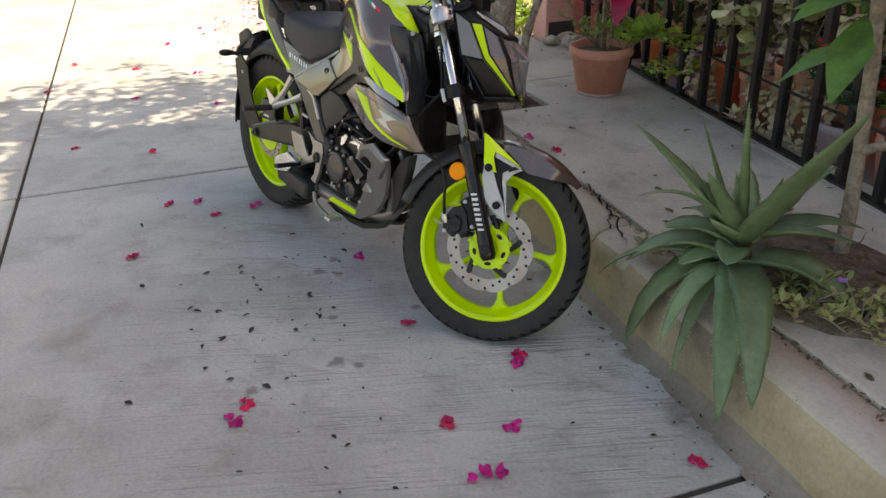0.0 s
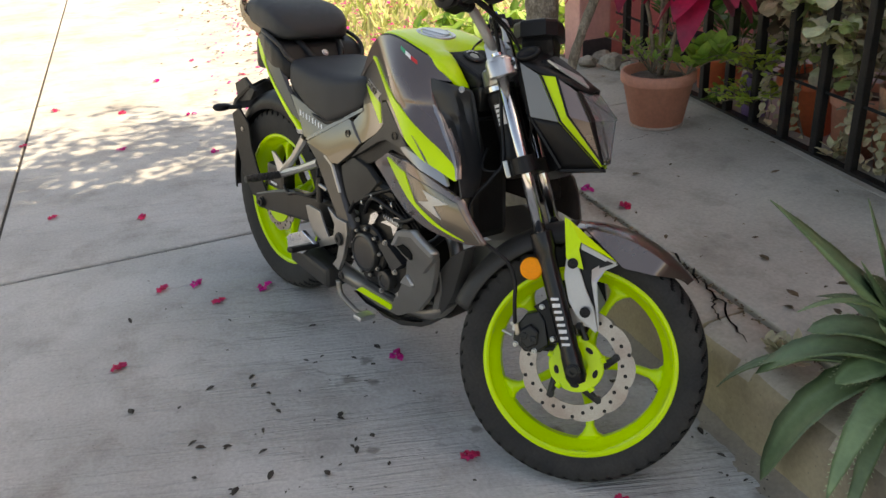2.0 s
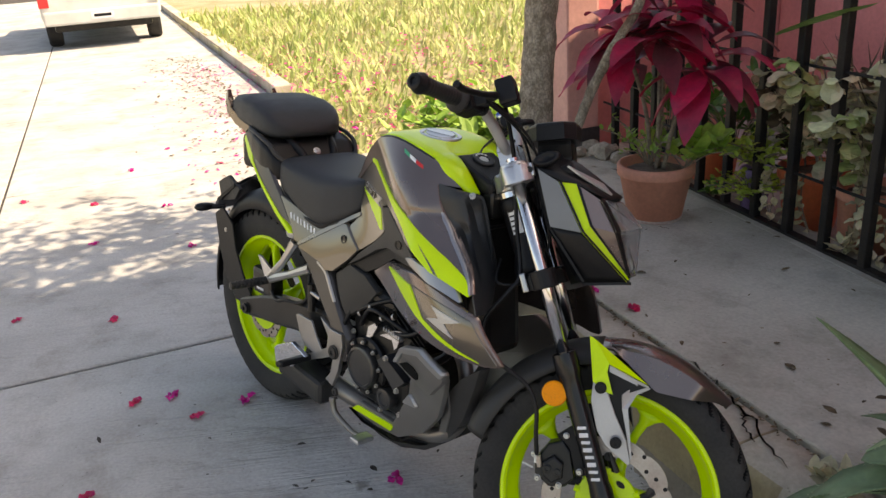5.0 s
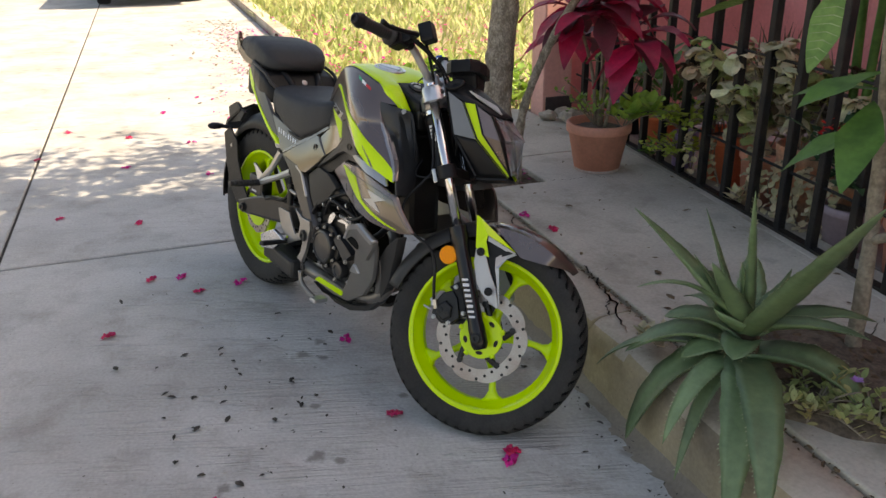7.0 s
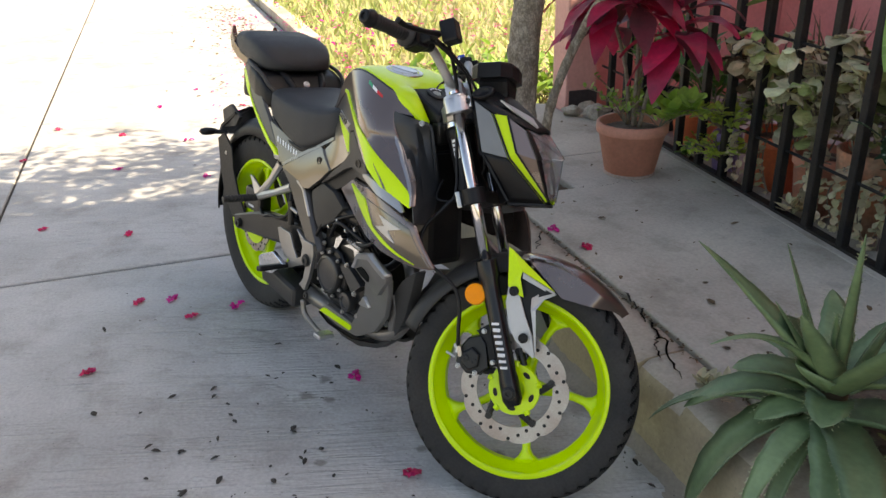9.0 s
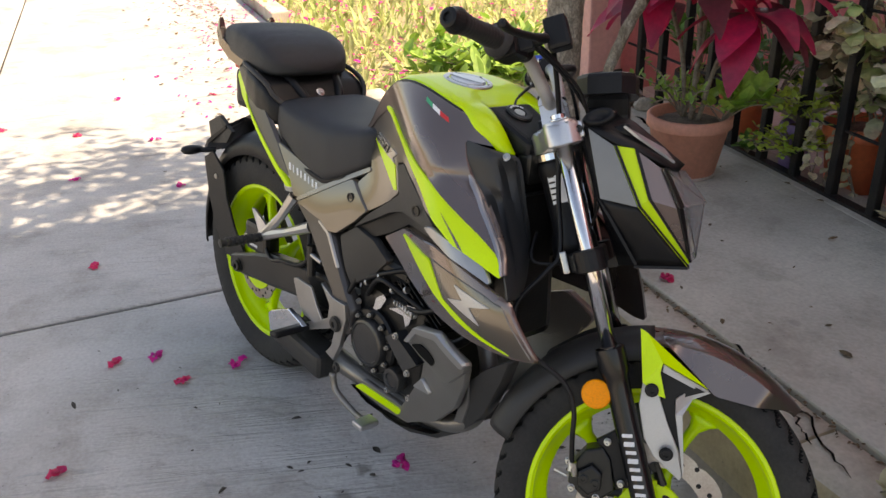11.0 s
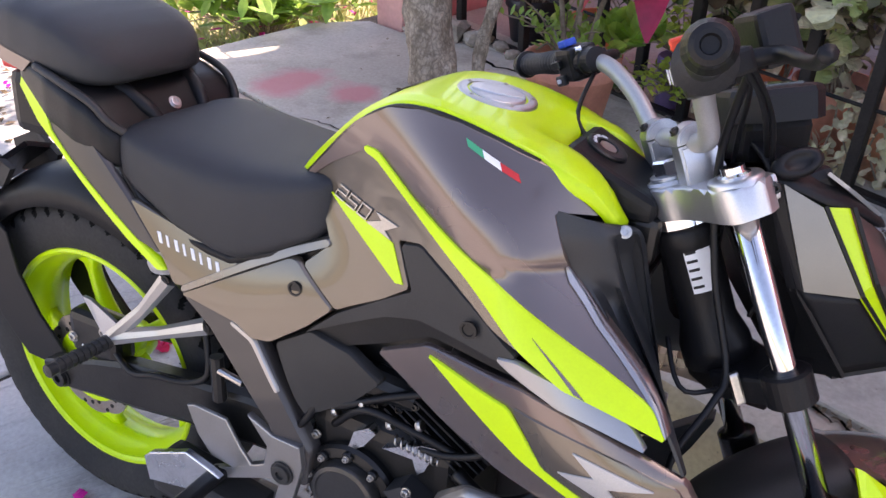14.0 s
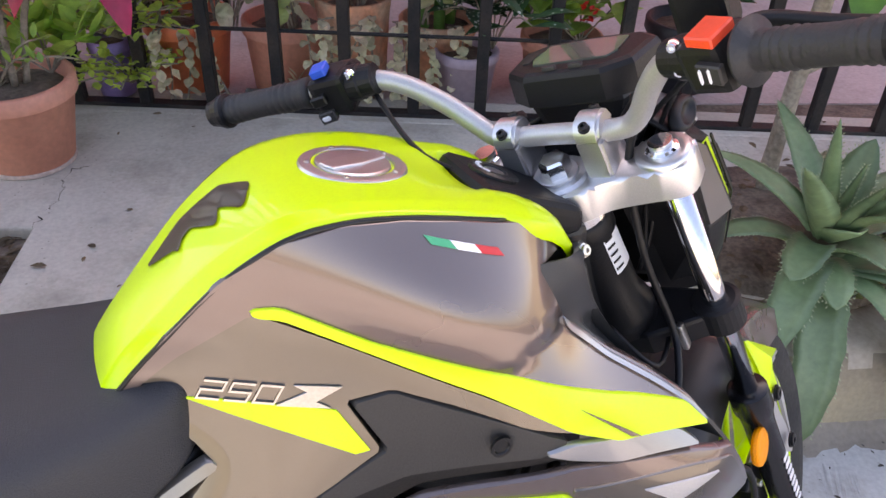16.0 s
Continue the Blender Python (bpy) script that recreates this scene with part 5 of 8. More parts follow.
for z, x in ((-0.470, 0.084), (-0.581, 0.084)):
    bolt((x, -0.114, z), (0, -1, 0), 0.0095, M["black_plastic"], bike, FORK, 0.006)
for s in (-1, 1):
    q = Matrix.Translation((-0.008, s * 0.114, -0.461)) @ Matrix.Rotation(radians(90) * (1 if s < 0 else -1), 4, "X")
    bm = lathe_bm([(0.0245, -0.004), (0.026, 0.0), (0.025, 0.004), (0.022, 0.0055), (0.0, 0.0065)], 30, q)
    bm.transform(FORK)
    part("reflector", bm, M["amber"], bike, "round amber reflector", smooth=False)

# brake caliper and its hose
def caliper_block(name, outline, y0, y1, mat, parent, bevel=0.004):
    """A cast block: an outline in the wheel's plane given depth."""
    bm = prism_bm([(x, z) for x, z in outline], y0, y1, bevel)
    bm.transform(FORK @ Matrix.Rotation(radians(90), 4, "X"))
    return part(name, bm, mat, parent)


caliper = caliper_block("front_caliper", [(-0.094, -0.612), (-0.084, -0.585), (-0.050, -0.560), (-0.020, -0.560), (-0.012, -0.585), (-0.018, -0.640), (-0.046, -0.652), (-0.074, -0.644)], 0.052, 0.092, M["engine"], bike)
tagged(caliper, "black front brake caliper")
caliper_block("piston_boss", [(-0.078, -0.618), (-0.070, -0.592), (-0.044, -0.584), (-0.030, -0.604), (-0.040, -0.632), (-0.064, -0.638)], 0.092, 0.104, M["engine"], caliper, 0.005)
caliper_block("caliper_bracket", [(-0.030, -0.548), (0.006, -0.536), (0.024, -0.560), (0.020, -0.640), (-0.016, -0.640), (-0.014, -0.58)], 0.076, 0.086, M["black_plastic"], caliper, 0.003)
for x, z in ((-0.084, -0.574), (-0.052, -0.646), (-0.010, -0.552), (-0.004, -0.628), (-0.090, -0.622)):
    bolt((x, -0.090, z), (0, -1, 0), 0.0052, M["steel"], caliper, FORK, 0.010)
for x, z in ((-0.064, -0.606), (-0.046, -0.618)):
    bolt((x, -0.104, z), (0, -1, 0), 0.0075, M["engine"], caliper, FORK, 0.004)
part("banjo", tube_bm([FORK @ Vector((-0.072, -0.098, -0.555)), FORK @ Vector((-0.084, -0.100, -0.590))], 0.0052, 8), M["steel"], caliper)
part("bleed_nipple", tube_bm([FORK @ Vector((-0.094, -0.090, -0.60)), FORK @ Vector((-0.112, -0.092, -0.585))], 0.0035, 8), M["steel"], caliper)
fp = [FORK @ Vector(p) for p in ((-0.078, -0.100, -0.575), (-0.066, -0.108, -0.53), (-0.052, -0.112, -0.48), (-0.060, -0.112, -0.43), (-0.115, -0.10, -0.36), (-0.118, -0.085, -0.29), (-0.05, -0.078, -0.24), (-0.02, -0.07, -0.21), (0.0, -0.06, -0.10), (0.03, -0.075, 0.02), (0.05, -0.15, 0.11), (0.052, -0.18, 0.13))]
part("brake_hose", tube_bm(fp, 0.0045, 8, 6), M["black_plastic"], bike, "black brake hose", smooth=True)
part("hose_end", tube_bm([FORK @ Vector((-0.078, -0.098, -0.600)), FORK @ Vector((-0.075, -0.102, -0.575))], 0.0060, 8), M["steel"], bike)
bm = box_bm((-0.022, -0.080, -0.252), (-0.010, -0.072, -0.212), 0.003)
bm.transform(FORK)
part("hose_clip", bm, M["steel"], bike)
for k, path in enumerate((((-0.02, 0.05, -0.05), (-0.05, 0.02, 0.03), (-0.06, 0.10, 0.09), (0.0, 0.18, 0.135)), ((0.05, -0.03, -0.16), (0.075, -0.06, -0.05), (0.075, -0.12, 0.05), (0.03, -0.20, 0.125)),
                         ((0.04, -0.02, -0.18), (0.07, -0.045, -0.12), (0.085, -0.055, -0.02), (0.06, -0.14, 0.07), (0.02, -0.205, 0.13)), ((0.04, 0.02, -0.10), (0.06, -0.06, 0.03), (0.055, -0.13, 0.09), (0.03, -0.19, 0.13)),
                         ((-0.06, -0.02, -0.17), (-0.07, -0.065, -0.22), (0.02, -0.05, -0.24)))):
    part("cable", tube_bm([FORK @ Vector(p) for p in path], 0.0030, 8, 6), M["black_plastic"], bike, smooth=True)


# ---- tank ----
TANK_X = [0.500, 0.520, 0.560, 0.610, 0.665, 0.715, 0.765, 0.815, 0.865, 0.910]
TANK_CREST = [0.798, 0.829, 0.869, 0.912, 0.942, 0.948, 0.942, 0.932, 0.917, 0.900]
TANK_EDGE = [0.784, 0.806, 0.848, 0.897, 0.932, 0.941, 0.937, 0.926, 0.910, 0.892]


TANK_LINE = np.array(smooth_path(list(zip(TANK_X, TANK_CREST, TANK_EDGE)), 8))


def tank_at(x):
    """Crest height, edge height and half-width of the lime cover at a station."""
    zc, ze = (float(np.interp(x, TANK_LINE[:, 0], TANK_LINE[:, k])) for k in (1, 2))
    return zc, ze, max(side_y(x, ze), 0.03)


def tank_top(x, q):
    zc, ze, w = tank_at(x)
    # a gently crowned top, then a steeper band outside the crease
    a = abs(q)
    fall = 0.26 * (a / 0.80) ** 2 if a < 0.80 else 0.26 + 0.74 * (a - 0.80) / 0.20
    return Vector((x, q * w, ze + (zc - ze) * (1 - fall)))


ARM_X = [0.862, 0.895, 0.918, 0.935, 0.950, 0.966]
ARM_IN = [(0.050, 0.9175), (0.058, 0.908), (0.064, 0.896), (0.064, 0.880), (0.060, 0.857), (0.055, 0.834)]
ARM_OUT = [(tank_at(0.862)[2], tank_at(0.862)[1]), (0.111, 0.900), (0.103, 0.889), (0.095, 0.875), (0.085, 0.855), (0.070, 0.832)]


def cover_row(x):
    """One line across the cover: left flank, middle, right flank; past the lock only the flanks go on."""
    if x <= ARM_X[0]:
        zc, ze, w = tank_at(x)
        w_end = tank_at(ARM_X[0])[2]
        qi = 0.050 / w_end
        k = min(max((x - 0.80) / 0.062, 0), 1)
        flank = [qi, 0.52, 0.62, 0.72, 0.785, 0.815, 0.86, 0.93, 1.0]
        qs = [-q for q in flank[::-1]] + list(np.linspace(-qi, qi, 9))[1:-1] + flank
        row = []
        for q in qs:
            v = tank_top(x, q)
            # a shallow hollow leads to the lock
            v.z -= 0.010 * k * max(0.0, 1 - (abs(q) / (qi * 1.15)) ** 2)
            row.append(v)
        return row
    yi, zi = (float(np.interp(x, ARM_X, [p[k] for p in ARM_IN])) for k in (0, 1))
    yo, zo = (float(np.interp(x, ARM_X, [p[k] for p in ARM_OUT])) for k in (0, 1))
    arm = [Vector((x - 0.003 * t, yi + (yo - yi) * t, zi + (zo - zi) * t ** 1.6 + 0.003 * math.sin(math.pi * t))) for t in np.linspace(0, 1, 9)]
    return [Vector((v.x, -v.y, v.z)) for v in arm[::-1]], arm


def down(v, k=0.96, z=0.018):
    return Vector((v.x, v.y * k, v.z - z))


bm = bmesh.new()
rows = []
for x in np.linspace(0.500, 0.862, 34):
    row = cover_row(float(x))
    rows.append([bm.verts.new(v) for v in [down(row[0])] + row + [down(row[-1])]])
for p, q in zip(rows, rows[1:]):
    for k in range(len(p) - 1):
        bm.faces.new((p[k], p[k + 1], q[k + 1], q[k]))
last = rows[-1]
# the hollow's front lip
lip = [bm.verts.new(v.co + Vector((0.004, 0, -0.022))) for v in last[9:18]]
for k in range(8):
    bm.faces.new((last[9 + k], last[10 + k], lip[k + 1], lip[k]))
for s in (0, 1):
    prev = last[:10] if s == 0 else last[17:]
    inner = lip[0] if s == 0 else lip[-1]
    for x in np.linspace(0.862, 0.958, 14)[1:]:
        arm = cover_row(float(x))[s]
        if s == 0:
            cur = [bm.verts.new(v) for v in [down(arm[0])] + arm]
            new_inner = bm.verts.new(arm[-1] + Vector((0, 0.003, -0.028)))
            bm.faces.new((prev[-1], inner, new_inner, cur[-1]))
        else:
            cur = [bm.verts.new(v) for v in arm + [down(arm[-1])]]
            new_inner = bm.verts.new(arm[0] + Vector((0, -0.003, -0.028)))
            bm.faces.new((prev[0], inner, new_inner, cur[0]))
        for k in range(9):
            bm.faces.new((prev[k], prev[k + 1], cur[k + 1], cur[k]))
        prev, inner = cur, new_inner
    bm.faces.new(prev + [inner])
TANK_RIM = [Vector((x, tank_at(x)[2] + 0.0015, tank_at(x)[1] - 0.0035)) for x in np.linspace(0.508, 0.862, 30)]
tank = part("tank_cover", bm, M["lime"], bike, "gloss lime fuel tank cover", smooth=True)
# black tube that draws the dark gap between cover and tank side
for s in (-1, 1):
    part("cover_seal", tube_bm([(v.x, s * v.y, v.z) for v in TANK_RIM], 0.0028, 6), M["engine"], tank, "dark tube for the shaded gap along the cover's edge", smooth=True)
bm = box_bm((0.866, -0.061, 0.840), (0.985, 0.061, 0.914), 0.014, 3)
for v in bm.verts:
    if v.co.z > 0.88:
        v.co.z -= max(0.0, v.co.x - 0.880) * 0.42
    if v.co.x > 0.95:
        v.co.y *= 0.86
key_box = part("ignition_cover", bm, M["black_plastic"], bike, "black ignition lock cover")
LOCK = Matrix.Translation((0.905, 0.0, 0.9035)) @ Matrix.Rotation(radians(23), 4, "Y")
part("lock_ring", lathe_bm([(0.027, -0.004), (0.027, 0.003), (0.024, 0.005), (0.014, 0.005), (0.012, 0.001), (0.0, 0.001)], 26, LOCK), M["engine"], key_box)
part("lock_barrel", lathe_bm([(0.011, 0.0), (0.011, 0.004), (0.0, 0.004)], 18, LOCK), M["steel"], key_box)
for i in range(4):
    part("lock_mark", box_bm((-0.002, -0.0035, 0.0), (0.002, 0.0035, 0.0008)), M["white_decal"], key_box, matrix=LOCK @ Matrix.Translation((0, 0, 0.005)) @ Matrix.Rotation(-0.9 + i * 0.5 + math.pi, 4, "Z") @ Matrix.Translation((0.019, 0, 0)))
part("ignition_front", box_bm((0.955, -0.05, 0.79), (0.992, 0.05, 0.850), 0.010), M["engine"], key_box)

# filler cap
M["cap_metal"] = material("satin_cap_metal", (0.60, 0.60, 0.62), 0.34, 1.0, color2=(0.52, 0.52, 0.54), scale=9, fine=500, fine_amount=0.06)
CAP = Matrix.Translation((0.759, 0.0, 0.9415)) @ Matrix.Rotation(radians(8.5), 4, "Y")
cap = part("filler_cap", lathe_bm([(0.0505, -0.008), (0.0515, -0.001), (0.0500, 0.0018), (0.0465, 0.0026), (0.0395, 0.0026), (0.0385, -0.0010), (0.0365, -0.0010), (0.0355, 0.0026), (0.0335, 0.0036), (0.0, 0.0042)], 56, CAP), M["cap_metal"], bike, "round satin metal fuel filler cap", smooth=False)
bm = prism_bm([(-0.033, -0.009), (0.0, -0.013), (0.033, -0.009), (0.0345, 0.0), (0.033, 0.009), (0.0, 0.013), (-0.033, 0.009), (-0.0345, 0.0)], 0.0030, 0.0062, 0.0015)
part("cap_flap", bm, M["cap_metal"], cap, matrix=CAP @ Matrix.Rotation(radians(25), 4, "Z"))
for i in range(5):
    ang = 0.5 + i * 2 * math.pi / 5
    bolt((0.0430 * math.cos(ang), 0.0430 * math.sin(ang), 0.002), (0, 0, 1), 0.0028, M["steel"], cap, CAP, 0.002)

# ragged brown mark on the tank's back
M["brown_decal"] = material("brown_decal", (0.15, 0.115, 0.080), 0.4, 0.3, scale=9, fine=600, coat=0.3, fine_amount=0.08)
bm = bmesh.new()
TEETH = ((0.566, 0.16), (0.576, 0.02), (0.588, -0.10), (0.592, -0.22), (0.598, -0.04), (0.606, 0.00), (0.614, -0.16), (0.624, -0.32), (0.628, -0.28), (0.632, -0.06), (0.640, -0.20), (0.648, -0.34), (0.653, -0.30), (0.663, -0.02))
MARK = [(x, float(np.interp(x, [p[0] for p in TEETH], [p[1] for p in TEETH])), float(np.interp(x, [0.566, 0.600, 0.640, 0.663], [0.24, 0.40, 0.36, 0.04]))) for x in np.linspace(0.566, 0.663, 50)]
prev = None
for x, q0, q1 in MARK:
    row = [bm.verts.new(tank_top(x, q) + Vector((-0.0010, 0, 0.0016))) for q in np.linspace(q0, q1, 7)]
    if prev:
        for k in range(6):
            bm.faces.new((prev[k], prev[k + 1], row[k + 1], row[k]))
    prev = row
bmesh.ops.solidify(bm, geom=bm.faces[:], thickness=0.0006)
part("tank_mark", bm, M["brown_decal"], tank, "ragged brown decal", smooth=True)

# ---- side fairing ----
G = [(0.506, 0.782), (0.524, 0.805), (0.562, 0.850), (0.612, 0.899), (0.665, 0.929), (0.715, 0.937), (0.765, 0.933), (0.815, 0.922), (0.865, 0.907), (0.922, 0.885), (0.952, 0.852), (0.890, 0.860),
     (0.918, 0.799), (0.966, 0.755), (1.018, 0.716), (1.052, 0.686), (1.068, 0.663), (0.965, 0.690), (0.896, 0.725), (0.820, 0.775), (0.715, 0.835), (0.662, 0.862), (0.632, 0.868), (0.570, 0.832)]
tank_side = fairing("tank_side", G, M["grey_paint"], 0.004, 0.012, 0.003, label="glossy pearl grey tank side", grid=0.012)[0]
fairing("tank_stripe", [(0.632, 0.874), (0.655, 0.874), (0.722, 0.836), (0.838, 0.786), (0.948, 0.729), (1.044, 0.686), (1.066, 0.661), (0.948, 0.687), (0.890, 0.720), (0.815, 0.771), (0.708, 0.832), (0.655, 0.863), (0.634, 0.867)], M["lime"], 0.0075, 0.006, 0.002, 0.014, label="lime stripe", inset=0.003)
fairing("stripe_slash", [(0.905, 0.735), (0.962, 0.686), (0.974, 0.682)], M["grey_paint"], 0.0085, 0.003, 0.0, inset=0)
fairing("side_bevel", [(0.914, 0.806), (0.924, 0.793), (0.966, 0.752), (1.018, 0.713), (1.052, 0.684), (1.066, 0.663), (1.060, 0.668), (1.048, 0.683), (1.014, 0.7105), (0.962, 0.750), (0.920, 0.790)], M["bevel_silver"], 0.0080, 0.004, 0.001, 0.012, label="silver bevel of the tank side", inset=0.002)
B = [(0.516, 0.784), (0.532, 0.816), (0.572, 0.846), (0.618, 0.866), (0.640, 0.864), (0.660, 0.854), (0.710, 0.826), (0.815, 0.766), (0.900, 0.712), (0.850, 0.727), (0.790, 0.760), (0.738, 0.783), (0.698, 0.772), (0.724, 0.717), (0.680, 0.684), (0.606, 0.641), (0.544, 0.686), (0.583, 0.724), (0.567, 0.750), (0.530, 0.784)]
fairing("knee_panel", B, M["champagne"], 0.001, 0.012, 0.004, 0.014, label="champagne knee panel")
fairing("knee_flash", [(0.566, 0.791), (0.600, 0.785), (0.690, 0.764), (0.714, 0.719), (0.701, 0.716)], M["lime"], 0.0025, 0.003, 0.001, 0.014, label="lime flash", inset=0)
A = [(0.347, 0.590), (0.455, 0.651), (0.523, 0.689), (0.536, 0.688), (0.602, 0.640), (0.565, 0.605), (0.505, 0.561), (0.473, 0.557), (0.446, 0.573)]
fairing("side_panel", A, M["champagne"], 0.003, 0.012, 0.005, 0.03, label="champagne side panel", bulge=0.006)
fairing("side_edge", [(0.350, 0.594), (0.456, 0.655), (0.524, 0.692), (0.584, 0.722), (0.578, 0.730), (0.518, 0.701), (0.450, 0.664), (0.346, 0.602)], M["cheek_silver"], 0.004, 0.012, 0.003, 0.03, inset=0.003)
tail = fairing("tail_panel", [(0.250, 0.714), (0.436, 0.655), (0.352, 0.603), (0.332, 0.602), (0.310, 0.640)], M["champagne"], 0.001, 0.012, 0.004, 0.016, label="champagne tail panel")
fairing("tail_top", [(0.002, 0.836), (0.012, 0.890), (0.060, 0.882), (0.120, 0.858), (0.146, 0.812), (0.246, 0.713), (0.306, 0.642), (0.250, 0.662), (0.110, 0.768), (0.058, 0.794)], M["tail_grey"], 0.001, 0.012, 0.004, 0.016, label="pearl grey tail panel")
fairing("tail_flash", [(0.000, 0.832), (0.008, 0.886), (0.024, 0.872), (0.090, 0.784), (0.056, 0.790)], M["lime"], 0.0035, 0.006, 0.002, 0.016, label="lime tail flash", inset=0)
fairing("tail_line", [(0.056, 0.790), (0.090, 0.784), (0.273, 0.651), (0.318, 0.620), (0.304, 0.618), (0.250, 0.654), (0.110, 0.762)], M["lime"], 0.0035, 0.012, 0.002, 0.016, inset=0)
# brand mark on the tail: plain strokes
for i in range(8):
    x, z = 0.300 + i * 0.0140, 0.669 - i * 0.0036
    w = 0.0034 if i in (1, 3, 5) else 0.0052
    fairing("mark_stroke", [(x, z + 0.007), (x + w, z + 0.006), (x + w + 0.005, z - 0.010), (x + 0.005, z - 0.009)], M["white_decal"], 0.0022, 0.002, 0.0, inset=0)
for s in (-1, 1):
    for (x, z), r in (((0.541, 0.653), 0.010), ((0.826, 0.714), 0.010)):
        q = Matrix.Translation((x, s * (side_y(x, z) + 0.007), z)) @ Matrix.Rotation(radians(90) * (1 if s < 0 else -1), 4, "X")
        part("fairing_screw", lathe_bm([(0.011, 0.0), (0.011, 0.003), (0.008, 0.003), (0.007, 0.0012), (0.0, 0.0012)], 18, q), M["engine"], bike)

fairing("upper_cover", [(0.704, 0.768), (0.738, 0.779), (0.808, 0.746), (0.892, 0.705), (0.868, 0.692), (0.745, 0.684), (0.690, 0.664), (0.558, 0.590), (0.608, 0.635), (0.731, 0.716)], M["matt_grey"], 0.0, 0.014, 0.005, 0.03, label="matt grey frame cover", bulge=0.002)
fairing("cover_groove", [(0.560, 0.588), (0.690, 0.661), (0.745, 0.681), (0.866, 0.689), (0.900, 0.676), (0.760, 0.660), (0.682, 0.614), (0.620, 0.585)], M["black_plastic"], -0.012, 0.012, 0.003, 0.03)
fairing("shock_cover", [(0.506, 0.553), (0.566, 0.592), (0.632, 0.580), (0.680, 0.548), (0.640, 0.505), (0.562, 0.452), (0.545, 0.476)], M["matt_grey"], -0.006, 0.02, 0.006, 0.03, label="dark grey moulded cover", bulge=0.008)
fairing("frame_strut", [(0.352, 0.588), (0.446, 0.570), (0.473, 0.552), (0.576, 0.390), (0.572, 0.330), (0.530, 0.325), (0.508, 0.420), (0.400, 0.550)], M["tail_grey"], 0.002, 0.03, 0.008, 0.03, label="dark pearl grey frame strut cover")
# lighter strip that paints the highlight along the strut's edge
fairing("strut_edge", [(0.436, 0.571), (0.474, 0.553), (0.520, 0.482), (0.516, 0.479), (0.470, 0.548), (0.434, 0.566)], M["ridge_grey"], 0.004, 0.006, 0.003, 0.03, inset=0.002)
fairing("sliver", [(0.866, 0.697), (0.892, 0.703), (1.026, 0.668), (1.050, 0.646), (0.948, 0.664)], M["bevel_silver"], 0.005, 0.008, 0.003, 0.03, label="silver sliver", inset=0.003)
COWL = [(0.682, 0.608), (0.760, 0.653), (0.900, 0.670), (1.050, 0.637), (1.096, 0.625), (1.154, 0.533), (1.118, 0.526), (0.985, 0.528), (0.880, 0.535), (0.785, 0.560)]
fairing("lower_cowl", COWL, M["grey_paint"], 0.002, 0.010, 0.004, 0.03, label="pearl grey lower cowl")
fairing("cowl_front", [(0.895, 0.644), (1.040, 0.628), (1.090, 0.619), (1.148, 0.534), (1.112, 0.531), (1.000, 0.555), (0.944, 0.580)], M["champagne"], 0.0045, 0.004, 0.002, 0.03, label="champagne cowl front", inset=0.003)
fairing("cowl_flash", [(0.764, 0.645), (0.890, 0.640), (0.942, 0.582), (1.100, 0.537), (1.112, 0.532), (0.990, 0.556), (0.912, 0.578)], M["lime"], 0.006, 0.004, 0.002, 0.03, label="lime cowl flash", inset=0.002)
fairing("cowl_bolt_mark", [(0.962, 0.590), (1.004, 0.602), (0.975, 0.622), (1.068, 0.612), (1.020, 0.596), (1.050, 0.572)], M["silver_paint"], 0.0065, 0.003, 0.0, inset=0)
# flag decal under the tank's shoulder
for i, mat in enumerate(("green_decal", "white_decal", "red_decal")):
    x0, z0 = 0.778 + i * 0.0225, 0.9205 - i * 0.0088
    fairing("flag_field", [(x0, z0), (x0 + 0.0225, z0 - 0.0088), (x0 + 0.0275, z0 - 0.0166), (x0 + 0.005, z0 - 0.0078)], M[mat], 0.0055, 0.002, 0.0, inset=0)

# model mark "250" with a slanted zig-zag, raised chrome
def mark_at(u, v, s, off):
    x, z = 0.577 + 0.108 * u + 0.010 * v, 0.790 - 0.022 * u + 0.0165 * v
    return Vector((x, s * (side_y(x, z) + off), z))


STROKES = (((0, 1), (1, 1), (1, 0.5), (0, 0.5), (0, 0), (1, 0)), ((1, 1), (0, 1), (0, 0.5), (1, 0.5), (1, 0), (0, 0)), ((0, 0), (1, 0), (1, 1), (0, 1), (0, 0)))
for s in (-1, 1):
    for k, line in enumerate(STROKES):
        bm = bmesh.new()
        first = k if s < 0 else 2 - k
        for (a0, b0), (a1, b1) in zip(line, line[1:]):
            if s > 0:
                a0, a1 = 1 - a0, 1 - a1
            u0, u1 = (0.01 + first * 0.205 + a * 0.155 for a in (a0, a1))
            du, dv = (0.008, 0.0) if abs(u1 - u0) < 0.01 else (0.0, 0.06)
            ends = (min(u0, u1) - 0.008, max(u0, u1) + 0.008) if dv else (u0, u1)
            lo, hi = min(b0, b1), max(b0, b1)
            quad = ((ends[0], lo - dv), (ends[1], lo - dv), (ends[1], hi + dv), (ends[0], hi + dv)) if dv else ((u0 - du, lo), (u0 + du, lo), (u0 + du, hi), (u0 - du, hi))
            low, top = ([bm.verts.new(mark_at(u, v, s, off)) for u, v in quad] for off in (0.0008, 0.0036))
            bm.faces.new(top)
            for j in range(4):
                bm.faces.new((low[j], low[(j + 1) % 4], top[(j + 1) % 4], top[j]))
        part("mark_digit", bm, M["steel"], bike, "raised chrome digit of the 250 mark")
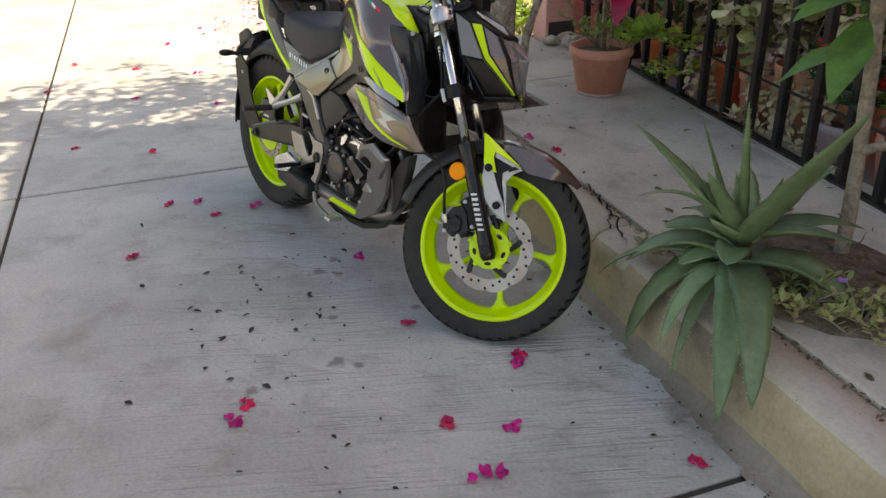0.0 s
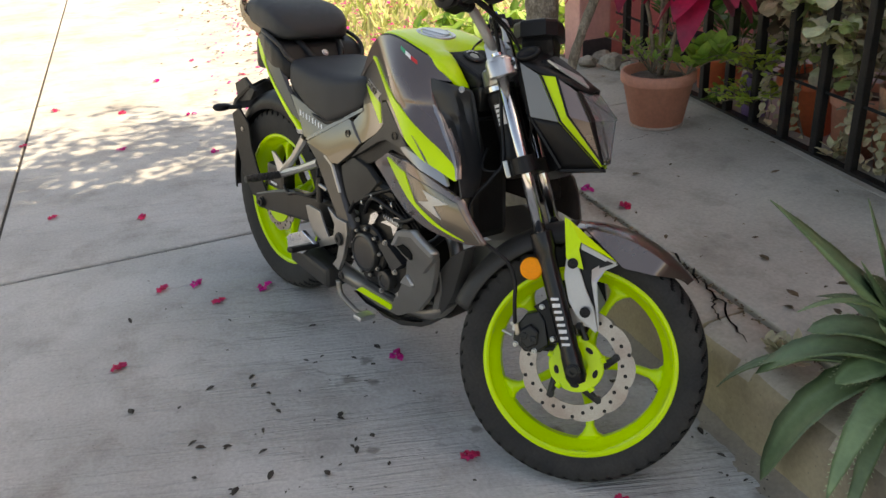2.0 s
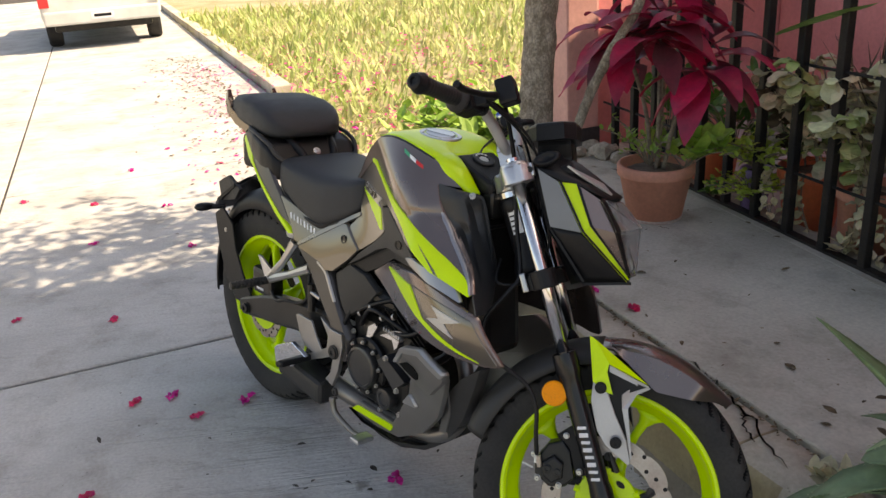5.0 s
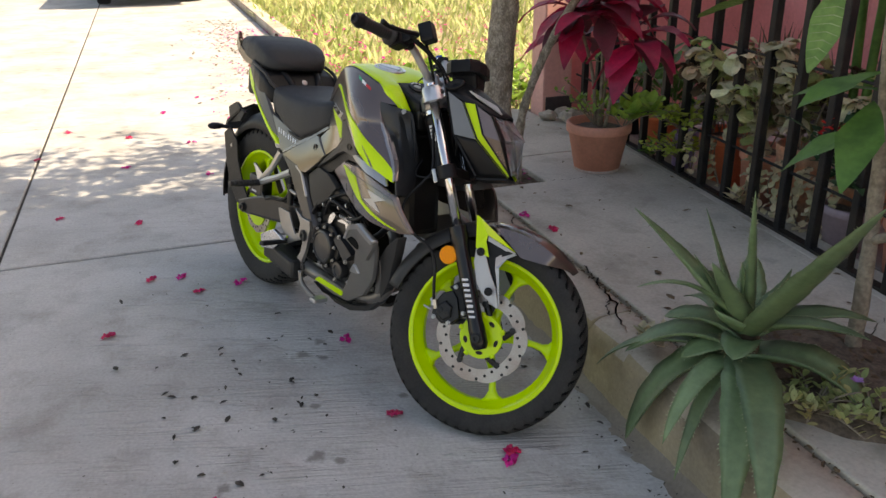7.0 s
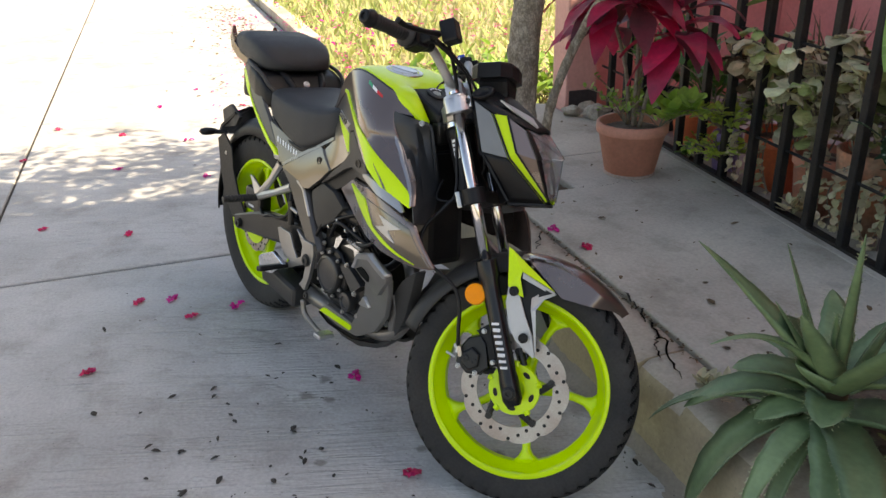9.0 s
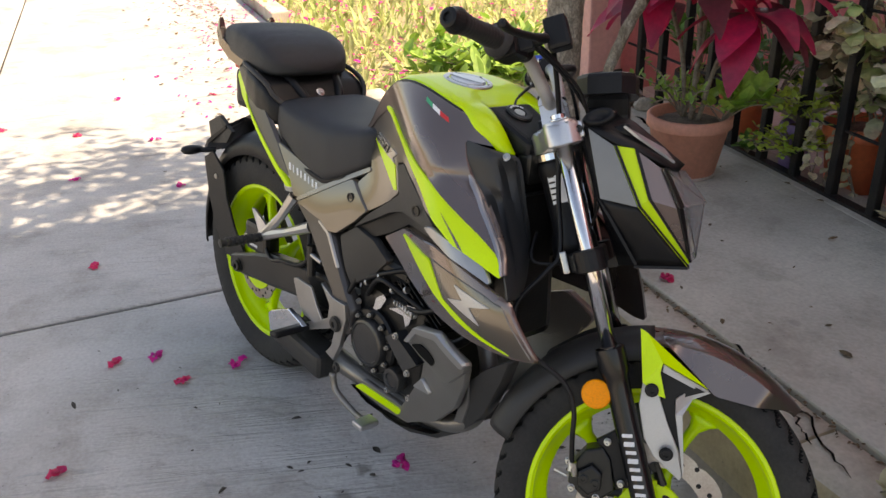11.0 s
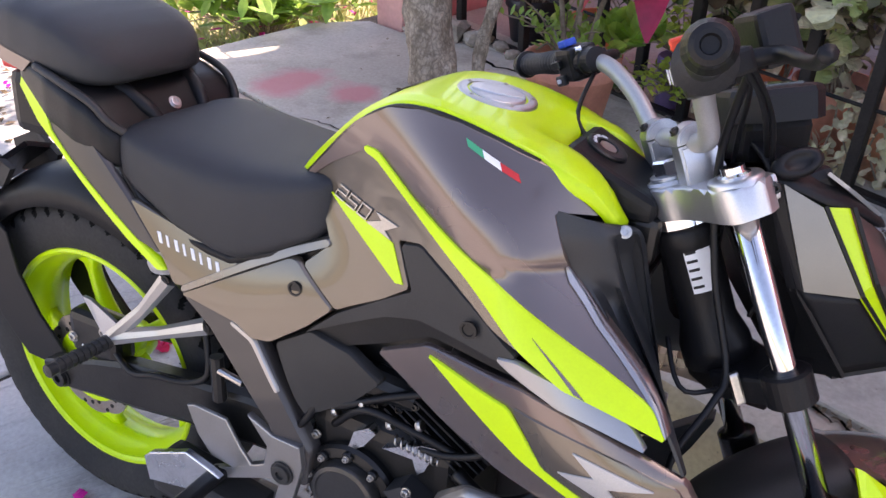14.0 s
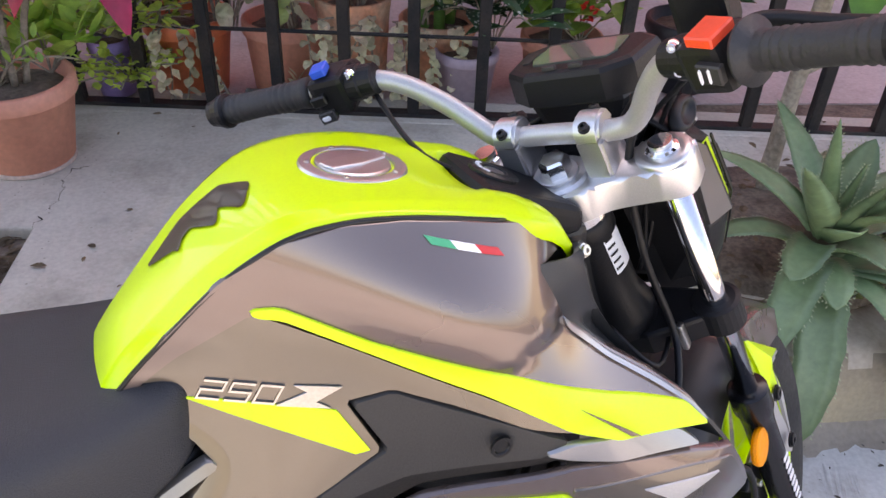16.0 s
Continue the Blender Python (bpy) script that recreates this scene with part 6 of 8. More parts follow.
fairing("zigzag_mark", [(0.658, 0.794), (0.697, 0.789), (0.674, 0.775), (0.686, 0.767), (0.640, 0.775), (0.668, 0.786)], M["steel"], 0.0034, 0.002, 0.0, inset=0)

# radiator scoops between tank and fork, with sunk louvres
for s in (-1, 1):
    rim_at = [(0.886, 0.862), (0.892, 0.846), (0.902, 0.828), (0.921, 0.793), (0.950, 0.764), (1.000, 0.719), (1.040, 0.688), (1.068, 0.664), (1.092, 0.632)]
    outer = [Vector((x, s * (side_y(x, z) - 0.001), z)) for x, z in rim_at]
    inner = [Vector((x, s * y, z)) for x, y, z in ((0.954, 0.076, 0.846), (0.968, 0.068, 0.844), (0.980, 0.063, 0.832), (0.994, 0.060, 0.785), (1.006, 0.060, 0.745), (1.019, 0.062, 0.705), (1.032, 0.070, 0.668), (1.046, 0.086, 0.640), (1.066, 0.116, 0.618))]
    outer, inner = smooth_path(outer, 4), smooth_path(inner, 4)
    bm = bmesh.new()
    rows = []
    n = 16
    for i, (o, c) in enumerate(zip(outer, inner)):
        u = i / (len(outer) - 1)
        row = []
        for k in range(n + 1):
            t = k / n
            p = o.lerp(c, t) + Vector((0.010, s * 0.012, 0.002)) * math.sin(t * math.pi)
            # two long pockets with a rib between them
            for t0, t1, u0, u1 in ((0.16, 0.46, 0.38, 0.84), (0.56, 0.88, 0.20, 0.72)):
                if t0 <= t <= t1 and u0 <= u <= u1:
                    p -= Vector((0.008, s * 0.018, 0.002)) * min(1.0, (t - t0) * 14 + 0.1) * min(1.0, (u - u0) * 9, (u1 - u) * 9 + 0.2)
            row.append(bm.verts.new(p))
        row.append(bm.verts.new(c + Vector((-0.05, -s * 0.01, -0.01))))
        rows.append(row)
    for p, c in zip(rows, rows[1:]):
        for k in range(n + 1):
            bm.faces.new((p[k], p[k + 1], c[k + 1], c[k]))
    bmesh.ops.recalc_face_normals(bm, faces=bm.faces[:])
    bmesh.ops.solidify(bm, geom=bm.faces[:], thickness=0.004)
    scoop = part("radiator_scoop", bm, M["scoop"], bike, "matt black radiator scoop with sunk louvres", smooth="creased")
    bolt((0.962, s * 0.084, 0.842), (0.4, s, 0.5), 0.006, M["steel"], scoop)

# ---- frame, engine and belly ----
bm = box_bm((0.56, -0.075, 0.47), (0.93, 0.075, 0.86), 0.03)
for v in bm.verts:
    if v.co.x > 0.8 and v.co.z < 0.7:
        v.co.x += 0.02
part("frame_core", bm, M["engine"], bike, "black frame and airbox")
bm = box_bm((0.905, -0.060, 0.47), (1.005, 0.060, 0.80), 0.02)
for v in bm.verts:
    if v.co.z > 0.7:
        v.co.x -= 0.03
part("radiator", bm, M["engine"], bike, "black radiator")
for z in (0.500, 0.636, 0.772):
    part("frame_tube", tube_bm([(0.985, -0.058, z), (0.985, 0.058, z)], 0.005, 6), M["black_plastic"], bike)
bm = box_bm((0.545, -0.095, 0.225), (0.80, 0.10, 0.47), 0.035, 3)
for v in bm.verts:
    if v.co.z < 0.3 and v.co.x < 0.6:
        v.co.x += 0.025
crank = part("crankcase", bm, M["engine"], bike, "black engine crankcase", smooth=False)
BESIDE = Matrix.Rotation(radians(90), 4, "X")
q = BESIDE
CLUTCH = Matrix.Translation((0.636, -0.098, 0.338)) @ q
part("clutch_flange", lathe_bm([(0.076, -0.02), (0.078, 0.008), (0.074, 0.014), (0.060, 0.016), (0.054, 0.013)], 40, CLUTCH), M["engine"], crank, smooth="creased")
part("clutch_cover", lathe_bm([(0.056, -0.005), (0.058, 0.024), (0.054, 0.032), (0.048, 0.034), (0.046, 0.031), (0.042, 0.031), (0.0, 0.034)], 44, CLUTCH), M["clutch_black"], crank, "round black clutch cover", smooth="creased")
part("small_cover", lathe_bm([(0.028, -0.02), (0.030, 0.016), (0.027, 0.022), (0.018, 0.023), (0.016, 0.020), (0.0, 0.021)], 28, Matrix.Translation((0.721, -0.098, 0.280)) @ q), M["clutch_black"], crank, smooth="creased")
for i in range(9):
    ang = i * math.tau / 9 + 0.2
    part("cover_lug", lathe_bm([(0.0085, -0.005), (0.0085, 0.020), (0.007, 0.022), (0.0, 0.022)], 12, CLUTCH @ Matrix.Translation((0.066 * math.cos(ang), 0.066 * math.sin(ang), 0))), M["engine"], crank, smooth="creased")
    bolt(tuple((CLUTCH @ Vector((0.066 * math.cos(ang), 0.066 * math.sin(ang), 0.022)))), (0, -1, 0), 0.0042, M["steel"], crank)


def cast_plate(name, outline, y0, y1, mat, parent, bevel=0.004, label=""):
    """A cast or pressed piece beside the engine: an outline in the machine's plane given depth."""
    bm = prism_bm(outline, -y1, -y0, bevel)
    bm.transform(BESIDE)
    return part(name, bm, mat, parent, label)


cast_plate("side_cover", [(0.703, 0.382), (0.730, 0.403), (0.811, 0.361), (0.770, 0.326)], -0.085, -0.128, M["scoop"], crank, 0.007, "slanted black engine cover")
cast_plate("bracket", [(0.626, 0.405), (0.637, 0.445), (0.661, 0.461), (0.673, 0.455), (0.654, 0.426)], -0.085, -0.106, M["zinc"], crank, 0.003, "zinc plated bracket")
cast_plate("bracket", [(0.686, 0.438), (0.748, 0.469), (0.771, 0.473), (0.755, 0.428), (0.744, 0.417), (0.735, 0.440)], -0.085, -0.108, M["zinc"], crank, 0.003, "zinc plated bracket")
for k, (x, z) in enumerate(((0.56, 0.30), (0.57, 0.41), (0.74, 0.40), (0.785, 0.33), (0.765, 0.25), (0.69, 0.235))):
    bolt((x, -0.100 - (0.028 if k in (2, 3) else 0), z), (0, -1, 0), 0.006, M["steel"], crank, None, 0.008)
bm = bmesh.new()
spring = [Vector((0.705 + 0.0016 * i, -0.108 + 0.007 * math.cos(i * 1.05), 0.462 - 0.0002 * i + 0.007 * math.sin(i * 1.05))) for i in range(46)]
add_tube(bm, spring, 0.0016, 5)
part("return_spring", bm, M["steel"], crank, smooth=True)
part("throttle_body", tube_bm([(0.60, -0.06, 0.52), (0.66, -0.085, 0.53), (0.72, -0.075, 0.52)], [0.024, 0.026, 0.022], 12), M["engine"], bike, "black throttle body")
for k, path in enumerate((((0.58, -0.09, 0.46), (0.62, -0.115, 0.49), (0.70, -0.105, 0.53), (0.78, -0.09, 0.56)), ((0.60, -0.10, 0.44), (0.66, -0.118, 0.50), (0.73, -0.11, 0.49), (0.80, -0.10, 0.47)), ((0.52, -0.10, 0.40), (0.56, -0.12, 0.44), (0.59, -0.11, 0.50)))):
    part("engine_hose", tube_bm(list(path), 0.006, 8, 6), M["black_plastic"], bike, smooth=True)
for x, z in ((0.655, 0.505), (0.70, 0.488), (0.745, 0.505), (0.61, 0.475)):
    part("hose_clamp", lathe_bm([(0.0075, -0.004), (0.0085, 0.0), (0.0075, 0.004)], 12, Matrix.Translation((x, -0.112, z)) @ Matrix.Rotation(radians(60), 4, "Y")), M["steel"], bike)
# finned cylinder, leaning ahead
CYL = Matrix.Translation((0.735, 0, 0.44)) @ Matrix.Rotation(radians(32), 4, "Y")
cyl = part("cylinder", lathe_bm([(0.055, 0.0), (0.055, 0.20), (0.0, 0.20)], 24, CYL), M["engine"], bike, "black finned cylinder")
for k in range(11):
    part("fin", box_bm((-0.078, -0.092, 0.012 + 0.013 * k), (0.078, 0.092, 0.0155 + 0.013 * k), 0.001, 1), M["engine"], cyl, matrix=CYL)
part("cylinder_head", box_bm((-0.07, -0.085, 0.158), (0.07, 0.085, 0.235), 0.014), M["engine"], cyl, matrix=CYL)
bm = tube_bm([(0.86, -0.03, 0.47), (0.93, -0.05, 0.44), (0.955, -0.06, 0.36), (0.93, -0.07, 0.27), (0.82, -0.07, 0.215), (0.60, -0.07, 0.20), (0.42, -0.08, 0.21)], [0.019, 0.019, 0.019, 0.019, 0.02, 0.024, 0.03], 14, 6)
part("exhaust_pipe", bm, M["belly_grey"], bike, "dull grey exhaust pipe", smooth=True)
bm = box_bm((0.262, -0.148, 0.168), (0.48, -0.070, 0.238), 0.020, 3)
for v in bm.verts:
    if v.co.x < 0.33:
        v.co.z += 0.02
part("muffler", bm, M["matt_grey"], bike, "short underslung muffler")
# clutch arm, throttle body and small engine fittings
part("clutch_cable", tube_bm([(0.745, -0.106, 0.462), (0.80, -0.11, 0.475), (0.86, -0.11, 0.52), (0.93, -0.08, 0.66)], 0.0055, 8, 5), M["black_plastic"], bike, smooth=True)
for x, z in ((0.70, 0.50), (0.725, 0.515), (0.66, 0.49)):
    bolt((x, -0.09, z), (0, -1, 0.2), 0.005, M["engine"], bike)
part("coolant_hose", tube_bm([(0.80, -0.10, 0.44), (0.86, -0.115, 0.43), (0.92, -0.10, 0.46), (0.96, -0.06, 0.55)], 0.011, 10, 6), M["engine"], bike, smooth=True)

belly = fairing("belly_pan", [(0.601, 0.208), (0.623, 0.235), (0.742, 0.217), (0.789, 0.290), (0.819, 0.332), (0.838, 0.383), (0.941, 0.414), (1.005, 0.456), (0.985, 0.408), (0.935, 0.322), (0.853, 0.236), (0.759, 0.183), (0.686, 0.186)], M["belly_grey"], 0.010, 0.014, 0.004, 0.03, label="satin gunmetal belly pan", inset=0.004)
fairing("belly_keel", [(0.582, 0.181), (0.665, 0.161), (0.738, 0.157), (0.829, 0.204), (0.877, 0.236), (0.928, 0.271), (0.977, 0.306), (0.906, 0.227), (0.826, 0.166), (0.742, 0.138), (0.671, 0.142)], M["matt_grey"], -0.015, 0.03, 0.004, 0.02, label="dark keel of the belly pan", inset=0.003)
fairing("keel_front", [(0.974, 0.403), (1.034, 0.462), (1.092, 0.506), (1.069, 0.452), (1.041, 0.402), (1.009, 0.348), (0.977, 0.306), (0.928, 0.271), (0.960, 0.339)], M["matt_grey"], -0.015, 0.03, 0.004, 0.02, label="dark front rail of the belly pan", inset=0.003)
fairing("keel_strut", [(0.939, 0.349), (0.969, 0.398), (0.956, 0.334), (0.923, 0.265), (0.892, 0.244), (0.915, 0.297)], M["belly_grey"], -0.012, 0.016, 0.003, 0.02, inset=0.003)
fairing("belly_plate", [(0.783, 0.412), (0.836, 0.469), (0.935, 0.505), (1.016, 0.474), (1.006, 0.451), (0.936, 0.386)], M["belly_grey"], 0.018, 0.018, 0.004, 0.03, label="raised satin plate of the belly pan", bulge=0.006, inset=0.003)
# paler strip: the highlight on the plate's top edge, put into colour
fairing("belly_ridge", [(0.785, 0.413), (0.838, 0.471), (0.938, 0.507), (1.018, 0.476), (1.007, 0.461), (0.929, 0.488), (0.843, 0.459), (0.802, 0.416)], M["ridge_grey"], 0.026, 0.018, 0.003, 0.016, inset=0.002)
# dark patch laid on the plate in place of a shaded opening
fairing("belly_slot", [(0.820, 0.422), (0.860, 0.442), (0.892, 0.444), (0.912, 0.433), (0.899, 0.410), (0.855, 0.413)], M["groove"], 0.0265, 0.004, 0.0, inset=0.002)
fairing("belly_step", [(0.799, 0.304), (0.833, 0.341), (0.857, 0.312)], M["ridge_grey"], 0.020, 0.014, 0.002, 0.016, inset=0.001)
fairing("belly_flash", [(0.602, 0.211), (0.623, 0.226), (0.742, 0.210), (0.736, 0.192), (0.684, 0.200)], M["lime"], 0.0135, 0.006, 0.002, 0.03, label="lime belly flash", inset=0.002)
bm = bmesh.new()
rows = []
for x, z, w in ((0.55, 0.170, 0.10), (0.62, 0.156, 0.105), (0.74, 0.154, 0.10), (0.84, 0.185, 0.10)):
    rows.append([bm.verts.new((x, q * w, z + 0.012 * abs(q) ** 3)) for q in np.linspace(-1, 1, 9)])
for p, q2 in zip(rows, rows[1:]):
    for k in range(8):
        bm.faces.new((p[k], p[k + 1], q2[k + 1], q2[k]))
bmesh.ops.solidify(bm, geom=bm.faces[:], thickness=0.006)
part("belly_floor", bm, M["matt_grey"], bike, smooth=True)

# ---- seats, tail, rear end ----
def loft(name, rows, mat, label="", power=3.2, parent=bike, n=40, flare=0.0):
    """A cushion: rows of x, half-width, top, bottom and its middle's offset; its section is a rounded slab."""
    bm = bmesh.new()
    xs = [r[0] for r in rows]
    rings = []
    for x in np.linspace(xs[0], xs[-1], 30):
        w, top, low, mid = (float(np.interp(x, xs, [r[k] for r in rows])) for k in (1, 2, 3, 4))
        ring = []
        for j in range(n):
            ang = 2 * math.pi * j / n
            c, s = math.cos(ang), math.sin(ang)
            y = w * abs(c) ** (2 / power) * (1 if c >= 0 else -1) * (1 - flare * s)
            z = (top + low) / 2 + (top - low) / 2 * abs(s) ** (2 / power) * (1 if s >= 0 else -1)
            ring.append(bm.verts.new((x, mid + y, z)))
        rings.append(ring)
    for p, q in zip(rings, rings[1:]):
        for k in range(n):
            bm.faces.new((p[k], p[(k + 1) % n], q[(k + 1) % n], q[k]))
    bm.faces.new(rings[0][::-1]), bm.faces.new(rings[-1])
    ob = part(name, bm, mat, parent, label, smooth=True)
    return ob


seat = loft("rider_seat", [(0.200, 0.100, 0.798, 0.770, 0.028), (0.208, 0.125, 0.808, 0.752, 0.028), (0.225, 0.138, 0.812, 0.734, 0.028), (0.25, 0.145, 0.812, 0.718, 0.028), (0.33, 0.148, 0.804, 0.676, 0.027), (0.40, 0.145, 0.799, 0.656, 0.025), (0.44, 0.140, 0.799, 0.655, 0.022), (0.50, 0.123, 0.802, 0.684, 0.016), (0.555, 0.102, 0.810, 0.716, 0.010), (0.575, 0.082, 0.812, 0.736, 0.008)], M["seat_vinyl"], "black vinyl rider seat", power=5.5, flare=0.07)
loft("seat_rim", [(0.17, 0.118, 0.80, 0.765, 0.028), (0.25, 0.141, 0.728, 0.702, 0.028), (0.33, 0.144, 0.684, 0.660, 0.027), (0.42, 0.136, 0.668, 0.648, 0.024), (0.50, 0.116, 0.698, 0.672, 0.016), (0.575, 0.082, 0.738, 0.70, 0.008)], M["black_plastic"], parent=seat, power=5)
loft("pillion_seat", [(-0.150, 0.055, 0.922, 0.885, 0.02), (-0.135, 0.078, 0.940, 0.880, 0.02), (-0.08, 0.108, 0.956, 0.876, 0.022), (0.0, 0.126, 0.964, 0.870, 0.024), (0.07, 0.134, 0.955, 0.858, 0.026), (0.11, 0.132, 0.943, 0.852, 0.025), (0.140, 0.124, 0.928, 0.850, 0.022), (0.162, 0.110, 0.910, 0.852, 0.020), (0.178, 0.086, 0.893, 0.858, 0.018), (0.188, 0.050, 0.878, 0.864, 0.018)], M["seat_vinyl"], "black vinyl pillion seat", power=4.6, flare=0.05)
bridge = loft("seat_bridge", [(0.00, 0.116, 0.880, 0.82, 0.026), (0.08, 0.143, 0.872, 0.78, 0.028), (0.14, 0.152, 0.856, 0.76, 0.028), (0.175, 0.150, 0.842, 0.75, 0.028), (0.198, 0.146, 0.820, 0.74, 0.028), (0.216, 0.132, 0.800, 0.74, 0.028), (0.230, 0.090, 0.786, 0.75, 0.028)], M["black_plastic"], "black plastic seat bridge", power=5.5)
for s in (-1, 1):
    part("bridge_ridge", tube_bm([(0.06, 0.028 + s * 0.136, 0.874), (0.13, 0.028 + s * 0.144, 0.858), (0.178, 0.028 + s * 0.142, 0.840), (0.202, 0.028 + s * 0.136, 0.816), (0.222, 0.028 + s * 0.118, 0.796)], 0.0065, 8, 6), M["matt_grey"], bridge, smooth=True)
    # cheek that runs from under the pillion seat down beside the bolt
    part("bridge_cheek", tube_bm([(0.150, 0.028 + s * 0.070, 0.852), (0.196, 0.028 + s * 0.058, 0.822), (0.222, 0.028 + s * 0.044, 0.792)], [0.012, 0.013, 0.009], 8, 5), M["black_plastic"], bridge, smooth=True)
bolt((0.199, 0.028, 0.817), (0.75, 0.0, 0.65), 0.009, M["alloy"], bike, None, 0.006, "seat_bolt")
part("tail_core", box_bm((-0.06, -0.072, 0.74), (0.15, 0.110, 0.845), 0.02), M["black_plastic"], bike)
part("sub_core", box_bm((0.28, -0.085, 0.55), (0.56, 0.085, 0.74), 0.02), M["engine"], bike)
for s in (-1, 1):
    bm = bmesh.new()
    rows = []
    for x, z, y, w, t in ((0.03, 0.868, 0.086, 0.020, 0.012), (-0.04, 0.880, 0.082, 0.018, 0.012), (-0.095, 0.905, 0.080, 0.015, 0.011), (-0.118, 0.935, 0.078, 0.011, 0.009), (-0.122, 0.962, 0.076, 0.005, 0.005)):
        rows.append([bm.verts.new((x + dx, s * (y + dy), z + dz)) for dx, dy, dz in ((-w * 0.7, -t, -w * 0.6), (-w * 0.7, t, -w * 0.6), (w * 0.7, t, w * 0.6), (w * 0.7, -t, w * 0.6))])
    for p, q in zip(rows, rows[1:]):
        for k in range(4):
            bm.faces.new((p[k], p[(k + 1) % 4], q[(k + 1) % 4], q[k]))
    bm.faces.new(rows[0]), bm.faces.new(rows[-1])
    part("grab_handle", bm, M["grey_paint"], bike, "grey moulded grab handle", smooth=False)
part("tail_lamp", box_bm((-0.10, -0.05, 0.835), (-0.06, 0.05, 0.865), 0.008), M["red_decal"], bike, "red tail lamp")

guard("rear_mudguard", 62, 186, 0.368, 0.084, 0.076, M["black_plastic"], REAR_HUB, None, lip=0.050, crown=0.012, label="black rear mudguard")
for s in (-1, 1):
    stay = [(-0.026, 0.300), (0.006, 0.334), (-0.052, 0.398), (-0.092, 0.470), (-0.108, 0.546), (-0.170, 0.590), (-0.222, 0.560), (-0.196, 0.450), (-0.158, 0.364), (-0.096, 0.300)]
    bm = prism_bm(stay, 0.0775, 0.0835, 0.002)
    bm.transform(BESIDE if s < 0 else Matrix.Diagonal((1, -1, 1, 1)) @ BESIDE)
    stay = part("mudguard_stay", bm, M["black_plastic"], bike, "black side plate of the rear mudguard")
    bolt((-0.150, s * 0.084, 0.520), (0, s, 0), 0.006, M["steel"], stay, None, 0.003)
shell("plate_holder", [((-0.13, -0.06, 0.66), (-0.22, -0.07, 0.60), (-0.28, -0.05, 0.56), (-0.28, 0.0, 0.56), (-0.13, 0.0, 0.68))], M["black_plastic"], 0.01, label="black number plate holder")
shell("holder_fin", [((-0.11, -0.055, 0.655), (-0.17, -0.06, 0.69), (-0.235, -0.06, 0.66), (-0.22, -0.06, 0.60), (-0.13, -0.06, 0.62))], M["matt_grey"], 0.012)
for s in (-1, 1):
    stalk = part("turn_signal", tube_bm([(-0.195, s * 0.06, 0.585), (-0.21, s * 0.10, 0.585)], 0.008, 8), M["black_plastic"], bike, "rear turn signal on a stalk")
    bm = lathe_bm([(0.0, -0.042), (0.012, -0.034), (0.017, -0.015), (0.018, 0.005), (0.014, 0.02), (0.0, 0.03)], 14, Matrix.Translation((-0.222, s * 0.125, 0.585)) @ Matrix.Rotation(radians(90) * -s, 4, "X") @ Matrix.Diagonal((1.1, 0.75, 1, 1)))
    part("signal_lamp", bm, M["amber"] if s > 0 else M["black_plastic"], stalk, smooth=True)
# swingarm
for s in (-1, 1):
    bm = bmesh.new()
    rows = []
    for x, z, hh, y in ((0.56, 0.380, 0.040, 0.085), (0.45, 0.382, 0.044, 0.092), (0.34, 0.377, 0.044, 0.098), (0.20, 0.358, 0.045, 0.100), (0.12, 0.342, 0.038, 0.100), (0.05, 0.325, 0.031, 0.100), (-0.012, 0.314, 0.020, 0.098)):
        rows.append([bm.verts.new((x, s * (y + dy * 0.016), z + dz * hh)) for dy, dz in ((-1, -0.8), (-0.7, -1), (0.7, -1), (1, -0.8), (1, 0.8), (0.7, 1), (-0.7, 1), (-1, 0.8))])
    for p, q in zip(rows, rows[1:]):
        for k in range(8):
            bm.faces.new((p[k], p[(k + 1) % 8], q[(k + 1) % 8], q[k]))
    bm.faces.new(rows[0]), bm.faces.new(rows[-1])
    arm = part("swingarm", bm, M["engine"], bike, "black swingarm", smooth=False)
    bolt((0.034, s * 0.115, 0.316), (0, s, 0), 0.016, M["engine"], arm, None, 0.012, "axle_nut")
bm = box_bm((0.062, -0.112, 0.380), (0.172, -0.066, 0.462), 0.014)
rc = part("rear_caliper", bm, M["engine"], bike, "black rear brake caliper")
for i in range(5):
    part("mark_stroke", box_bm((0.092 + i * 0.008, -0.1135, 0.396), (0.097 + i * 0.008, -0.1115, 0.403)), M["white_decal"], rc)
for x, z in ((0.074, 0.412), (0.150, 0.446)):
    bolt((x, -0.112, z), (0, -1, 0), 0.008, M["steel"], rc)
part("rear_hose", tube_bm([(0.150, -0.10, 0.41), (0.215, -0.122, 0.396), (0.27, -0.124, 0.412), (0.33, -0.120, 0.420), (0.375, -0.116, 0.45), (0.36, -0.10, 0.52)], 0.0055, 8, 6), M["black_plastic"], bike, smooth=True)
bm = lathe_bm([(0.026, 0.0), (0.029, 0.01), (0.029, 0.045), (0.026, 0.05)], 18, Matrix.Translation((0.285, -0.095, 0.60)))
fluid = part("rear_fluid_pot", bm, M["silver_paint"], bike, "milky rear brake fluid pot", smooth=False)
part("pot_lid", lathe_bm([(0.030, 0.05), (0.030, 0.062), (0.0, 0.064)], 18, Matrix.Translation((0.285, -0.095, 0.60))), M["black_plastic"], fluid)
